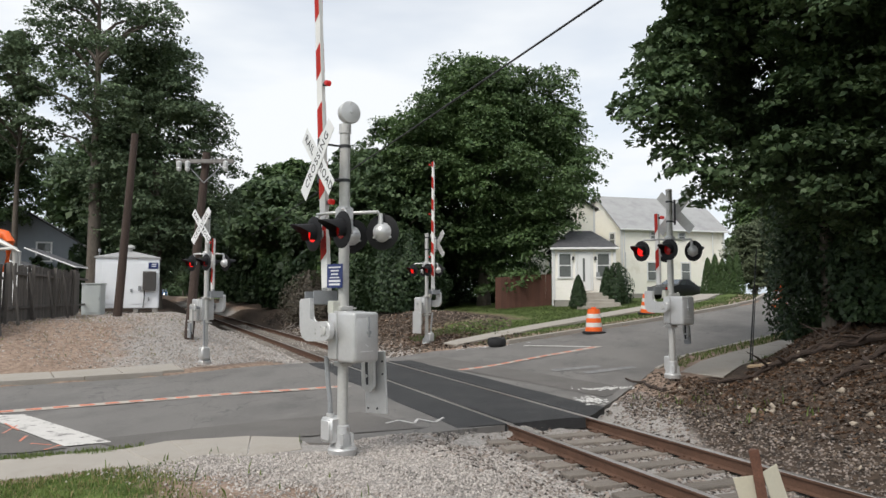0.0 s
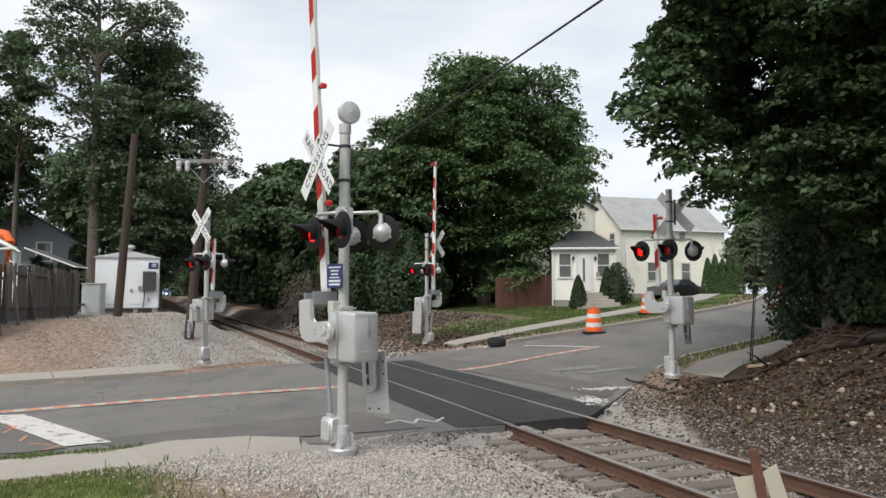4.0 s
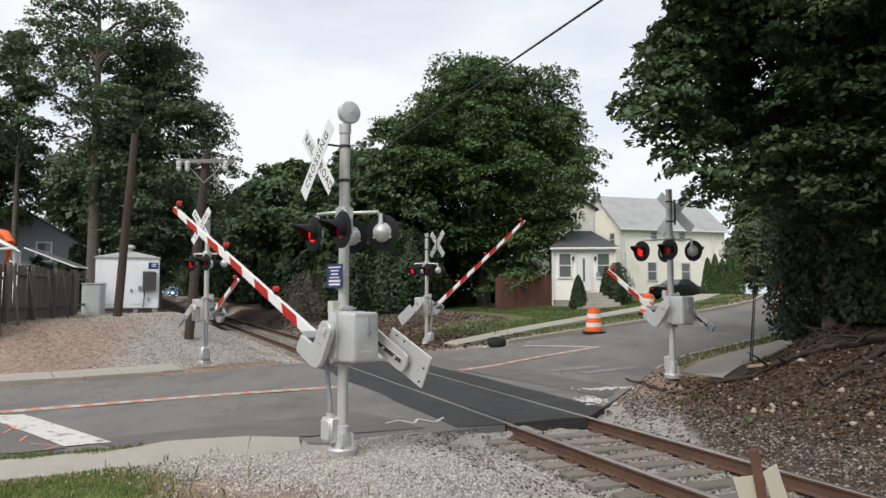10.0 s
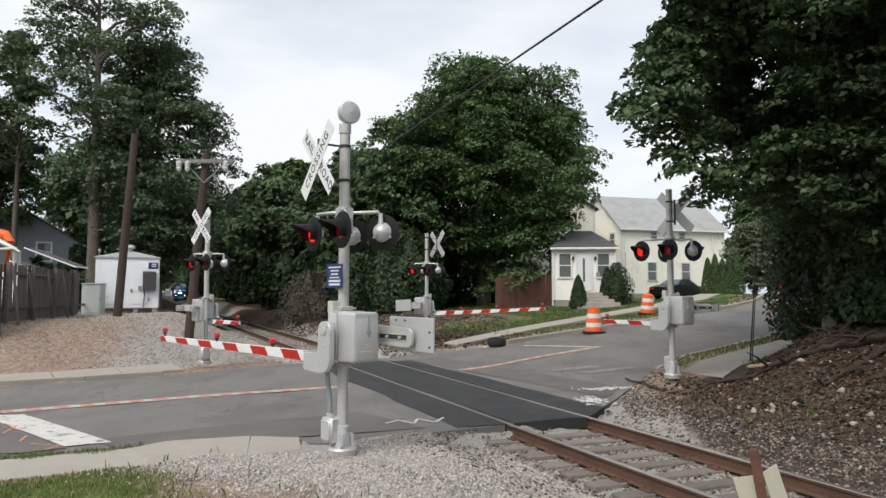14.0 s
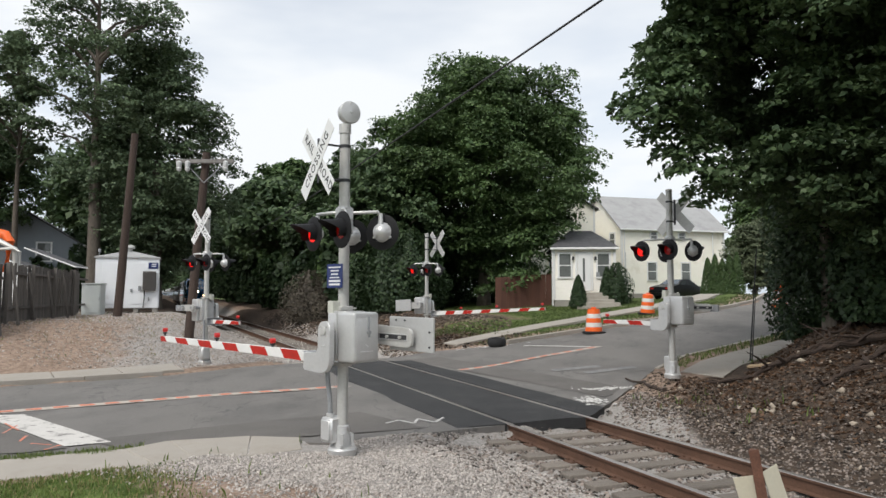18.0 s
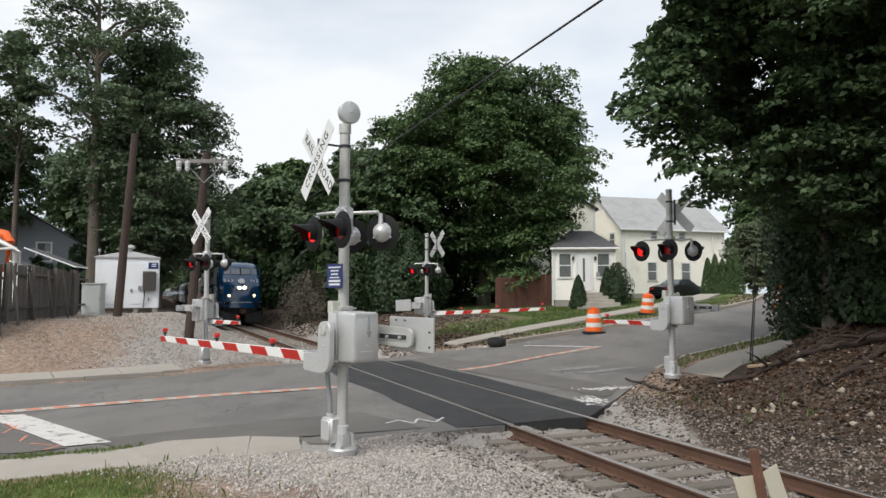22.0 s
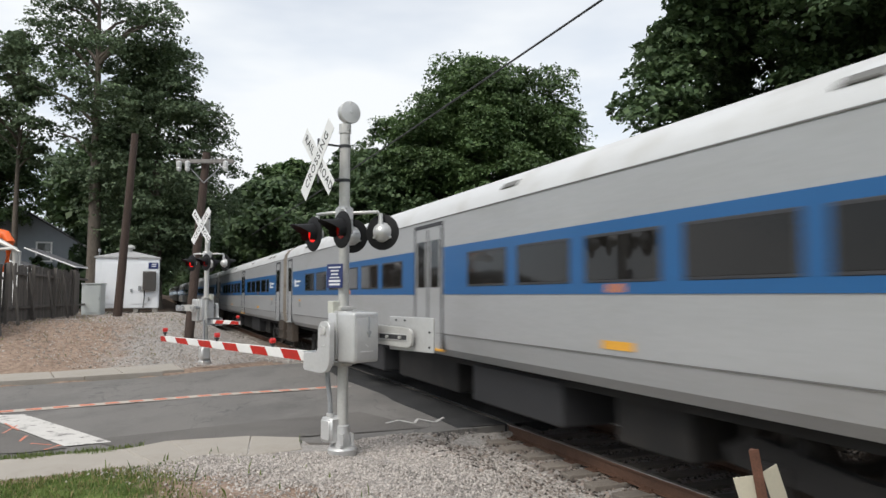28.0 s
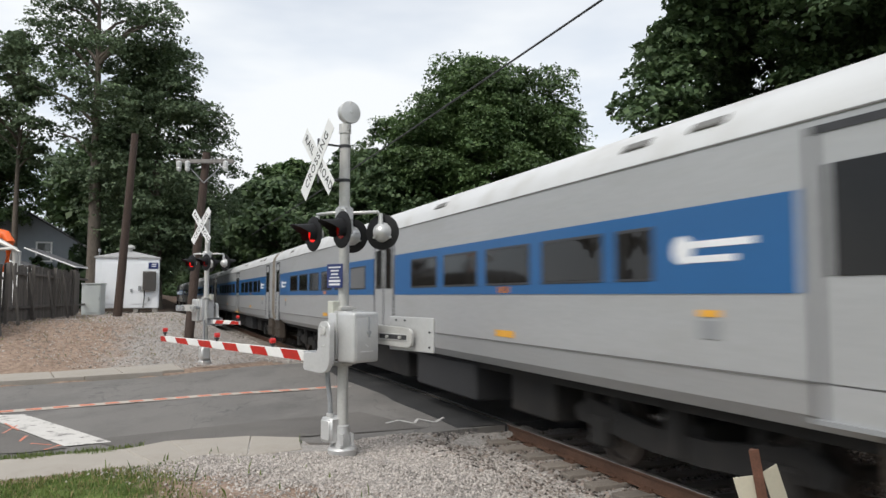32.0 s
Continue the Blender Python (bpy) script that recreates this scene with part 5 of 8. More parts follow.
FAR_GATE = ((0, 90), (3.6, 90), (4.3, 87), (5.5, 78), (6, 74.3), (7, 65), (8, 55.5), (9, 46), (9.5, 41), (10, 35.6), (10.5, 28.8), (11, 21.7), (11.5, 14.8), (12, 9.6), (12.5, 7.6), (13, 6.2), (13.5, 4.4), (14, 2.7), (32, 2.7))
SHORT_GATES = ((0, 89.0), (3.6, 89.0), (4.3, 86), (5.5, 76.5), (6, 73), (7, 64.5), (8, 55.5), (9, 45.5), (9.5, 40), (10, 34), (10.5, 27), (11, 20.5), (11.5, 16), (12, 13), (12.5, 10.5), (13, 7.6), (13.5, 3.5), (14, 0), (32, 0))


def motions():
    walk(LOCO, train_rows(0.0))
    for i, co in enumerate(COACHES):
        walk(co, train_rows(LOCO_LEN + i * (25.3 + GAP)))
    for i, arm in enumerate(ARMS):
        walk(arm, [(t, pose(*PIVOT, 0, -d, 0)) for t, d in (NEAR_GATE, SHORT_GATES, SHORT_GATES, FAR_GATE)[i]])


# ---- trees ----
M["bark"] = material("bark", (0.11, 0.092, 0.075), 0.95, var=0.3, scale=3, fine=20, bump=0.8, bump_scale=14, stretch=(1, 1, 0.3))
def leaf_material(name, base, tip):
    m = bpy.data.materials.new(name)
    m.use_nodes = True
    n, l = m.node_tree.nodes, m.node_tree.links
    p = n["Principled BSDF"]
    p.inputs["Roughness"].default_value = 0.55
    p.inputs["Specular IOR Level"].default_value = 0.35
    g = n.new("ShaderNodeNewGeometry")
    r = n.new("ShaderNodeValToRGB")
    r.color_ramp.elements[0].color = (*base, 1)
    r.color_ramp.elements[1].color = (*tip, 1)
    l.new(g.outputs["Random Per Island"], r.inputs["Fac"])
    tc = n.new("ShaderNodeTexCoord")
    q = n.new("ShaderNodeTexNoise")
    q.inputs["Scale"].default_value = 0.35
    l.new(tc.outputs["Object"], q.inputs["Vector"])
    mr = n.new("ShaderNodeMapRange")
    mr.inputs["From Min"].default_value, mr.inputs["From Max"].default_value = 0.3, 0.7
    mr.inputs["To Min"].default_value, mr.inputs["To Max"].default_value = 0.75, 1.25
    l.new(q.outputs["Fac"], mr.inputs["Value"])
    s = n.new("ShaderNodeVectorMath")
    s.operation = "SCALE"
    l.new(r.outputs["Color"], s.inputs[0])
    l.new(mr.outputs["Result"], s.inputs["Scale"])
    l.new(s.outputs[0], p.inputs["Base Color"])
    tr = n.new("ShaderNodeBsdfTranslucent")
    l.new(s.outputs[0], tr.inputs["Color"])
    ms = n.new("ShaderNodeMixShader")
    ms.inputs[0].default_value = 0.22
    l.new(p.outputs[0], ms.inputs[1])
    l.new(tr.outputs[0], ms.inputs[2])
    l.new(ms.outputs[0], n["Material Output"].inputs["Surface"])
    return m


M["leaf"] = leaf_material("maple_leaf", (0.045, 0.085, 0.030), (0.11, 0.17, 0.060))
M["leaf_dark"] = leaf_material("dark_leaf", (0.042, 0.076, 0.034), (0.10, 0.15, 0.062))
M["leaf_mid"] = leaf_material("mid_leaf", (0.065, 0.10, 0.055), (0.14, 0.19, 0.10))
M["leaf_light"] = leaf_material("light_leaf", (0.05, 0.10, 0.025), (0.12, 0.19, 0.05))
M["leaf_grey"] = leaf_material("grey_green_leaf", (0.09, 0.12, 0.065), (0.19, 0.22, 0.13))
M["shrub"] = leaf_material("shrub_leaf", (0.022, 0.045, 0.020), (0.055, 0.09, 0.035))


def leaf_mesh(name, centres, normals, sizes, mat, parent, rs):
    """Bent four-point leaves at the given places."""
    n = len(centres)
    d = rs.normal(size=(n, 3))
    nn = normals + 0.55 * rs.normal(size=(n, 3))
    nn /= np.linalg.norm(nn, axis=1)[:, None] + 1e-9
    u = np.cross(nn, d)
    u /= np.linalg.norm(u, axis=1)[:, None] + 1e-9
    v = np.cross(nn, u)
    s = sizes[:, None]
    w = 0.5 + 0.25 * rs.random(n)[:, None]
    pts = np.stack([centres - u * s, centres + v * s * w + nn * s * 0.18, centres + u * s - nn * s * 0.25, centres - v * s * w + nn * s * 0.18], 1).reshape(-1, 3)
    me = bpy.data.meshes.new(name)
    me.vertices.add(n * 4)
    me.vertices.foreach_set("co", pts.astype(np.float32).ravel())
    me.loops.add(n * 4)
    me.loops.foreach_set("vertex_index", np.arange(n * 4, dtype=np.int32))
    me.polygons.add(n)
    me.polygons.foreach_set("loop_start", np.arange(0, n * 4, 4, dtype=np.int32))
    me.polygons.foreach_set("loop_total", np.full(n, 4, dtype=np.int32))
    me.materials.append(mat)
    me.update()
    ob = new(name, me)
    if parent is not None:
        ob.parent = parent
    return ob


def tree(x, y, z, height, radius, crown_base, leaves, leaf_size, mat, seed, label, clumps=60, trunk_r=0.25, lobes=None, group="trees round the crossing", top_taper=0.45, droop=0.0, tight=1.0):
    """A tapered trunk, limbs that reach for the clumps, and a crown of leaf clumps with gaps."""
    rs = np.random.RandomState(seed)
    spin = rs.uniform(0, 360)
    t = thing("tree", pose(x, y, z - 0.1, 0, 0, spin), label, "tree", group)
    # clump centres in an uneven crown
    cs = []
    mid = (crown_base + height) / 2
    half = (height - crown_base) / 2
    while len(cs) < clumps:
        p = rs.uniform(-1, 1, 3)
        r = np.linalg.norm(p)
        if r > 1 or r < 0.35:
            continue
        k = (p[2] + 1) / 2
        wide = 1.0 - top_taper * max(0, k - 0.35) / 0.65 - 0.40 * max(0, 0.3 - k) / 0.3
        wob = 0.82 + 0.18 * math.sin(3 * math.atan2(p[1], p[0]) + seed) * math.cos(4 * p[2] + seed)
        cs.append((p[0] * radius * wide * wob, p[1] * radius * wide * wob, mid + p[2] * half))
    for lx, ly, lz in lobes or ():
        v = Matrix.Rotation(radians(-spin), 3, "Z") @ Vector((lx - x, ly - y, lz - z))
        cs.append((v.x, v.y, v.z))
    cs = np.array(cs)
    clumps = len(cs)
    bm = bmesh.new()
    lean = rs.uniform(-0.25, 0.25, 2)
    pts = [(lean[0] * k, lean[1] * k, height * 0.82 * k) for k in (0, 0.12, 0.3, 0.5, 0.75, 1.0)]
    tube(bm, pts, [trunk_r * f for f in (1.25, 1.0, 0.88, 0.66, 0.4, 0.12)], 10)
    part("trunk", bm, M["bark"], t, "", True)
    for c in cs[:: max(1, clumps // 18)]:
        bm = bmesh.new()
        h0 = max(crown_base * 0.75, c[2] - 0.5 * math.hypot(c[0], c[1]) - 0.3)
        h0 = min(h0, height * 0.75)
        k = h0 / (height * 0.82)
        p0 = Vector((lean[0] * k, lean[1] * k, h0))
        c = Vector(c)
        m1 = p0.lerp(c, 0.5) + Vector((0, 0, 0.12 * (c - p0).length))
        tube(bm, [p0, m1, c], [trunk_r * 0.36, trunk_r * 0.22, trunk_r * 0.06], 6)
        part("limb", bm, M["bark"], t, "", True)
    # each clump carries flat drooping sprays of leaves
    sprays = 16
    per = max(3, leaves // (clumps * sprays))
    cr = radius * 1.05 / clumps ** (1 / 3) * (1.25 + 0.5 * rs.random(clumps)) * tight
    d = rs.normal(size=(clumps, sprays, 3))
    d[:, :, 2] = d[:, :, 2] * 0.8 + 0.15
    d /= np.linalg.norm(d, axis=2)[:, :, None]
    mids = cs[:, None, :] + d * (cr[:, None] * (0.35 + 0.70 * rs.random((clumps, sprays))))[:, :, None] * np.array((1.0, 1.0, 0.78))
    sr = cr[:, None] * (0.30 + 0.25 * rs.random((clumps, sprays)))
    an = rs.uniform(0, 2 * math.pi, (clumps, sprays, per))
    rr = np.sqrt(rs.random((clumps, sprays, per))) * sr[:, :, None]
    out = np.cos(an) * d[:, :, None, 0] + np.sin(an) * d[:, :, None, 1]
    cen = mids[:, :, None, :] + np.stack([rr * np.cos(an), rr * np.sin(an), 0.16 * sr[:, :, None] * rs.normal(size=an.shape) - (0.30 + droop) * rr * out - 0.25 * rr * rr / sr[:, :, None]], 3)
    nor = np.stack([0.5 * d[:, :, None, 0] + 0.25 * np.cos(an), 0.5 * d[:, :, None, 1] + 0.25 * np.sin(an), np.full(an.shape, 0.9)], 3)
    cen, nor = cen.reshape(-1, 3), nor.reshape(-1, 3)
    sz = leaf_size * (0.6 + 0.8 * rs.random(len(cen)))
    leaf_mesh("crown", cen, nor, sz, mat, t, rs)
    return t


TREES = (
    # x, y, height, radius, crown base, leaves, leaf size, material, seed, clumps, trunk
    (-19.8, 40.0, 24.5, 5.2, 6.5, 27000, 0.105, "leaf_mid", 3, 84, 0.36, "tall dark leafy tree behind the white shelter"),
    (-17.2, 42.5, 16.8, 5.2, 1.4, 66000, 0.105, "leaf_mid", 7, 150, 0.30, "dark leafy tree behind the white shelter"),
    (-25.0, 41.0, 16.5, 3.6, 8.0, 8500, 0.115, "leaf_mid", 5, 26, 0.20, "tall thin-crowned tree behind the wooden fence"),
    (-27.6, 43.5, 11.5, 2.9, 5.0, 16000, 0.115, "leaf_dark", 6, 40, 0.2, "dark leafy tree before the grey house"),
    (-22.5, 53.0, 11.0, 5.0, 3.0, 40000, 0.16, "leaf_dark", 8, 90, 0.30, "dark tree at the back of the wood"),
    (2.65, 46.0, 16.1, 8.4, 2.8, 200000, 0.112, "leaf", 11, 230, 0.40, "broad full green tree on the bank beside the track"),
    (-3.4, 45.0, 11.4, 4.6, 0.8, 70000, 0.14, "leaf_dark", 13, 120, 0.25, "green tree on the bank beside the track"),
    (-8.6, 60.0, 13.5, 5.0, 0.6, 60000, 0.17, "leaf_dark", 14, 110, 0.28, "green tree beside the distant track"),
    (-16.5, 78.0, 16.5, 5.6, 0.6, 50000, 0.22, "leaf", 15, 90, 0.30, "green tree beside the distant track"),
    (8.3, 15.2, 13.0, 5.25, 3.1, 200000, 0.072, "leaf_dark", 17, 260, 0.14, "big dark maple on the bank above the road"),
    (13.5, 17.5, 14.5, 5.5, 1.6, 80000, 0.11, "leaf_dark", 18, 150, 0.30, "big dark maple added mostly out of view to shade the bank"),
    # next two: added mostly out of view, to shade the bank and undergrowth
    (13.0, 9.5, 14.0, 5.6, 3.0, 70000, 0.10, "leaf_dark", 19, 120, 0.30, "dark maple added mostly out of view to shade the bank"),
    (9.9, 8.0, 9.0, 4.3, 3.0, 70000, 0.085, "leaf_dark", 20, 110, 0.30, "dark maple added mostly out of view to shade the bank"),
    (21.6, 49.0, 5.4, 2.1, 0.3, 42000, 0.075, "leaf_grey", 23, 70, 0.16, "loose grey-green tree beside the big house"),
    (31.0, 62.0, 13.0, 6.0, 1.0, 34000, 0.24, "leaf", 24, 70, 0.3, "green tree behind the big house"),
)
LOBES = {17: ((6.69, 14.00, 4.70), (6.71, 13.50, 4.22), (7.68, 14.50, 4.62), (7.35, 13.20, 3.96), (8.26, 14.00, 4.30), (8.18, 13.00, 3.82), (7.67, 15.00, 3.80), (8.27, 15.00, 3.62), (8.15, 13.60, 3.41), (9.15, 14.40, 3.44), (6.49, 13.00, 4.99), (7.33, 13.00, 4.88), (7.81, 12.60, 4.69), (4.71, 14.00, 7.60), (4.64, 14.00, 6.90), (4.34, 14.00, 5.91), (4.10, 13.80, 5.74), (4.72, 14.00, 5.39), (4.99, 14.00, 4.82), (5.32, 14.00, 4.25), (4.52, 14.00, 6.37), (5.22, 14.00, 7.31), (6.22, 14.50, 4.62)),
         11: ((5.53, 41.50, 5.10), (4.74, 42.00, 3.79), (4.08, 42.00, 5.48), (5.14, 41.00, 6.72), (3.43, 42.50, 2.79), (5.78, 40.80, 7.69), (6.97, 41.00, 7.88), (7.66, 42.00, 8.95), (6.37, 41.50, 5.94), (5.35, 45.00, 15.65), (6.63, 45.00, 15.09), (7.89, 45.00, 13.23), (8.40, 45.00, 10.47), (8.63, 45.00, 8.45), (7.37, 45.00, 16.02), (3.15, 45.00, 16.02), (-3.07, 45.00, 12.86), (-4.87, 45.00, 10.47), (6.79, 42.00, 6.49)),
         7: ((-17.58, 42.00, 14.74), (-16.34, 42.00, 13.35), (-15.45, 42.00, 11.62), (-14.90, 42.00, 9.90), (-15.38, 42.00, 8.54), (-17.27, 42.00, 16.14), (-14.71, 42.00, 8.88)),
         3: ((-17.30, 40.00, 16.80), (-17.99, 40.00, 18.14), (-23.72, 40.00, 17.80), (-24.95, 40.00, 15.80), (-21.75, 40.00, 17.80), (-24.98, 40.00, 12.48), (-23.58, 40.00, 14.13))}
SPARSE = {3: 0.56, 5: 0.46, 7: 0.80, 11: 0.72, 20: 0.9, 17: 0.58, 18: 0.52, 19: 0.6}
for x, y, h, r, cb, nl, ls, mt, sd, nc, tr_, lab in TREES:
    tree(x, y, gz(x, y), h, r, cb, nl, ls, M[mt], sd, lab, nc, tr_, lobes=LOBES.get(sd), tight=SPARSE.get(sd, 0.9), top_taper=0.3 if sd in (3, 11) else 0.45)


def bush(x, y, h, r, leaves, size, mat, seed, label, cat="bush", upright=False, name="bush"):
    """A shrub of leaf clumps on short stems; upright ones taper to a point."""
    rs = np.random.RandomState(seed)
    z = gz(x, y)
    t = thing(name, pose(x, y, z - 0.03), label, cat, "shrubs round the crossing")
    for k in range(5):
        bm = bmesh.new()
        an = 2 * math.pi * k / 5 + rs.uniform(0, 1)
        d = 0.15 if upright else 0.55
        tube(bm, [(0.05 * math.cos(an), 0.05 * math.sin(an), 0), (d * 0.5 * r * math.cos(an), d * 0.5 * r * math.sin(an), h * 0.4), (d * r * math.cos(an), d * r * math.sin(an), h * 0.75)], [0.04, 0.03, 0.01], 5)
        part("stem", bm, M["bark"], t)
    k = rs.random(leaves)
    an = rs.uniform(0, 2 * math.pi, leaves)
    if upright:
        rad = r * (1 - k) ** 0.6 * np.minimum(1, 6 * k + 0.5) * (0.75 + 0.3 * rs.random(leaves))
        zz = 0.03 + k * h
    else:
        lump = 1 + 0.22 * np.sin(3 * an + seed) + 0.15 * np.sin(7 * an + 5 * k)
        rad = r * lump * np.sqrt(np.maximum(0.03, 1 - (1.9 * k - 0.75) ** 2 / 1.35)) * (0.35 + 0.65 * rs.random(leaves) ** 0.45)
        zz = h * k * (0.9 + 0.2 * np.sin(5 * an + seed))
    p = np.stack([rad * np.cos(an), rad * np.sin(an), zz], 1)
    nor = np.stack([np.cos(an), np.sin(an), np.full(leaves, 0.6)], 1)
    leaf_mesh("foliage", p, nor, size * (0.6 + 0.8 * rs.random(leaves)), mat, t, rs)
    return t


# dense growth along the line and on the bank
brs = random.Random(9)
for i in range(16):
    s = 44 + i * 9.5 + brs.uniform(-2, 2)
    for side in (-1, 1):
        q = 5.6 + brs.uniform(0, 1.6) if side > 0 else -(10.2 - 0.016 * s + brs.uniform(0, 1.2))
        if side < 0 and s < 50:
            continue
        x, y = track_xy(s, q)
        bush(x, y, brs.uniform(4.5, 7.0), brs.uniform(2.6, 3.4), 5200, 0.26, M["shrub"], 100 + 2 * i + side, "tall dark shrub beside the track")
for i in range(16):
    s = 62 + i * 17 + (6 if i % 2 else 0)
    x, y = track_xy(s, (7.2 if i % 2 else -8.4) + brs.uniform(-0.4, 0.4))
    tree(x, y, gz(x, y), brs.uniform(12, 15.5), 6.4, 3.8, 15000, 0.27, M["leaf_dark"], 400 + i, "dark tree leaning over the distant track", 40, 0.25, tight=1.0)
# boughs that close over the line and keep it in deep shade
for i in range(11):
    s = 60 + i * 10.5
    side = 1 if i % 2 else -1
    if side < 0 and s < 78:
        continue
    x, y = track_xy(s, side * (5.4 + brs.uniform(0, 0.8)))
    tree(x, y, gz(x, y), brs.uniform(11.5, 14), 6.2, 5.8, 14000, 0.30, M["leaf_dark"], 470 + i, "dark tree arching over the shaded track", 36, 0.22, tight=1.0)
x, y = track_xy(590, 0)
for i in range(5):
    bush(x + (i - 2) * 7, y + 26, 14, 7, 4000, 0.9, M["leaf_dark"], 450 + i, "dark thicket where the track is lost to view")
for i in range(9):
    s = 52 + i * 14
    for side in (-1, 1):
        if side < 0 and s < 110:
            continue
        x, y = track_xy(s, 11 if side > 0 else -15)
        bush(x, y, brs.uniform(8, 11), 4.5, 7000, 0.36, M["leaf_dark"], 200 + 2 * i + side, "tall dark thicket beside the track")
for x, y, h, r in ((9.7, 18.0, 4.2, 1.4), (10.8, 17.2, 4.6, 1.9), (10.9, 14.4, 2.8, 1.5), (11.6, 13.0, 3.4, 1.9), (12.8, 15.0, 5.2, 2.4), (12.5, 10.6, 3.2, 1.8), (14.6, 20.5, 5.5, 2.2), (8.9, 14.95, 2.7, 1.0), (12.6, 19.6, 4.5, 2.0), (16.0, 22.5, 6.5, 2.6), (11.9, 16.9, 3.6, 1.6)):
    bush(x, y, h, r, 15000, 0.058, M["shrub"], int(x * 31 + y), "dark leafy undergrowth on the bank")
for x, y, h, r, mt in ((-2.2, 38.5, 4.0, 2.2, "shrub"), (-4.4, 41.0, 3.0, 1.6, "shrub"), (-0.8, 50.0, 5.5, 3.0, "shrub"), (3.4, 50.5, 5.5, 3.2, "shrub"), (-3.5, 52.0, 6.5, 3.4, "shrub"), (1.4, 53.5, 6.5, 3.4, "shrub"), (-6.4, 45.6, 5.0, 2.0, "leaf_light")):
    bush(x, y, h, r, 11000, 0.095, M[mt], int(70 + x * 3 + y), "loose green shrub at the foot of the trees")


M["dry_twig"] = leaf_material("dry_twig", (0.085, 0.072, 0.056), (0.19, 0.165, 0.13))
bush(-8.15, 43.2, 2.9, 1.45, 9000, 0.06, M["dry_twig"], 91, "loose grey-brown dry bush beside the track")
for x, y, h, r in ((7.35, 38.4, 1.80, 0.55), (9.0, 38.9, 2.15, 0.50)):
    bush(x, y, h, r, 5000, 0.05, M["shrub"], int(x * 9), "clipped dark evergreen cone before the small house", upright=True)
bush(9.6, 39.2, 2.2, 0.75, 6000, 0.06, M["shrub"], 77, "rounded dark evergreen beside the small house")
for k in range(5):
    bush(17.85 + 0.44 * k, 47.6 - 0.12 * k, 2.7 + 0.2 * math.sin(2.1 * k), 0.55, 4500, 0.05, M["leaf"], 300 + k, "tall narrow evergreen in a row", upright=True)

# ---- buildings ----
M["siding"] = material("cream_siding", (0.89, 0.86, 0.79), 0.7, var=0.04, scale=2, stain=(0.70, 0.65, 0.57), stain_scale=1.1, stain_lo=0.55, stain_hi=0.8)
M["siding_big"] = material("pale_yellow_siding", (0.91, 0.88, 0.79), 0.75, var=0.03, scale=2, stain=(0.68, 0.63, 0.50), stain_scale=0.6, stain_lo=0.55, stain_hi=0.8)
M["siding_grey"] = material("grey_blue_siding", (0.25, 0.275, 0.30), 0.8, var=0.06, scale=2)
M["shingle"] = material("grey_shingle", (0.085, 0.085, 0.09), 0.9, var=0.2, scale=4, fine=30, bump=0.4)
M["pale_roof"] = material("pale_grey_roof", (0.36, 0.36, 0.36), 0.75, var=0.07, scale=2, stain=(0.28, 0.28, 0.28), stain_scale=0.8)
M["trim_white"] = material("white_trim_paint", (0.74, 0.74, 0.73), 0.55, var=0.03)
M["white_wall"] = material("white_steel_wall", (0.82, 0.84, 0.86), 0.5, var=0.03, scale=1.5, stain=(0.60, 0.59, 0.56), stain_scale=1.2, stain_lo=0.6, stain_hi=0.85)
M["house_glass"] = dark_glass("house_window_glass", (0.13, 0.14, 0.135))
M["foundation"] = material("concrete_block", (0.33, 0.31, 0.28), 0.9, var=0.1, bump=0.2)
M["old_wood"] = material("grey_fence_board", (0.115, 0.104, 0.094), 0.95, var=0.25, scale=3, fine=30, bump=0.4, per_object=0.6, stretch=(6, 6, 0.5))
M["brown_wood"] = material("red_brown_fence_board", (0.10, 0.045, 0.032), 0.9, var=0.15, scale=3, fine=30, per_object=0.4, stretch=(6, 6, 0.5))
M["pole_wood"] = material("creosoted_pole", (0.062, 0.043, 0.035), 0.95, var=0.25, scale=2, fine=30, bump=0.5, stretch=(4, 4, 0.3))
M["brown_metal"] = material("brown_grey_enamel", (0.085, 0.078, 0.072), 0.55, var=0.08)
M["grey_timber"] = material("grey_timber", (0.22, 0.21, 0.20), 0.95, var=0.2, scale=3, fine=30, bump=0.4)
M["cable"] = material("black_cable", (0.028, 0.028, 0.03), 0.6)
M["porcelain"] = material("glazed_insulator", (0.55, 0.56, 0.56), 0.3)
M["cabinet"] = material("pale_grey_cabinet", (0.42, 0.45, 0.44), 0.5, var=0.04)
M["drum_orange"] = material("orange_plastic", (0.85, 0.14, 0.02), 0.45, var=0.06, scale=6)
M["drum_white"] = material("white_band", (0.72, 0.71, 0.69), 0.5, var=0.06)
M["car_black"] = material("black_car_paint", (0.010, 0.011, 0.013), 0.35, var=0.05, coat=0.15)
M["chrome"] = material("chrome", (0.6, 0.6, 0.6), 0.15, metal=1.0)
M["rust"] = material("rusty_steel", (0.12, 0.055, 0.035), 0.9, var=0.25, scale=8, fine=60, bump=0.3)
M["cream_board"] = material("cream_marker_board", (0.50, 0.47, 0.37), 0.6, var=0.05, stain=(0.48, 0.43, 0.33), stain_scale=4)
M["branch"] = material("dead_branch_bark", (0.05, 0.034, 0.026), 0.95, var=0.35, scale=5, fine=30, bump=0.8)
M["split_wood"] = material("split_wood", (0.42, 0.31, 0.20), 0.9, var=0.15, scale=4, fine=30, bump=0.3)


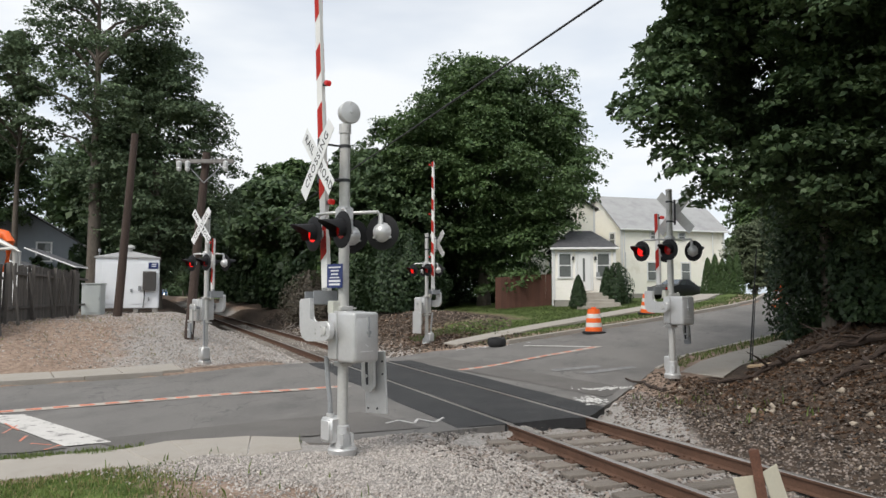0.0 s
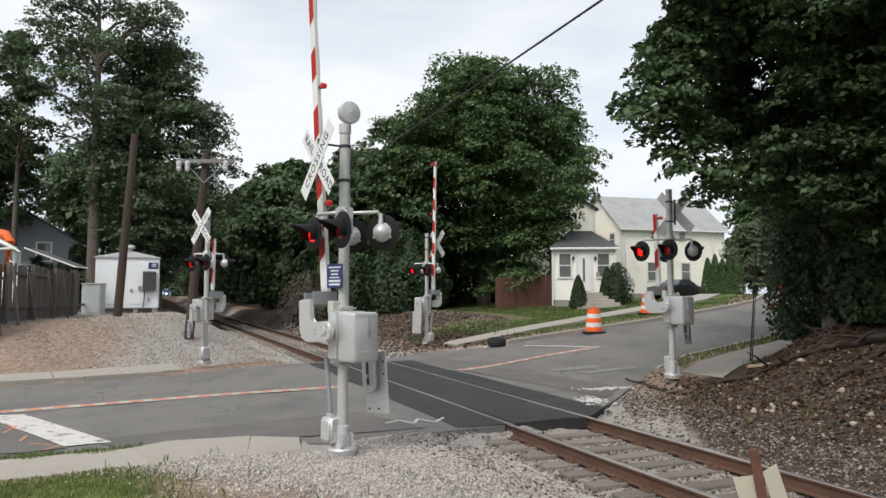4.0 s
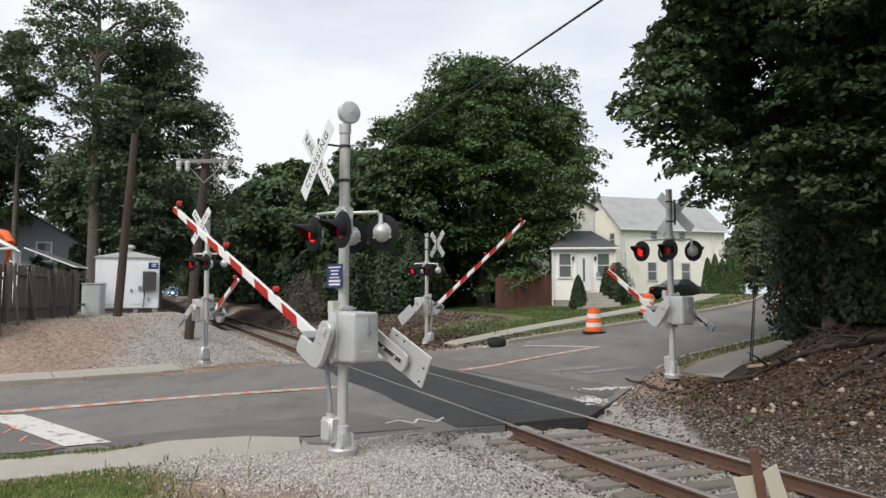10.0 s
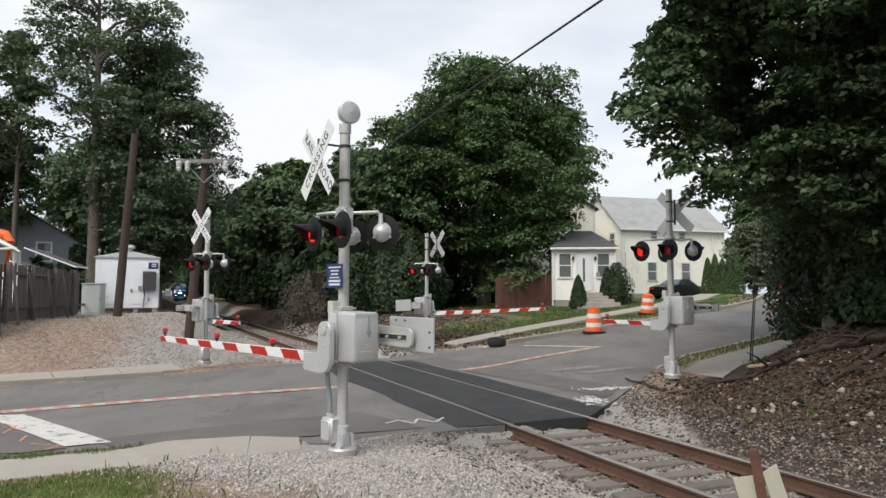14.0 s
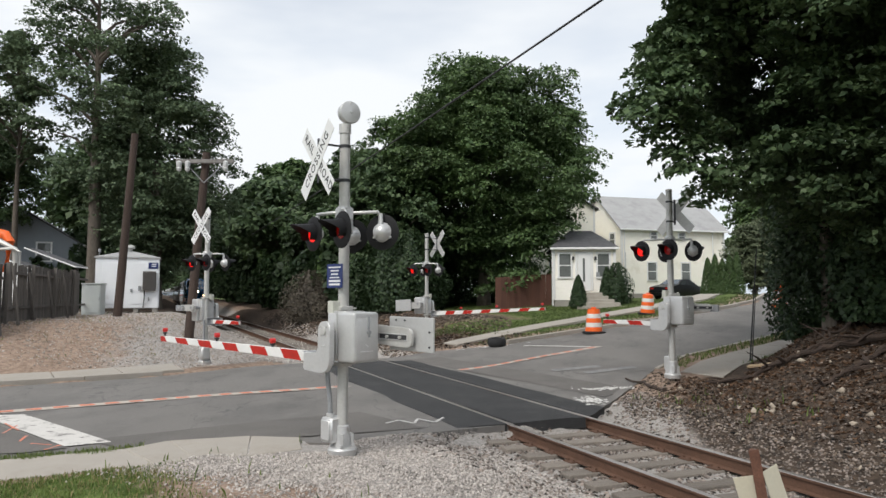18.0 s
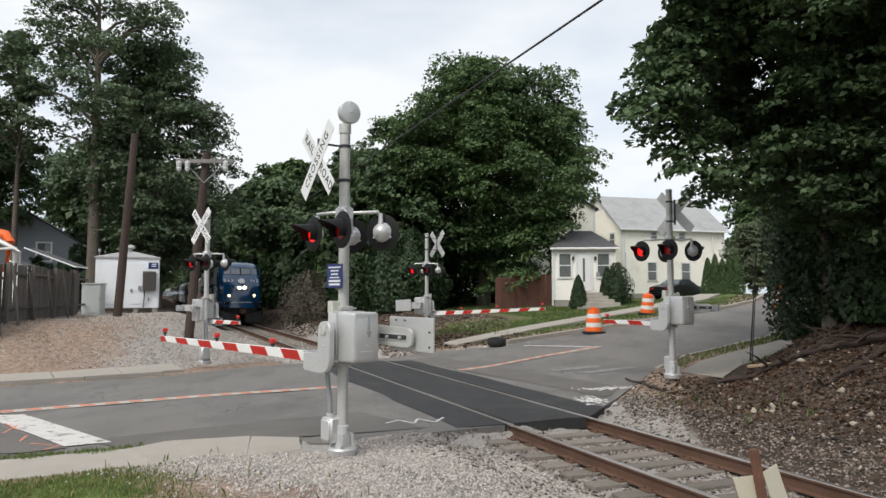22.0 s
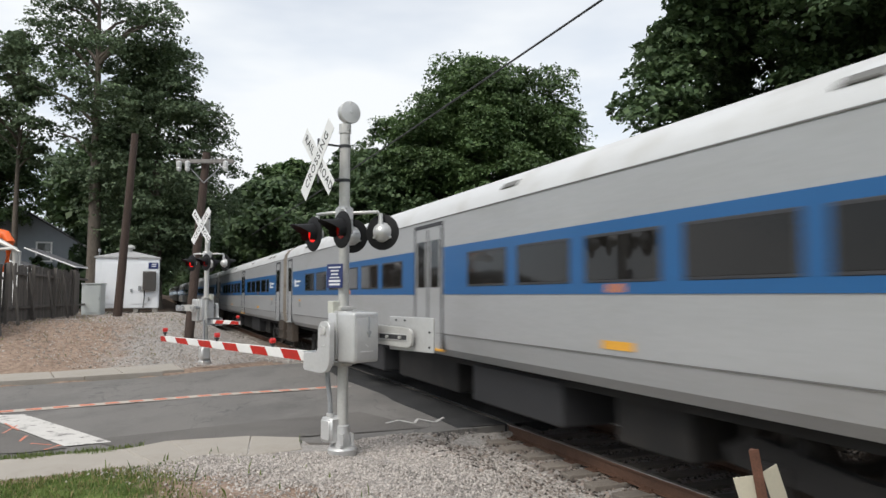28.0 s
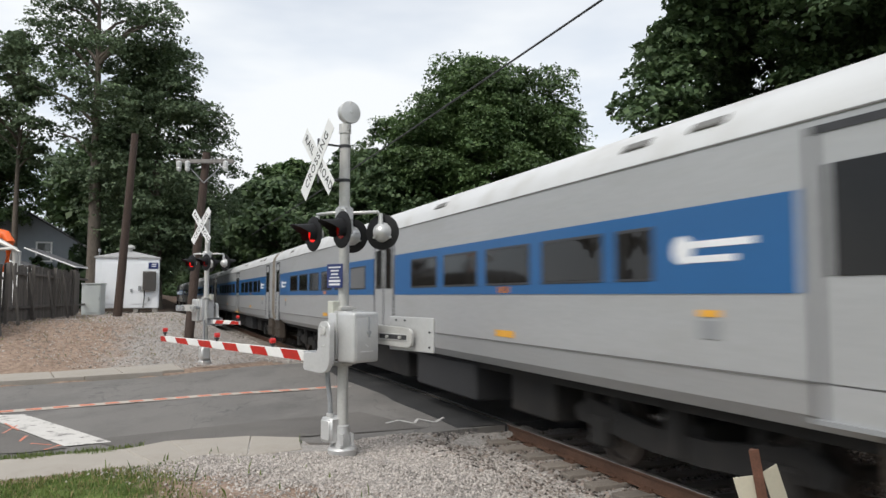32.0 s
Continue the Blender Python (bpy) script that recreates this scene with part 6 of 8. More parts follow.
def lap_wall(bm, p0, p1, z0, z1, board=0.14, out=0.018, top=None):
    """Lapped boards from p0 to p1 on the plan; top(u) may give a sloping upper edge."""
    p0, p1 = Vector((*p0, 0)), Vector((*p1, 0))
    d = (p1 - p0).normalized()
    n = Vector((d.y, -d.x, 0))
    z = z0
    while z < z1 - 1e-4:
        zt = min(z + board, z1)
        a, b, a1, b1 = p0, p1, p0, p1
        if top is not None:
            (lo, hi), (lo1, hi1) = top(z), top(zt)
            a, b, a1, b1 = p0.lerp(p1, lo), p0.lerp(p1, hi), p0.lerp(p1, min(lo1, 0.4999)), p0.lerp(p1, max(hi1, 0.5001))
        v = [bm.verts.new(q + n * o + Vector((0, 0, h))) for q, o, h in ((a, out, z), (b, out, z), (b1, 0, zt), (a1, 0, zt))]
        bm.faces.new(v)
        w = [bm.verts.new(q + n * o + Vector((0, 0, z))) for q, o in ((a, 0), (b, 0), (b, out), (a, out))]
        bm.faces.new(w)
        z = zt


def window(parent, m, w, h, name="window"):
    """A sash window, centred on m, facing local -y."""
    bm = bmesh.new()
    for c, s in (((0, 0, h / 2 + 0.05), (w + 0.22, 0.06, 0.10)), ((0, 0, -h / 2 - 0.05), (w + 0.26, 0.09, 0.08)), ((-w / 2 - 0.05, 0, 0), (0.10, 0.06, h)), ((w / 2 + 0.05, 0, 0), (0.10, 0.06, h)), ((0, 0, 0), (w, 0.05, 0.05))):
        box(bm, c, s, 0.006)
    ob = part(name, bm, M["trim_white"], parent, "white framed sash window")
    ob.matrix_basis = m
    for s in (-1, 1):
        bm = bmesh.new()
        box(bm, (0, 0.012 * s, s * h / 4), (w, 0.01, h / 2 - 0.04))
        part("pane", bm, M["house_glass"], ob)
    return ob


def gable_house(name, m, wx, wy, zb, ze, ridge, siding, roof, label, base=0.5, along="x", over=0.3, hip=0.0):
    """A lapped house on a block base. Its front faces local -y; the ridge runs along x or y."""
    h = thing(name, m, label, "house")
    bm = bmesh.new()
    box(bm, (0, 0, (zb + base) / 2 - 0.5), (wx - 0.04, wy - 0.04, base - zb + 1.0))
    part("foundation", bm, M["foundation"], h)
    bm = bmesh.new()
    x, y = wx / 2, wy / 2
    rz = ridge - ze
    tri = lambda zz: (0.0, 1.0) if zz < ze else (0.5 * (zz - ze) / rz, 1 - 0.5 * (zz - ze) / rz)
    lap_wall(bm, (-x, -y), (x, -y), base, ze if along == "x" else ridge, top=None if along == "x" else tri)
    lap_wall(bm, (x, -y), (x, y), base, ridge if along == "x" and not hip else ze, top=tri if along == "x" and not hip else None)
    lap_wall(bm, (x, y), (-x, y), base, ze if along == "x" else ridge, top=None if along == "x" else tri)
    lap_wall(bm, (-x, y), (-x, -y), base, ridge if along == "x" and not hip else ze, top=tri if along == "x" and not hip else None)
    bmesh.ops.remove_doubles(bm, verts=bm.verts[:], dist=0.003)
    part("wall", bm, siding, h)
    for cx in (-x, x):
        for cy in (-y, y):
            bm = bmesh.new()
            box(bm, (cx, cy, (base + ze) / 2), (0.14, 0.14, ze - base))
            part("corner_board", bm, M["trim_white"], h)
    half = y if along == "x" else x
    ln = x if along == "x" else y
    for sgn in (-1, 1):
        bm = bmesh.new()
        drop = over * rz / half
        a = [(-ln - over, sgn * (half + over), ze - drop), (ln + over, sgn * (half + over), ze - drop), (ln + over, 0, ridge), (-ln - over, 0, ridge)]
        if hip:
            a[2], a[3] = (ln + over - hip, 0, ridge), (-ln - over + hip, 0, ridge)
        if along == "y":
            a = [(q[1], q[0], q[2]) for q in a]
        lo = [bm.verts.new(q) for q in a]
        up = [bm.verts.new((q[0], q[1], q[2] + 0.10)) for q in a]
        bm.faces.new(lo)
        bm.faces.new(list(reversed(up)))
        for k in range(4):
            bm.faces.new((lo[k], lo[(k + 1) % 4], up[(k + 1) % 4], up[k]))
        part("roof", bm, roof, h)
        bm = bmesh.new()
        e = (0, sgn * (half + over + 0.05), ze - drop + 0.02)
        sz = (2 * (ln + over), 0.10, 0.12)
        if along == "y":
            e, sz = (e[1], e[0], e[2]), (sz[1], sz[0], sz[2])
        box(bm, e, sz, 0.02)
        part("gutter", bm, M["trim_white"], h)
    if hip:
        for sgn in (-1, 1):
            bm = bmesh.new()
            d = over * rz / half
            a = [(sgn * (ln + over), -half - over, ze - d), (sgn * (ln + over), half + over, ze - d), (sgn * (ln + over - hip), 0, ridge)]
            lo = [bm.verts.new(q) for q in a]
            up = [bm.verts.new((q[0], q[1], q[2] + 0.10)) for q in a]
            bm.faces.new(lo)
            bm.faces.new(list(reversed(up)))
            for k in range(3):
                bm.faces.new((lo[k], lo[(k + 1) % 3], up[(k + 1) % 3], up[k]))
            part("roof", bm, roof, h)
    return h


# small cream house with its porch front
H1 = (8.05, 39.6)
h1z = 1.33
small = gable_house("house", pose(H1[0] + 0.10, H1[1] + 2.2, h1z, 0, 0, -6), 3.36, 4.4, 0, 3.38, 4.40, M["siding"], M["shingle"], "small cream house with grey shingle roof and white door", base=0.42, along="x", over=0.22, hip=1.25)
for xw in (-1.06, 1.06):
    window(small, pose(xw, -2.24, 2.36), 0.62, 1.30)
bm = bmesh.new()
box(bm, (0, -2.235, 1.97), (0.74, 0.06, 2.06), 0.01)
dr = part("door", bm, M["trim_white"], small, "white front door with a narrow light")
bm = bmesh.new()
box(bm, (-0.02, -2.268, 2.1), (0.12, 0.012, 1.3))
part("pane", bm, M["house_glass"], dr)
bm = bmesh.new()
box(bm, (0, -2.23, 3.06), (0.98, 0.05, 0.10), 0.006)
for xx in (-0.44, 0.44):
    box(bm, (xx, -2.23, 1.98), (0.10, 0.05, 2.06), 0.006)
part("door_casing", bm, M["trim_white"], small)
for xx in (-0.62, 0.62):
    bm = bmesh.new()
    box(bm, (xx, -2.27, 2.75), (0.13, 0.12, 0.22), 0.02)
    part("wall_lantern", bm, M["dark_metal"], small)
bm = bmesh.new()
box(bm, (0.75, -2.26, 1.85), (0.2, 0.05, 0.25), 0.01)
part("letter_box", bm, M["grey_metal"], small)
for k in range(5):
    bm = bmesh.new()
    x1 = 0.85 + 0.30 * k
    box(bm, ((x1 - 0.55) / 2, -2.85 - 0.06 * k, 0.86 - 0.18 * k - 0.27), (x1 + 0.55, 1.20 + 0.12 * k, 0.50), 0.02)
    part("door_step", bm, M["concrete"], small, "worn concrete step")
bm = bmesh.new()
rod(bm, (-1.76, -2.28, 0.1), (-1.76, -2.28, 3.3), 0.045, seg=8)
part("downpipe", bm, M["trim_white"], small)
gable_house("house", pose(8.9, 57.0, h1z, 0, 0, 0), 5.2, 7.0, 0, 7.35, 8.9, M["siding_big"], M["shingle"], "taller cream house joined behind the small porch house", along="y")

# big pale house, turned so that its end wall shows
h2z = 1.75
big = gable_house("house", pose(17.45, 59.75, h2z, 0, 0, 16.9), 9.45, 7.0, 0, 5.62, 8.40, M["siding_big"], M["pale_roof"], "large two-storey pale yellow house with grey roof", base=0.4, along="x")
for xw in (-2.05, 1.05):
    window(big, pose(xw, -3.54, 2.15), 0.72, 1.36)
for xw in (-1.85, 0.75):
    window(big, pose(xw, -3.54, 5.0), 0.50, 0.55)
window(big, pose(-4.77, -2.2, 4.7, 0, 0, -90), 0.7, 1.0)
bm = bmesh.new()
for xx in (-4.55, 3.6):
    rod(bm, (xx, -3.62, 0.2), (xx, -3.62, 5.5), 0.05, seg=8)
part("downpipe", bm, M["trim_white"], big)
bm = bmesh.new()
rod(bm, (-4.5, -3.60, 1.2), (-4.5, -3.60, 3.6), 0.07, seg=8)
box(bm, (-4.5, -3.62, 1.4), (0.3, 0.16, 0.4), 0.02)
part("meter_box", bm, M["galv"], big)

# grey house far behind the fence
left_house = gable_house("house", pose(-28.2, 48.0, 1.2, 0, 0, 20), 7.0, 7.0, 0, 4.2, 6.4, M["siding_grey"], M["shingle"], "grey sided house behind the wooden fence", along="y")
window(left_house, pose(1.5, -3.54, 3.6), 0.75, 1.1)
shed = thing("shed", pose(-17.4, 31.6, gz(-17.4, 31.6), 0, 0, 8), "low shed with a white-edged sloping roof", "shed")
bm = bmesh.new()
box(bm, (-0.5, 0.6, 0.95), (2.2, 1.6, 1.9))
part("wall", bm, M["old_wood"], shed)
for k, (zz, yy) in enumerate(((2.50, 0.0), (2.05, -1.3))):
    bm = bmesh.new()
    m_ = Matrix.Translation((0.1 - 0.5 * k, yy, zz)) @ Matrix.Rotation(radians(21), 4, "Y")
    box(bm, (0, 0, 0), (2.3 - 0.9 * k, 1.5, 0.06), 0.01, m_)
    part("roof", bm, M["trim_white"], shed)
    bm = bmesh.new()
    box(bm, (0, 0, 0.04), (2.2 - 0.9 * k, 1.44, 0.02), 0, m_)
    part("roof_felt", bm, M["shingle"], shed)

# orange machine half hidden behind the fence
mach = thing("machine", pose(-15.5, 25.6, gz(-15.5, 25.6), 0, 0, 0), "orange machine with a white cover parked behind the fence", "machine")
bm = bmesh.new()
box(bm, (-0.3, 0, 0.9), (2.0, 1.4, 1.5), 0.15, None, 2)
part("body", bm, M["trim_white"], mach, "white cover", True)
bm = bmesh.new()
tube(bm, [(-1.6, -0.4, 3.16), (-0.7, -0.4, 3.12), (-0.15, -0.4, 2.98), (0.0, -0.4, 2.75), (-0.1, -0.4, 1.6)], 0.17, 10)
part("boom", bm, M["drum_orange"], mach, "orange bent boom", True)
bm = bmesh.new()
tube(bm, [(-1.2, -0.6, 2.55), (-0.2, -0.7, 2.75), (0.35, -0.65, 2.45), (0.4, -0.6, 1.5)], 0.10, 8)
tube(bm, [(-1.0, -0.8, 2.40), (0.4, -0.8, 2.47), (0.62, -0.8, 2.35), (0.66, -0.8, 1.2), (0.3, -0.3, 1.2)], 0.05, 8)
part("grey_arm", bm, M["galv"], mach, "", True)
bm = bmesh.new()
rod(bm, (0.3, -0.3, 1.4), (0.3, -0.3, 2.3), 0.05, seg=10)
part("post", bm, M["grey_metal"], mach, "", True)

# ---- shelter, cabinet, poles, fence ----
SX, SY = -15.25, 33.6
sz = gz(SX, SY) + 0.12
shelter = thing("equipment_shelter", pose(SX - 0.22, SY + 1.2, sz, 0, 0, 21) @ Matrix.Diagonal((0.87, 1, 1, 1)), "white steel railway equipment shelter on block footings", "equipment shelter")
bm = bmesh.new()
box(bm, (0, 0, 1.32), (3.2, 2.4, 2.4), 0.02)
body = part("body", bm, M["white_wall"], shelter)
bm = bmesh.new()
pts = [(-1.66, -1.26, 2.5), (1.66, -1.26, 2.5), (1.66, 1.26, 2.5), (-1.66, 1.26, 2.5)]
lo = [bm.verts.new(p) for p in pts]
up = [bm.verts.new((p[0], p[1], 2.56)) for p in pts]
ap = [bm.verts.new((-0.1, 0, 2.92)), bm.verts.new((0.1, 0, 2.92))]
bm.faces.new(lo)
for k in range(4):
    bm.faces.new((lo[k], lo[(k + 1) % 4], up[(k + 1) % 4], up[k]))
bm.faces.new((up[0], up[1], ap[1], ap[0]))
bm.faces.new((up[2], up[3], ap[0], ap[1]))
bm.faces.new((up[1], up[2], ap[1]))
bm.faces.new((up[3], up[0], ap[0]))
part("roof", bm, M["pale_roof"], shelter)
bm = bmesh.new()
lathe(bm, [(0.16, 2.86), (0.16, 3.02), (0.30, 3.03), (0.30, 3.10), (0.18, 3.20), (0.02, 3.22)], 16)
part("roof_vent", bm, M["galv"], shelter, "", True)
for xx, w, zc, hh in ((-0.82, 0.86, 1.30, 1.95), (0.66, 0.80, 1.30, 1.95)):
    bm = bmesh.new()
    box(bm, (xx, -1.215, zc), (w, 0.03, hh), 0.008)
    part("door", bm, M["white_wall"], shelter)
bm = bmesh.new()
box(bm, (1.12, -1.30, 1.42), (0.68, 0.26, 0.92), 0.02)
ac = part("air_conditioner", bm, M["brown_metal"], shelter, "dark brown-grey wall air conditioner")
for k in range(8):
    bm = bmesh.new()
    box(bm, (1.12, -1.44, 1.08 + 0.10 * k), (0.60, 0.02, 0.045))
    part("louvre", bm, M["brown_metal"], ac)
bm = bmesh.new()
tube(bm, [(0.86, -1.26, 0.98), (0.88, -1.3, 0.6), (0.82, -1.27, 0.15)], 0.03, 6)
part("hose", bm, M["black"], shelter)
bm = bmesh.new()
box(bm, (1.30, -1.222, 2.16), (0.50, 0.012, 0.30))
sg = part("blue_sign", bm, M["sign_blue"], shelter, "small blue sign")
for k in range(2):
    bm = bmesh.new()
    box(bm, (1.34, -1.230, 2.23 - 0.1 * k), (0.24, 0.006, 0.05))
    part("text_bar", bm, M["sign_white"], sg)
for xx, zc, w, hh in ((0.22, 0.96, 0.12, 0.16), (0.64, 1.06, 0.16, 0.24), (1.1, 0.55, 0.08, 0.18)):
    bm = bmesh.new()
    box(bm, (xx, -1.25, zc), (w, 0.05, hh), 0.01)
    part("lock_box", bm, M["grey_metal"], shelter)
bm = bmesh.new()
rod(bm, (-1.45, -0.9, 2.5), (-1.45, -0.9, 2.78), 0.025, seg=6)
lathe(bm, [(0.07, 2.78), (0.08, 2.9), (0.03, 2.95)], 10, Matrix.Translation((-1.45, -0.9, 0)))
part("beacon", bm, M["grey_metal"], shelter)
for xx in (-1.4, 0.45, 1.42):
    for yy in (-1.0, 1.0):
        bm = bmesh.new()
        box(bm, (xx, yy, -0.02), (0.26, 0.3, 0.30), 0.01)
        part("footing", bm, M["foundation"], shelter)

cx_, cy_ = -15.35, 31.1
cab = thing("signal_cabinet", pose(cx_, cy_, gz(cx_, cy_), 0, 0, 8), "pale grey-green metal signal cabinet beside the shelter", "cabinet")
bm = bmesh.new()
box(bm, (0, 0, 0.66), (0.80, 0.6, 1.34), 0.02)
part("body", bm, M["cabinet"], cab)
bm = bmesh.new()
box(bm, (0, -0.31, 0.68), (0.70, 0.02, 1.18), 0.008)
d_ = part("door", bm, M["cabinet"], cab)
bm = bmesh.new()
box(bm, (0.34, -0.33, 0.7), (0.03, 0.03, 0.16), 0.005)
part("handle", bm, M["grey_metal"], d_)
bm = bmesh.new()
box(bm, (0, 0, 1.35), (0.86, 0.68, 0.05), 0.01)
part("lid", bm, M["cabinet"], cab)


def wood_pole(base, top, r0, r1, label, arm=False):
    t = thing("utility_pole", pose(*base), label, "utility pole", "wooden poles by the track")
    v = Vector(top) - Vector(base)
    bm = bmesh.new()
    tube(bm, [(0, 0, -0.3), v * 0.5, v], [r0, (r0 + r1) / 2, r1], 14)
    part("pole", bm, M["pole_wood"], t, "", True)
    if arm:
        c = v * 0.945
        bm = bmesh.new()
        box(bm, (c.x + 0.05, c.y - 0.2, c.z), (1.9, 0.12, 0.13), 0.01, None)
        ca = part("crossarm", bm, M["grey_timber"], t, "weathered grey wooden crossarm")
        for dx in (-0.78, -0.5, 0.75):
            bm = bmesh.new()
            lathe(bm, [(0.03, 0.06), (0.085, 0.02), (0.09, -0.10), (0.07, -0.16), (0.09, -0.20), (0.06, -0.28), (0.02, -0.30)], 10, Matrix.Translation((c.x + dx, c.y - 0.27, c.z - 0.05)))
            part("insulator", bm, M["porcelain"], ca, "", True)
        bm = bmesh.new()
        for dx in (-0.6, 0.7):
            rod(bm, (c.x + dx, c.y - 0.2, c.z - 0.05), (c.x, c.y - 0.14, c.z - 0.7), 0.018, seg=6)
        part("brace", bm, M["grey_metal"], t)
    return t


p2 = (-8.33, 23.22)
wood_pole((p2[0], p2[1], gz(*p2)), (-7.85, 23.2, 6.75), 0.155, 0.125, "dark leaning wooden pole with a crossarm and insulators", True)
p1 = (-12.6, 27.4)
wood_pole((p1[0], p1[1], gz(*p1)), (-12.1, 27.4, 8.35), 0.17, 0.13, "tall dark leaning wooden pole without wires")

# overhead cable
cable = thing("overhead_cable", pose(0, 0, 0), "black overhead cable strung above the crossing", "cable")
bm = bmesh.new()
A_, B_ = Vector((-12.45, 45.7, 5.92)), Vector((3.15, 8.4, 6.45))
tube(bm, [A_.lerp(B_, k / 16) - Vector((0, 0, 0.08 * math.sin(math.pi * k / 16))) for k in range(17)], 0.019, 6)
part("wire", bm, M["cable"], cable, "", True)

# grey board fence
fence = thing("wooden_fence", pose(0, 0, 0), "weathered grey wooden board fence, leaning and patched", "fence")
fr = random.Random(3)
F0, F1 = Vector((-13.0, 19.4, 0)), Vector((-15.4, 29.8, 0))
fl = (F1 - F0).length
fdir = (F1 - F0) / fl
fang = math.degrees(math.atan2(fdir.y, fdir.x))
bm = bmesh.new()
box(bm, (0, 0, 0.95), (0.145, 0.022, 1.9), 0.003)
b0 = part("board", bm, M["old_wood"], fence)
nb = int(fl / 0.152)
for k in range(nb):
    p = F0 + fdir * (k * 0.152)
    m = pose(p.x, p.y, gz(p.x, p.y) - 0.05 + fr.uniform(-0.04, 0.03), fr.uniform(-1.5, 1.5), fr.uniform(-1.2, 1.2), fang)
    if k == 0:
        b0.matrix_basis = m
    else:
        again(b0, fence, m)
bm = bmesh.new()
box(bm, (0, 0, 0), (2.45, 0.06, 0.09), 0.005)
r0 = part("fence_rail", bm, M["old_wood"], fence)
bm = bmesh.new()
box(bm, (0, 0, 0.98), (0.10, 0.10, 2.0), 0.006)
po = part("fence_post", bm, M["old_wood"], fence)
first = True
side = Vector((fdir.y, -fdir.x, 0))
for k in range(int(fl / 2.4) + 1):
    p = F0 + fdir * (k * 2.4)
    z = gz(p.x, p.y)
    q = p + side * 0.11
    mpost = pose(q.x, q.y, z - 0.1, fr.uniform(-4, 4), fr.uniform(-5, 5), fang)
    if first:
        po.matrix_basis = mpost
    else:
        again(po, fence, mpost)
    for h in (0.45, 1.55):
        c = p + fdir * 1.2 + side * 0.05
        mr = pose(c.x, c.y, gz(c.x, c.y) + h, 0, fr.uniform(-1, 1), fang)
        if first:
            r0.matrix_basis = mr
            first = False
        else:
            again(r0, fence, mr)
for k, (u, ln) in enumerate(((0.8, 1.7), (2.2, 1.8), (3.7, 1.6), (5.6, 1.7), (7.4, 1.6))):
    p = F0 + fdir * u + side * 0.25
    z = gz(p.x, p.y)
    q = p + side * 0.30
    bm = bmesh.new()
    rod(bm, (q.x, q.y, z - 0.1), (p.x + 0.1, p.y, z + ln), 0.045, seg=6)
    part("prop", bm, M["old_wood"], fence)
# brown fence beside the small house
bf = thing("wooden_fence", pose(0, 0, 0), "red-brown board fence beside the small house", "fence")
bm = bmesh.new()
box(bm, (0, 0, 0.95), (0.17, 0.02, 1.9), 0.003)
b0 = part("board", bm, M["brown_wood"], bf)
for k in range(20):
    x, y = 3.1 + k * 0.165, 40.9 + k * 0.02
    m = pose(x, y, gz(x, y) - 0.05, 0, fr.uniform(-0.5, 0.5), 7)
    if k == 0:
        b0.matrix_basis = m
    else:
        again(b0, bf, m)


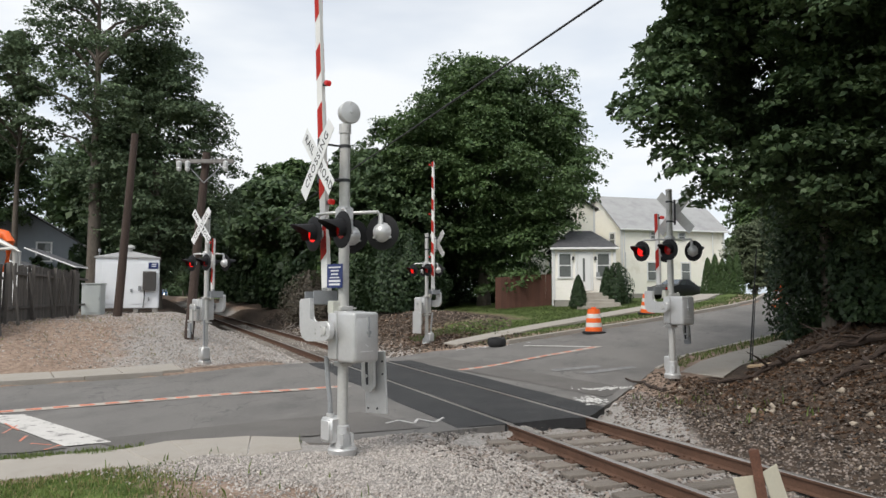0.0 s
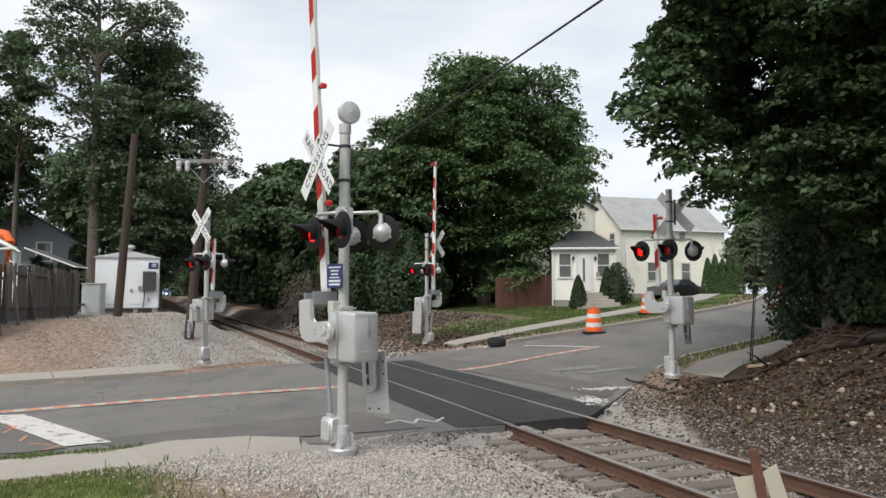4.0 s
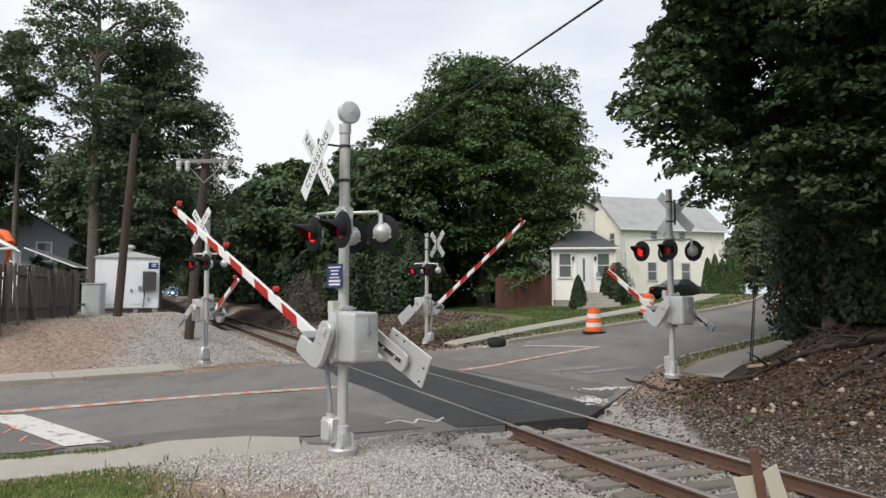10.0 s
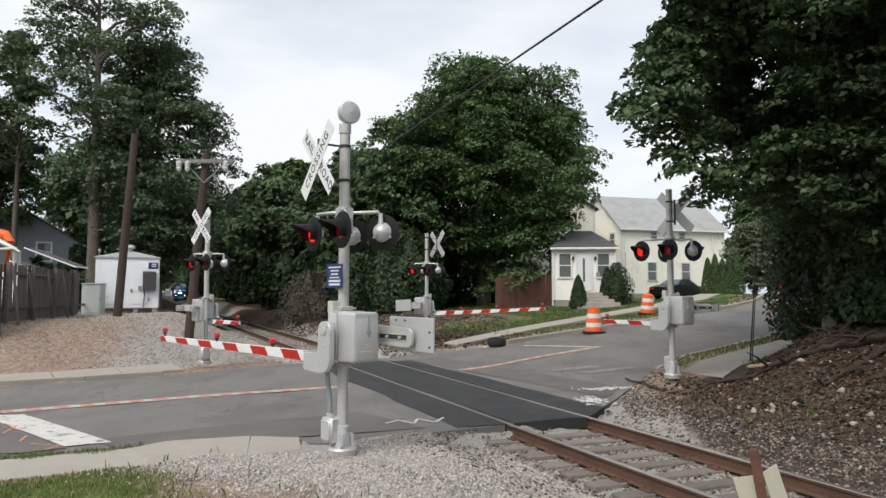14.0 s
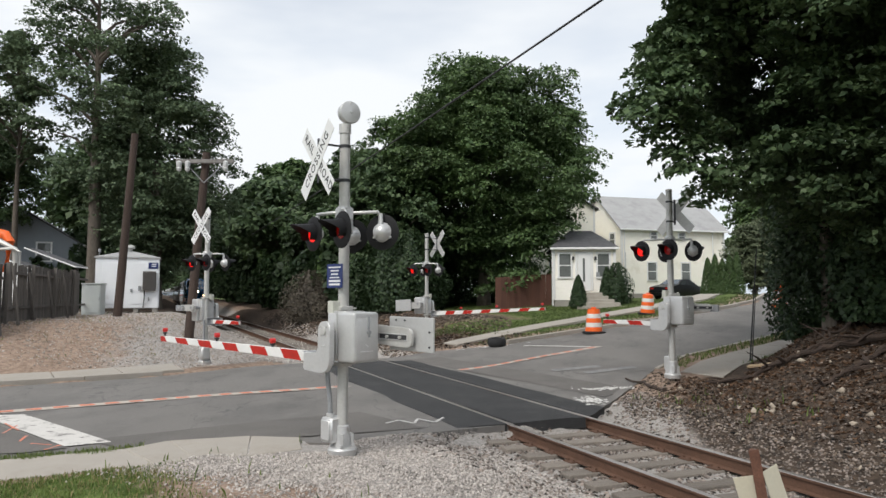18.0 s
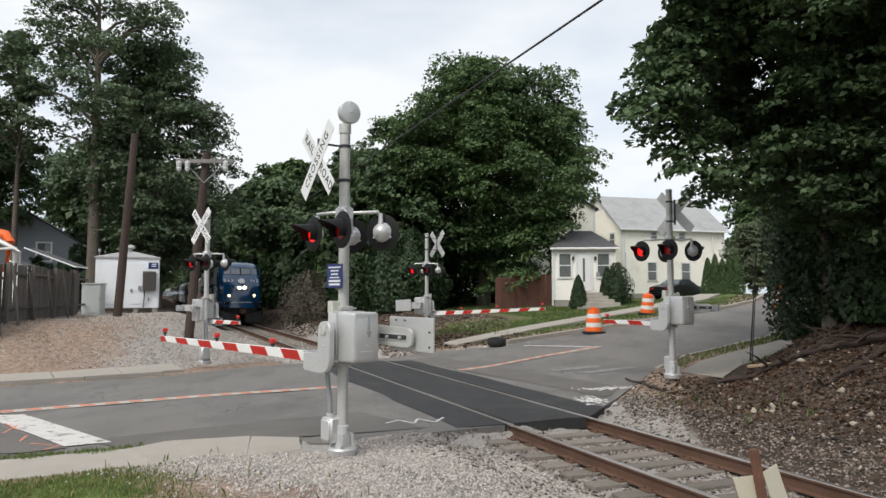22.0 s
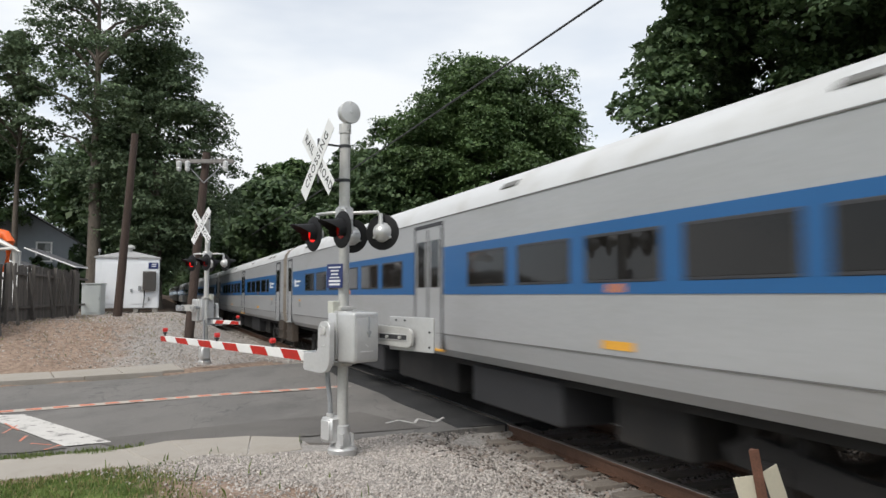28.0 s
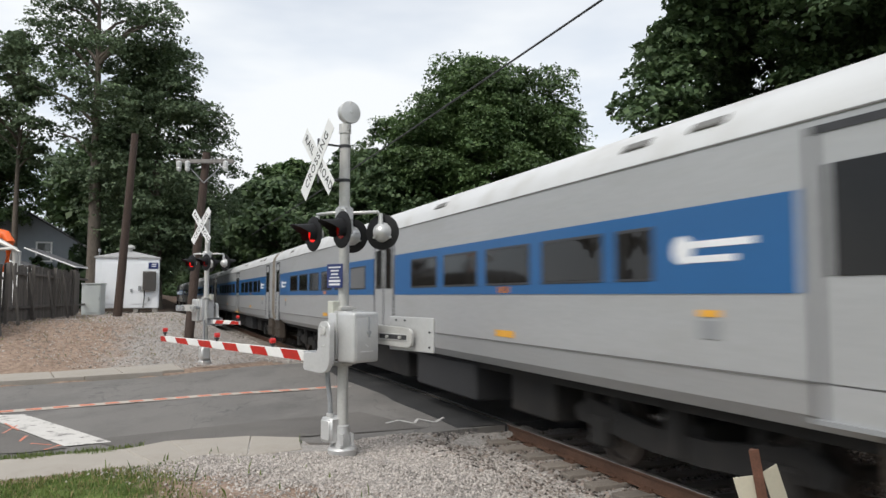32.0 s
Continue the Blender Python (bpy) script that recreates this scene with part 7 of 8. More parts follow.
# ---- car, drums and small things ----
def sedan(m):
    car = thing("car", m, "black four-door sedan parked beside the big house", "car")
    # side profile: front at +x
    st = [(-2.28, 0.50, 0.78), (-2.20, 0.88, 0.82), (-1.55, 0.98, 0.84), (-1.15, 1.05, 0.82), (-0.55, 1.40, 0.62), (0.35, 1.42, 0.62), (1.00, 0.98, 0.80), (1.85, 0.84, 0.80), (2.22, 0.66, 0.72), (2.28, 0.45, 0.66)]
    bm = bmesh.new()
    rows = []
    for x, zt, hw in st:
        belt = min(zt, 0.95)
        rows.append([Vector((x, -0.80, 0.28)), Vector((x, -0.87, 0.50)), Vector((x, -0.86, belt * 0.92)), Vector((x, -hw, zt)), Vector((x, hw, zt)), Vector((x, 0.86, belt * 0.92)), Vector((x, 0.87, 0.50)), Vector((x, 0.80, 0.28))])
    g = loft(bm, rows)
    bm.faces.new(g[0])
    bm.faces.new(g[-1])
    body_ = part("body", bm, M["car_black"], car, "", True)
    for sy in (-1, 1):
        for x0, x1, t0, t1 in ((-1.02, -0.12, -0.62, -0.12), (-0.04, 0.80, -0.04, 0.32)):
            bm = bmesh.new()
            loft(bm, [[Vector((x0, sy * 0.815, 1.0)), Vector((x1, sy * 0.815, 1.0))], [Vector((t0, sy * 0.665, 1.33)), Vector((t1, sy * 0.665, 1.33))]])
            part("side_window", bm, M["windscreen"], body_)
    for a, b in (((1.0, 1.0), (0.42, 1.40)), ((-1.14, 1.07), (-0.62, 1.38))):
        bm = bmesh.new()
        o = 0.015 if a[0] > 0 else -0.015
        loft(bm, [[Vector((a[0] + o, -0.70, a[1] + 0.01)), Vector((a[0] + o, 0.70, a[1] + 0.01))], [Vector((b[0] + o, -0.56, b[1] + 0.01)), Vector((b[0] + o, 0.56, b[1] + 0.01))]])
        part("windscreen", bm, M["windscreen"], body_)
    for sx in (-1.38, 1.38):
        for sy in (-1, 1):
            bm = bmesh.new()
            mm = Matrix.Translation((sx, sy * 0.78, 0.32)) @ Matrix.Rotation(radians(-90) * sy, 4, "X")
            lathe(bm, [(0.30, -0.10), (0.32, -0.06), (0.32, 0.08), (0.29, 0.11), (0.20, 0.10)], 20, mm)
            w = part("wheel", bm, M["rubber"], car, "", True)
            bm = bmesh.new()
            lathe(bm, [(0.20, 0.098), (0.19, 0.112), (0.05, 0.116)], 14, mm)
            part("rim", bm, M["galv"], w, "", True)
    for sy in (-1, 1):
        bm = bmesh.new()
        box(bm, (-2.22, sy * 0.62, 0.76), (0.06, 0.28, 0.14), 0.02)
        part("tail_light", bm, M["arm_red"], body_)
        bm = bmesh.new()
        box(bm, (2.20, sy * 0.60, 0.62), (0.10, 0.28, 0.12), 0.02)
        part("headlight", bm, M["porcelain"], body_)
    return car


cxy = (16.7, 50.0)
sedan(pose(cxy[0], cxy[1], gz(*cxy) - 0.04, 0, 0, 36))


def drum(x, y, label, tilt=0.0):
    z = road_top(x, y) if near_edge(frames_of(x, y)[2]) < frames_of(x, y)[3] < far_edge(frames_of(x, y)[2]) else gz(x, y)
    t = thing("traffic_drum", pose(x, y, z, tilt, 0, 20), label, "traffic drum", "orange drums along the road")
    bm = bmesh.new()
    lathe(bm, [(0.42, 0.0), (0.42, 0.05), (0.30, 0.07)], 20)
    part("base", bm, M["rubber"], t, "black rubber base ring", True)
    z0, n, dz = 0.06, 5, 0.158
    for k in range(n):
        r0, r1 = 0.305 - 0.018 * k, 0.297 - 0.018 * k
        bm = bmesh.new()
        lathe(bm, [(r0 - 0.012, z0 + dz * k), (r0, z0 + dz * k + 0.012), (r1, z0 + dz * (k + 1) - 0.012), (r1 - 0.012, z0 + dz * (k + 1))], 22)
        part("white_band" if k % 2 else "orange_band", bm, M["drum_white"] if k % 2 else M["drum_orange"], t, "", True)
    bm = bmesh.new()
    lathe(bm, [(0.20, 0.845), (0.21, 0.865), (0.06, 0.875)], 18)
    box(bm, (0, 0, 0.90), (0.20, 0.05, 0.07), 0.015)
    part("top", bm, M["drum_orange"], t, "", True)
    return t


drum(5.46, 25.7, "orange and white striped traffic drum at the kerb")
drum(8.95, 31.05, "orange and white traffic drum leaning beside the walk", 5)
drum(13.6, 28.6, "orange traffic drum half hidden behind leaves")

tx, ty = 1.83, 24.2
bm = bmesh.new()
prof = [(0.19, 0.02), (0.27, 0.0), (0.31, 0.05), (0.32, 0.14), (0.31, 0.23), (0.27, 0.28), (0.19, 0.26), (0.17, 0.22), (0.17, 0.06)]
seg = 28
ring = [[bm.verts.new((r * math.cos(2 * math.pi * k / seg), r * math.sin(2 * math.pi * k / seg), z)) for r, z in prof] for k in range(seg)]
for k in range(seg):
    a, b = ring[k], ring[(k + 1) % seg]
    for j in range(len(prof)):
        bm.faces.new((a[j], a[(j + 1) % len(prof)], b[(j + 1) % len(prof)], b[j]))
tyre = part("tyre", bm, M["rubber"], None, "", True)
tyre.matrix_basis = pose(tx, ty, road_top(tx, ty), 4, 0, 0)
tagged(tyre, "worn black tyre lying at the kerb", "tyre")

# marker post with two cream boards beside the near rail
mp = thing("marker_post", pose(2.335, 5.02, gz(2.335, 5.02) - 0.02), "rusty steel post with two cream marker boards", "marker post")
bm = bmesh.new()
m_ = Matrix.Rotation(radians(-9), 4, "Y")
prism(bm, [(-0.035, -0.03), (0.035, -0.03), (0.035, -0.022), (0.018, -0.018), (0.012, 0.02), (-0.012, 0.02), (-0.018, -0.018), (-0.035, -0.022)], 2, 0.0, 1.12)
bmesh.ops.transform(bm, matrix=m_, verts=bm.verts[:])
part("post", bm, M["rust"], mp)
for sx, dx, dz, an in ((-1, -0.145, 0.0, -16), (1, 0.035, 0.06, -17)):
    bm = bmesh.new()
    box(bm, (0, 0, 0), (0.16, 0.006, 0.52), 0.001)
    o = part("marker_board", bm, M["cream_board"], mp)
    o.matrix_basis = Matrix.Translation((dx, 0.035, 0.66 + dz)) @ Matrix.Rotation(radians(an), 4, "Y") @ Matrix.Rotation(radians(28 * sx), 4, "Z")

# dead branches on the bank
def branch(pts, r0, r1, label, twigs=3, seed=1):
    rs = random.Random(seed)
    t = thing("fallen_branch", None, label, "branch", "dead branches on the bank")
    P = [Vector((x, y, gz(x, y) + h)) for x, y, h in pts]
    n = len(P)
    bm = bmesh.new()
    fine = []
    for a, b in zip(P, P[1:]):
        for k in range(6):
            c = a.lerp(b, k / 6)
            fine.append(c + Vector((rs.uniform(-0.045, 0.045), rs.uniform(-0.045, 0.045), rs.uniform(-0.03, 0.035))))
    fine.append(P[-1])
    m = len(fine)
    tube(bm, fine, [(r0 + (r1 - r0) * k / (m - 1)) * rs.uniform(0.72, 1.15) for k in range(m)], 8)
    part("limb", bm, M["branch"], t, "", True)
    for k in range(twigs):
        a = fine[rs.randrange(2, m - 1)]
        d = Vector((rs.uniform(-1, 1), rs.uniform(-0.4, 0.4), rs.uniform(0.05, 0.35))).normalized() * rs.uniform(0.3, 0.8)
        bm = bmesh.new()
        tube(bm, [a, a + d * 0.5 + Vector((0, 0, 0.03)), a + d], [r1 * 0.6, r1 * 0.4, 0.006], 5)
        part("twig", bm, M["branch"], t)
    return t


branch([(4.22, 16.3, 0.10), (4.30, 15.2, 0.06), (4.49, 14.44, 0.04)], 0.02, 0.04, "dark dead branch reaching over the gravel", 0, 1)
branch([(5.42, 14.85, 0.02), (6.0, 14.9, 0.05), (6.45, 14.7, 0.06), (6.9, 14.4, 0.10)], 0.025, 0.05, "dark dead branch lying across the bank", 4, 2)
branch([(6.6, 14.7, 0.06), (7.0, 14.1, 0.10), (7.44, 13.4, 0.10), (8.3, 13.25, 0.12)], 0.04, 0.08, "long broken dead limb lying across the bank", 5, 4)
branch([(6.04, 11.81, 0.03), (6.71, 12.0, 0.06), (7.27, 12.29, 0.08), (8.0, 12.7, 0.10)], 0.022, 0.055, "dead branch lying on the leaf litter", 4, 3)
branch([(7.2, 13.7, 0.05), (7.6, 13.9, 0.20), (8.2, 14.3, 0.22)], 0.02, 0.035, "thin dead branch caught on a limb", 3, 5)
bm = bmesh.new()
prism(bm, [(-0.35, -0.08), (0.30, -0.10), (0.42, 0.0), (0.28, 0.09), (-0.30, 0.08)], 2, 0.0, 0.05, 0.008)
pl = part("split_log", bm, M["split_wood"], None)
pl.matrix_basis = pose(6.9, 15.3, gz(6.9, 15.3) + 0.05, 4, -8, -20)
tagged(pl, "pale split piece of wood lying on the bank", "wood")
st_ = thing("stake", pose(7.45, 17.3, gz(7.45, 17.3) - 0.1), "thin dark leaning stake at the sidewalk", "stake")
bm = bmesh.new()
rod(bm, (0, 0, 0), (0.29, 0.1, 2.9), 0.02, 0.012, 6)
rod(bm, (0.05, 0, 0), (0.22, 0.05, 1.9), 0.014, 0.010, 6)
part("rod", bm, M["dark_metal"], st_)


# ---- kerbs and sidewalks ----
def strip_slabs(name, label, inner, outer, height, n, mat, gap=0.012, thick=0.14, category="pavement"):
    """Concrete slabs between two edges given as (a, b) pairs; each slab is a piece of its own."""
    root = thing(name, None, label, category, kind="structure")
    rs = random.Random(n)
    for k in range(n):
        cs = []
        for u, e in ((k / n, gap), ((k + 1) / n, -gap)):
            for line in (inner, outer):
                t = u * (len(line) - 1)
                j = min(int(t), len(line) - 2)
                f = t - j
                a = line[j][0] * (1 - f) + line[j + 1][0] * f
                b = line[j][1] * (1 - f) + line[j + 1][1] * f
                x, y = road_xy(a + e, b)
                cs.append(Vector((x, y, float(road_z(a)) + height + rs.uniform(-0.006, 0.006))))
        c = sum(cs, Vector()) / 4
        bm = bmesh.new()
        up = [bm.verts.new(p - c) for p in (cs[0], cs[2], cs[3], cs[1])]
        lo = [bm.verts.new(p - c - Vector((0, 0, thick))) for p in (cs[0], cs[2], cs[3], cs[1])]
        bm.faces.new(up)
        bm.faces.new(lo)
        for i in range(4):
            bm.faces.new((up[i], up[(i + 1) % 4], lo[(i + 1) % 4], lo[i]))
        es = [e for e in bm.edges if all(v in up for v in e.verts)]
        bmesh.ops.bevel(bm, geom=es, offset=0.012, segments=1, affect="EDGES")
        o = part("slab" if category == "pavement" else "kerb_stone", bm, mat, root)
        o.location = c
    return root


def edge_line(fn, a0, a1, off, n=8):
    return [(a0 + (a1 - a0) * k / n, float(fn(a0 + (a1 - a0) * k / n)) + off) for k in range(n + 1)]


strip_slabs("pavement", "pale concrete sidewalk beyond the street", edge_line(far_edge, -30, -4.4, 0.16), edge_line(far_edge, -30, -4.4, 1.75), 0.10, 17, M["concrete"])
strip_slabs("kerb", "low worn concrete kerb", edge_line(far_edge, -30, -5.0, 0.0), edge_line(far_edge, -30, -5.0, 0.15), 0.11, 14, M["concrete"], category="kerb", thick=0.25)
strip_slabs("pavement", "concrete sidewalk along the near lawn", [(-30, -4.0), (-8.62, -4.36)], [(-30, -5.1), (-8.62, -5.44)], 0.035, 14, M["concrete"], gap=0.005)
strip_slabs("pavement", "concrete sidewalk ending at the gravel", [(-8.6, -4.36), (-7.15, -4.50), (-6.55, -4.30), (-5.5, -4.55), (-4.95, -5.0)],
            [(-8.6, -5.45), (-6.95, -5.66), (-6.5, -5.6), (-5.9, -5.72), (-5.2, -5.76)], 0.035, 4, M["concrete"], gap=0.003)
strip_slabs("kerb", "pale concrete kerb along the climbing street", edge_line(far_edge, 6.4, 26, 0.0, 12), edge_line(far_edge, 6.4, 26, 0.16, 12), 0.13, 11, M["concrete"], category="kerb", thick=0.28)
strip_slabs("pavement", "concrete sidewalk along the lawn", [(5.0, 6.1), (5.7, 6.3), (10, 7.2), (14, 7.5), (22, 8.4), (27, 11.5)],
            [(5.0, 7.0), (5.7, 7.4), (10, 8.4), (14, 8.8), (22, 9.7), (27, 12.8)], 0.10, 14, M["concrete"])
strip_slabs("kerb", "concrete kerb below the wooded bank", edge_line(near_edge, 5.0, 24, -0.13, 10), edge_line(near_edge, 5.0, 24, 0.0, 10), 0.055, 10, M["concrete"], category="kerb", thick=0.28)
strip_slabs("pavement", "concrete sidewalk below the wooded bank", edge_line(near_edge, 4.9, 24, -1.95, 10), edge_line(near_edge, 4.9, 24, -0.80, 10), 0.045, 13, M["concrete"])

# road markings beyond the track
for a0, b0, a1, b1, w, mt, lab in ((6.3, 4.0, 7.0, 1.6, 0.16, "white_paint", "worn white line across the far lane"),
                                   (3.5, -0.6, 4.6, -1.2, 0.34, "faded_paint", "faded stop line on the asphalt"),
                                   (3.7, -1.6, 5.0, -2.0, 0.34, "faded_paint", "faded stop line on the asphalt")):
    o = band("road_line", a0, b0, a1, b1, w, M[mt], 0.007, 10)
    tagged(o, lab, "road marking", kind="structure")


def blots(name, centre, spread_xy, n, mat, label, seed, size=0.06):
    """Small ragged flecks of spilt white material lying on the road."""
    rs = random.Random(seed)
    vs, fs = [], []
    for k in range(n):
        x, y = centre[0] + rs.gauss(0, spread_xy[0]), centre[1] + rs.gauss(0, spread_xy[1])
        z = max(road_top(x, y), 0.0) + 0.012
        r = size * rs.uniform(0.4, 1.4)
        j = len(vs)
        m = 7
        for i in range(m):
            an = 2 * math.pi * i / m
            q = r * rs.uniform(0.5, 1.3)
            vs.append((x + 1.8 * q * math.cos(an), y + q * math.sin(an), z))
        vs.append((x, y, z + 0.012))
        fs += [(j + i, j + (i + 1) % m, j + m) for i in range(m)]
    return tagged(sheet(name, vs, fs, mat), label, "debris", kind="stuff")


M["chalk"] = material("spilt_white_grit", (0.55, 0.54, 0.52), 0.95, var=0.15, scale=8, fine=60, bump=0.3)
SCRAWL = ((-3.35, -4.55), (-3.05, -4.42), (-2.98, -4.80), (-2.72, -4.47), (-2.66, -4.90), (-2.30, -4.58))
for (a0, b0), (a1, b1) in zip(SCRAWL, SCRAWL[1:]):
    o = band("paint_scrawl", a0, b0, a1, b1, 0.05, M["chalk"], 0.012, 4)
    tagged(o, "white paint scrawl on the asphalt by the track", "road marking", kind="structure")
blots("white_grit", (3.5, 15.3), (0.32, 0.10), 110, M["chalk"], "white grit scattered at the road's edge", 2, 0.024)
blots("white_grit", (2.85, 13.7), (0.16, 0.25), 100, M["chalk"], "white grit scattered beside the rail", 3, 0.024)
blots("white_grit", (1.2, 24.2), (0.7, 0.2), 60, M["chalk"], "white grit along the far kerb", 4, 0.03)

for a0, b0, a1, b1, w in ((-8.47, -2.40, -8.28, -1.80, 0.035), (-8.27, -2.25, -8.44, -1.50, 0.03), (-8.28, -3.15, -8.18, -2.75, 0.04), (-8.16, -3.36, -7.92, -3.62, 0.03), (-8.02, -3.90, -7.82, -3.68, 0.04)):
    o = band("paint_mark", a0, b0, a1, b1, w, M["orange_paint"], 0.007, 4)
    tagged(o, "stray orange survey paint mark on the asphalt", "road marking", kind="structure")

# darker asphalt patches
M["dark_patch"] = material("dark_asphalt_patch", (0.130, 0.121, 0.112), 0.9, var=0.20, scale=1.0, fine=90, bump=0.35, bump_scale=140)
o = decal("asphalt_patch", [road_xy(-7.5, -3.5), road_xy(-3.2, -3.3), road_xy(-3.0, -5.2), road_xy(-7.1, -4.40)], M["dark_patch"], 0.005, 14)
tagged(o, "darker asphalt patch beside the track", "road", kind="structure")
o = decal("asphalt_patch", [(-7.93, 11.90), (-4.98, 9.50), (-5.39, 9.20), (-6.02, 9.07)], M["dark_patch"], 0.004, 8)
tagged(o, "dark stained asphalt below the stop line", "road", kind="structure")
o = decal("asphalt_patch", [road_xy(1.7, -4.3), road_xy(2.3, 5.0), road_xy(3.3, 4.6), road_xy(2.9, -3.6)], M["dark_patch"], 0.004, 20)
tagged(o, "darker asphalt strip beyond the track", "road", kind="structure")


# ---- stones, litter and grass ----
def in_band(xs, ys):
    s, q, a, b = frames_of(xs, ys)
    return q, a, b, near_edge(a) - b, b - far_edge(a)


def soup(name, V, F, mat):
    """A mesh from arrays: points and faces of one size."""
    me = bpy.data.meshes.new(name)
    k, m = F.shape
    me.vertices.add(len(V))
    me.vertices.foreach_set("co", V.astype(np.float32).ravel())
    me.loops.add(k * m)
    me.loops.foreach_set("vertex_index", F.astype(np.int32).ravel())
    me.polygons.add(k)
    me.polygons.foreach_set("loop_start", np.arange(0, k * m, m, dtype=np.int32))
    me.polygons.foreach_set("loop_total", np.full(k, m, dtype=np.int32))
    me.materials.append(mat)
    me.update()
    return new(name, me)


def sown(n, box_xy, keep, rs, more=4):
    x0, x1, y0, y1 = box_xy
    xs, ys = rs.uniform(x0, x1, n * more), rs.uniform(y0, y1, n * more)
    ok = keep(xs, ys, rs)
    return xs[ok][:n], ys[ok][:n]


def stones(name, n, box_xy, keep, lo, hi, mat, label, seed, sink=0.35, flat=0.7):
    """Broken stones lying on the ground, many small ones."""
    rs = np.random.RandomState(seed)
    xs, ys = sown(n, box_xy, keep, rs)
    k = len(xs)
    z = ground_z(xs, ys)
    r = lo + (hi - lo) * rs.random(k) ** 2.2
    base = np.array([(1, 0, 0), (0, 1, 0), (-1, 0, 0), (0, -1, 0), (0, 0, 1), (0, 0, -1)], float)
    tri = np.array([(0, 1, 4), (1, 2, 4), (2, 3, 4), (3, 0, 4), (1, 0, 5), (2, 1, 5), (3, 2, 5), (0, 3, 5)])
    v = base[None] * (0.65 + 0.7 * rs.random((k, 6, 1))) + 0.25 * rs.normal(size=(k, 6, 3))
    an = rs.uniform(0, 2 * math.pi, k)
    c, s_ = np.cos(an)[:, None], np.sin(an)[:, None]
    V = np.stack([v[:, :, 0] * c - v[:, :, 1] * s_, v[:, :, 0] * s_ + v[:, :, 1] * c, v[:, :, 2] * flat], 2) * r[:, None, None]
    V += np.stack([xs, ys, z + r * flat * (1 - 2 * sink)], 1)[:, None, :]
    T = (tri[None] + 6 * np.arange(k)[:, None, None]).reshape(-1, 3)
    return tagged(soup(name, V.reshape(-1, 3), T, mat), label, "stones", kind="stuff")


def keep_near(xs, ys, rs):
    q, a, b, ns, fs = in_band(xs, ys)
    return (ns > 0.05) & ((ns > 1.2) | (a > -4.75)) & (q < -1.4) & (a > -7.1 - 0.5 * (b + 6) + rs.normal(0, 0.35, len(xs)))


def keep_bed(xs, ys, rs):
    q, a, b, ns, fs = in_band(xs, ys)
    return (np.abs(q) < 2.6 + rs.normal(0, 0.2, len(xs))) & ((ns > 0.1) | (fs > 0.2))


def keep_bank(xs, ys, rs):
    q, a, b, ns, fs = in_band(xs, ys)
    return (q > 2.0) & (ns > 0.15) & (rs.random(len(xs)) < np.clip(1.05 - 0.17 * (q - 2), 0.05, 1)) & ~((a > 4.6) & (ns < 2.4))


def keep_mound(xs, ys, rs):
    q, a, b, ns, fs = in_band(xs, ys)
    return (q < -1.8) & (fs > 0.9) & ((a > -4.6) | (fs > 2.0))


def keep_mound_pale(xs, ys, rs):
    q, a, b, ns, fs = in_band(xs, ys)
    return keep_mound(xs, ys, rs) & (rs.random(len(xs)) < np.clip(1.25 + 0.13 * (q + 1.8), 0.22, 1))


def keep_far(xs, ys, rs):
    q, a, b, ns, fs = in_band(xs, ys)
    return (q > 1.8) & (q < 5 + rs.normal(0, 0.7, len(xs))) & (fs > 0.1)


M["stone_warm"] = material("warm_pebble", (0.30, 0.235, 0.19), 0.95, var=0.32, scale=9, fine=70, bump=0.3, per_island=1.0)
M["stone_mixed"] = material("brown_grey_ballast", (0.18, 0.15, 0.13), 0.95, var=0.40, scale=9, fine=70, bump=0.3, per_island=1.2)
stones("gravel", 52000, (-5, 4.5, 4.2, 12), keep_near, 0.007, 0.024, M["stone"], "pale crushed stone round the near signal", 1)
stones("ballast", 20000, (-3, 12, 2.5, 14), keep_bed, 0.014, 0.036, M["stone_mixed"], "brown-grey ballast between the rails", 2)
stones("ballast", 9000, (-16, 1, 19, 45), keep_bed, 0.02, 0.06, M["stone"], "grey ballast along the distant track", 3)
stones("gravel", 11000, (2, 13, 5, 17), keep_bank, 0.010, 0.04, M["stone_brown"], "brown stones and clods on the bank", 4)
stones("gravel", 6000, (2, 9, 5, 15), keep_bank, 0.008, 0.030, M["stone_mixed"], "pale stones on the bank", 5)
stones("gravel", 34000, (-20, -2, 18.5, 36), keep_mound_pale, 0.008, 0.038, M["stone"], "pale stones on the gravel mound", 6)
stones("gravel", 36000, (-20, -2, 18, 34), keep_mound, 0.007, 0.026, M["stone_warm"], "brown stones on the gravel mound", 7)
stones("gravel", 4000, (-6, 6, 22, 34), keep_far, 0.02, 0.07, M["stone_brown"], "stones at the foot of the far bank", 8)


def keep_cutting(xs, ys, rs):
    q, a, b, ns, fs = in_band(xs, ys)
    return (q > 1.9) & (q < 9.5) & (fs > 0.8)


stones("gravel", 9000, (-16, 3, 25, 56), keep_cutting, 0.02, 0.085, M["stone_brown"], "dark stones and clods on the bank of the cutting", 10)
stones("gravel", 3000, (-14, 2, 25, 50), keep_cutting, 0.02, 0.06, M["stone_warm"], "pale stones on the bank of the cutting", 12)
M["boulder"] = material("cream_cobble", (0.40, 0.34, 0.27), 0.9, var=0.18, scale=5, fine=40, bump=0.3, per_island=0.6)
stones("cobbles", 110, (3, 11, 6, 15), keep_bank, 0.03, 0.085, M["boulder"], "cream cobbles strewn on the bank", 9, 0.3, 0.75)

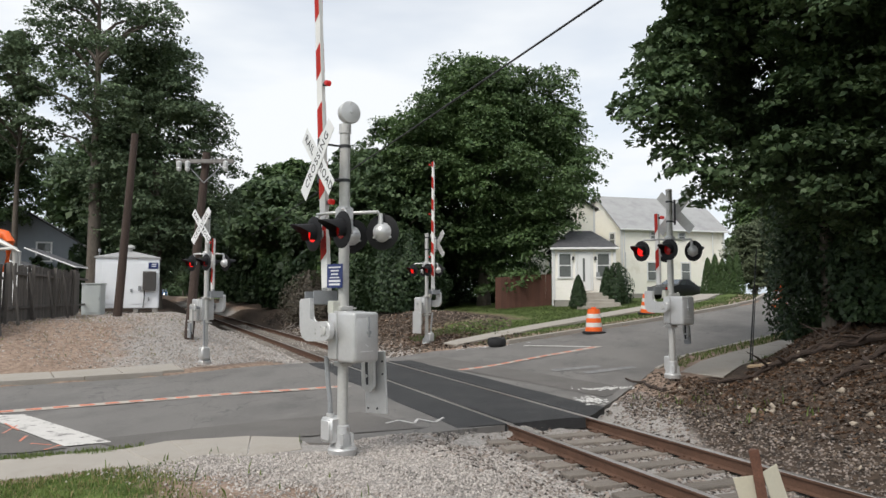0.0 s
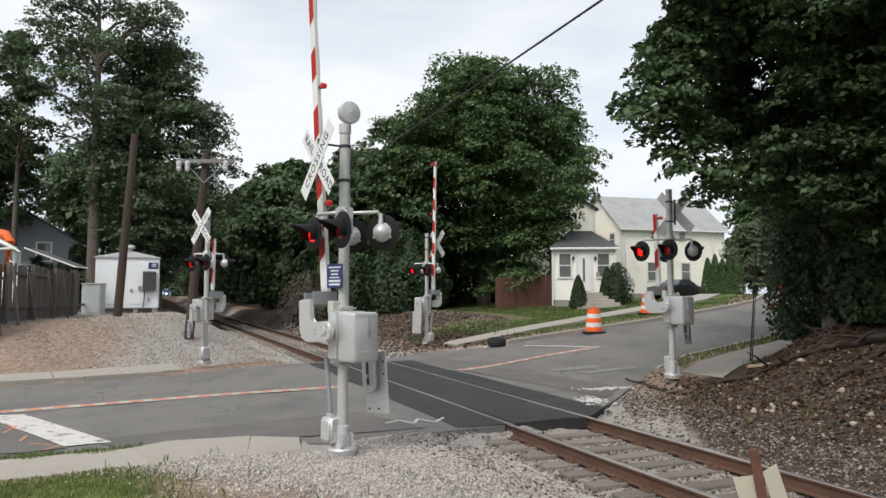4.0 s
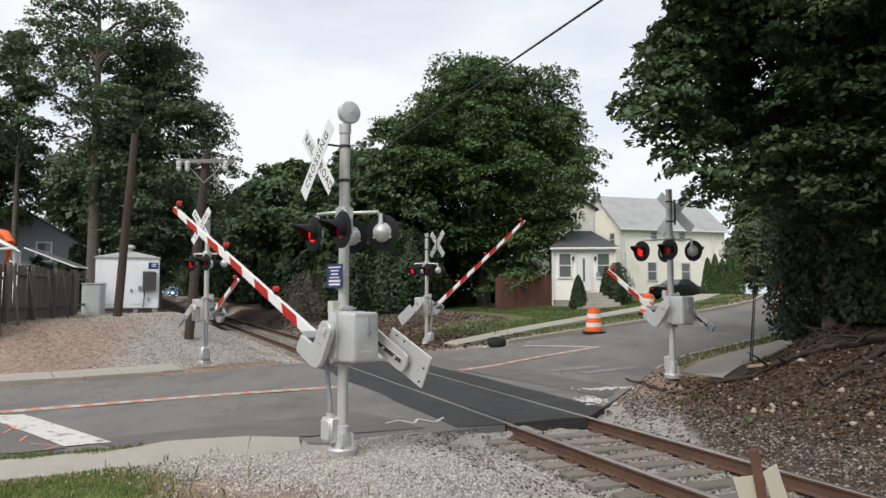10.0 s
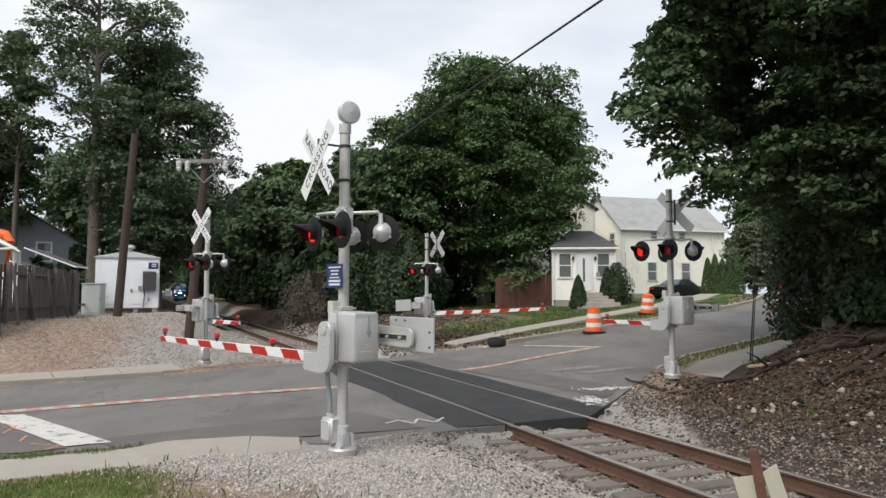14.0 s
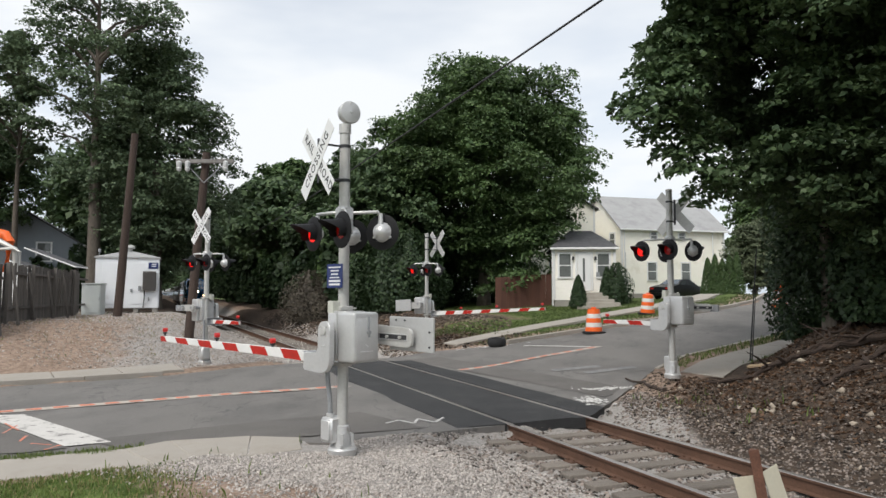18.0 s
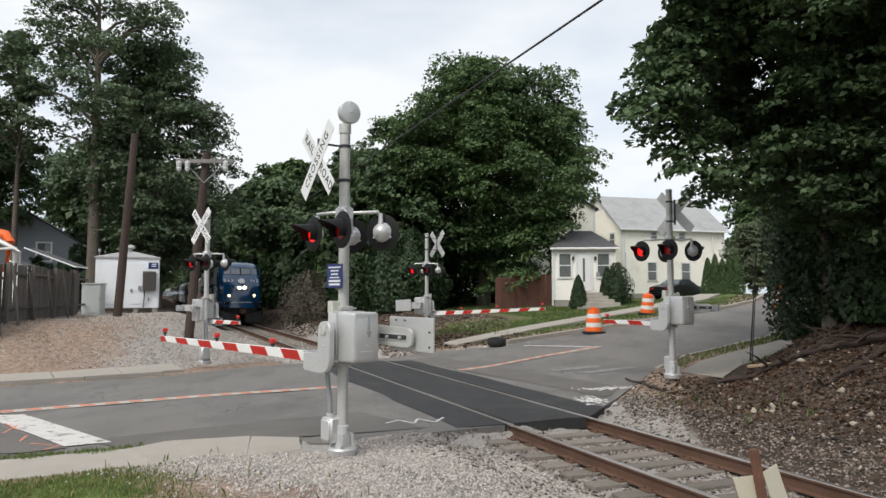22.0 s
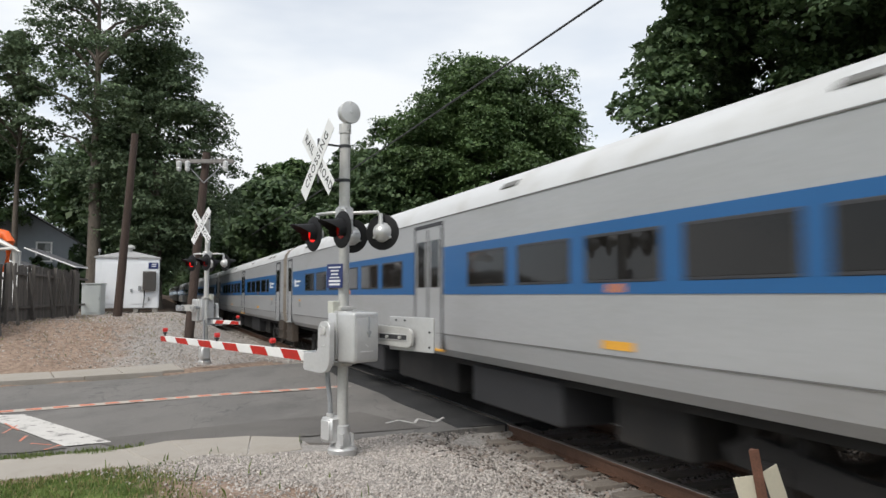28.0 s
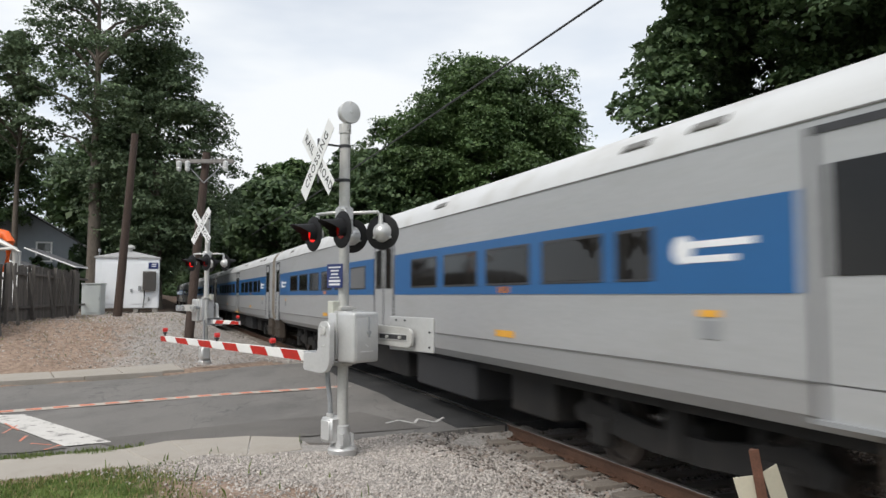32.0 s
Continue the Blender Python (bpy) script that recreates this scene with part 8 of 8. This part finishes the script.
# brown dead leaves, their tone lowered as well for the shade under the canopy
M["dead_leaf"] = leaf_material("dead_leaf", (0.06, 0.034, 0.02), (0.145, 0.085, 0.05))


def scatter_leaves(name, n, box_xy, keep, size, mat, label, seed, up=0.02):
    rs = np.random.RandomState(seed)
    xs, ys = sown(n, box_xy, keep, rs)
    p = np.stack([xs, ys, ground_z(xs, ys) + up * rs.random(len(xs))], 1)
    nor = np.tile(np.array((0.0, 0.0, 1.4)), (len(xs), 1))
    return tagged(leaf_mesh(name, p, nor, size * (0.5 + rs.random(len(xs))), mat, None, rs), label, "litter", kind="stuff")


def keep_litter(xs, ys, rs):
    q, a, b, ns, fs = in_band(xs, ys)
    return (q > 3.0 + rs.normal(0, 0.5, len(xs))) & (ns > 1.0) & ~((a > 4.6) & (ns < 2.4))


def keep_litter_far(xs, ys, rs):
    q, a, b, ns, fs = in_band(xs, ys)
    return (q > 3.0 + rs.normal(0, 0.5, len(xs))) & (fs > 0.8) & (a < 7 + rs.normal(0, 1, len(xs)))


scatter_leaves("leaf_litter", 16000, (3, 13, 6, 17), keep_litter, 0.045, M["dead_leaf"], "brown dead leaves on the wooded bank", 21)
scatter_leaves("leaf_litter", 16000, (-14, 6, 24, 54), keep_litter_far, 0.08, M["dead_leaf"], "brown dead leaves on the far bank", 22)


def grass(name, n, box_xy, keep, h0, h1, mat, label, seed, width=0.006, lean=0.5):
    """Single narrow bent blades."""
    rs = np.random.RandomState(seed)
    xs, ys = sown(n, box_xy, keep, rs, 5)
    k = len(xs)
    h = h0 + (h1 - h0) * rs.random(k) ** 1.6
    an = rs.uniform(0, 2 * math.pi, k)
    dx, dy = np.cos(an), np.sin(an)
    ln = lean * rs.random(k)
    w = width * (0.6 + 0.8 * rs.random(k))
    q_, a_, b_, ns_, fs_ = in_band(xs, ys)
    base = np.stack([xs, ys, np.where((ns_ < 0) & (fs_ < 0), road_z(a_) - 0.02, ground_z(xs, ys)) - 0.01], 1)
    side = np.stack([-dy * w, dx * w, np.zeros(k)], 1)
    mid = base + np.stack([dx * h * ln * 0.3, dy * h * ln * 0.3, h * 0.6], 1)
    tip = base + np.stack([dx * h * ln, dy * h * ln, h], 1)
    V = np.stack([base - side, base + side, mid + side * 0.7, tip, mid - side * 0.7], 1)
    return tagged(soup(name, V.reshape(-1, 3), np.arange(k * 5).reshape(k, 5), mat), label, "grass", kind="stuff")


M["grass"] = leaf_material("grass_blade", (0.075, 0.12, 0.028), (0.19, 0.24, 0.075))
M["grass_dull"] = leaf_material("dull_grass_blade", (0.055, 0.085, 0.025), (0.13, 0.165, 0.058))
M["dry_grass"] = leaf_material("dry_grass_blade", (0.20, 0.17, 0.08), (0.34, 0.29, 0.15))


def keep_lawn(xs, ys, rs):
    q, a, b, ns, fs = in_band(xs, ys)
    return (ns > 1.18) & (a < -7.0 + rs.normal(0, 0.22, len(xs)))


def keep_far_lawn(xs, ys, rs):
    q, a, b, ns, fs = in_band(xs, ys)
    outer = np.interp(a, [5, 10, 22], [7.5, 8.6, 9.9])
    inner = np.interp(a, [5, 10, 22], [6.0, 7.1, 8.3])
    return (a > 5.5 + rs.normal(0, 0.5, len(xs))) & (fs > 0.2) & ((fs < 6) | (q > 11)) & ((b > outer) | (b < inner)) & (q > 3)


def keep_verge(xs, ys, rs):
    q, a, b, ns, fs = in_band(xs, ys)
    return (a > 5.4) & (ns > 0.16) & ((ns < 0.80) | ((ns > 1.97) & (ns < 2.5)))


def keep_gutter(xs, ys, rs):
    q, a, b, ns, fs = in_band(xs, ys)
    return (np.abs(ns + 0.06) < 0.20 + 0.06 * np.sin(9 * a)) & (a < -7.0 + rs.normal(0, 0.1, len(xs)))


def keep_weeds(xs, ys, rs):
    q, a, b, ns, fs = in_band(xs, ys)
    c = np.sin(7 * xs) * np.sin(6 * ys + 2 * xs)
    return (ns > 0.3) & (((c > 0.72) & (q < -2.2) & (a < -5.2 + rs.normal(0, 0.5, len(xs)))) | ((c > 0.5) & (q > 2.3) & (q < 4.4) & (b > -8.5)))


def keep_bank_grass(xs, ys, rs):
    q, a, b, ns, fs = in_band(xs, ys)
    return (q > 3.5) & (fs > 2.0) & (a < 8) & (a > 2.5) & ((fs < 6) | (q > 11)) & (np.sin(1.3 * xs + 0.5) * np.sin(1.1 * ys) > -0.1)


grass("lawn_grass", 26000, (-8, -1.2, 4.5, 9), keep_lawn, 0.02, 0.06, M["grass"], "short green lawn grass at the sidewalk", 31)
grass("lawn_grass", 5000, (-8, -1.2, 4.5, 9), keep_lawn, 0.02, 0.08, M["dry_grass"], "dry blades in the lawn", 32)
grass("lawn_grass", 16000, (1, 18, 23, 42), keep_far_lawn, 0.05, 0.12, M["grass_dull"], "green lawn before the small house", 33, 0.016)
grass("verge_grass", 9000, (5, 20, 17, 32), keep_verge, 0.05, 0.16, M["grass"], "green grass verge along the sidewalk", 34, 0.012)
grass("gutter_grass", 9000, (-9, -2, 8, 12), keep_gutter, 0.04, 0.095, M["grass"], "grass growing in the gutter", 35)
grass("weeds", 1100, (-4, 6, 5, 14), keep_weeds, 0.05, 0.20, M["grass"], "weeds growing through the gravel", 36, 0.010)
def keep_mound_weeds(xs, ys, rs):
    q, a, b, ns, fs = in_band(xs, ys)
    c = np.sin(2.9 * xs + 0.7) * np.sin(2.3 * ys + xs)
    return (rs.random(len(xs)) < 0.05 + 0.6 * (c > 0.5) + 0.25 * (q < -9.5)) & (q < -4.5) & (fs > 2.2)


grass("dry_weeds", 1500, (-17, -7, 19, 33), keep_mound_weeds, 0.02, 0.11, M["dry_grass"], "dry weeds on the gravel mound", 38, 0.012)
grass("weeds", 300, (-17, -7, 19, 33), keep_mound_weeds, 0.03, 0.10, M["grass"], "green weeds on the gravel mound", 39, 0.014)
grass("bank_grass", 5000, (-4, 8, 27, 40), keep_bank_grass, 0.05, 0.18, M["grass_dull"], "rough grass on the far bank", 37, 0.018)


motions()
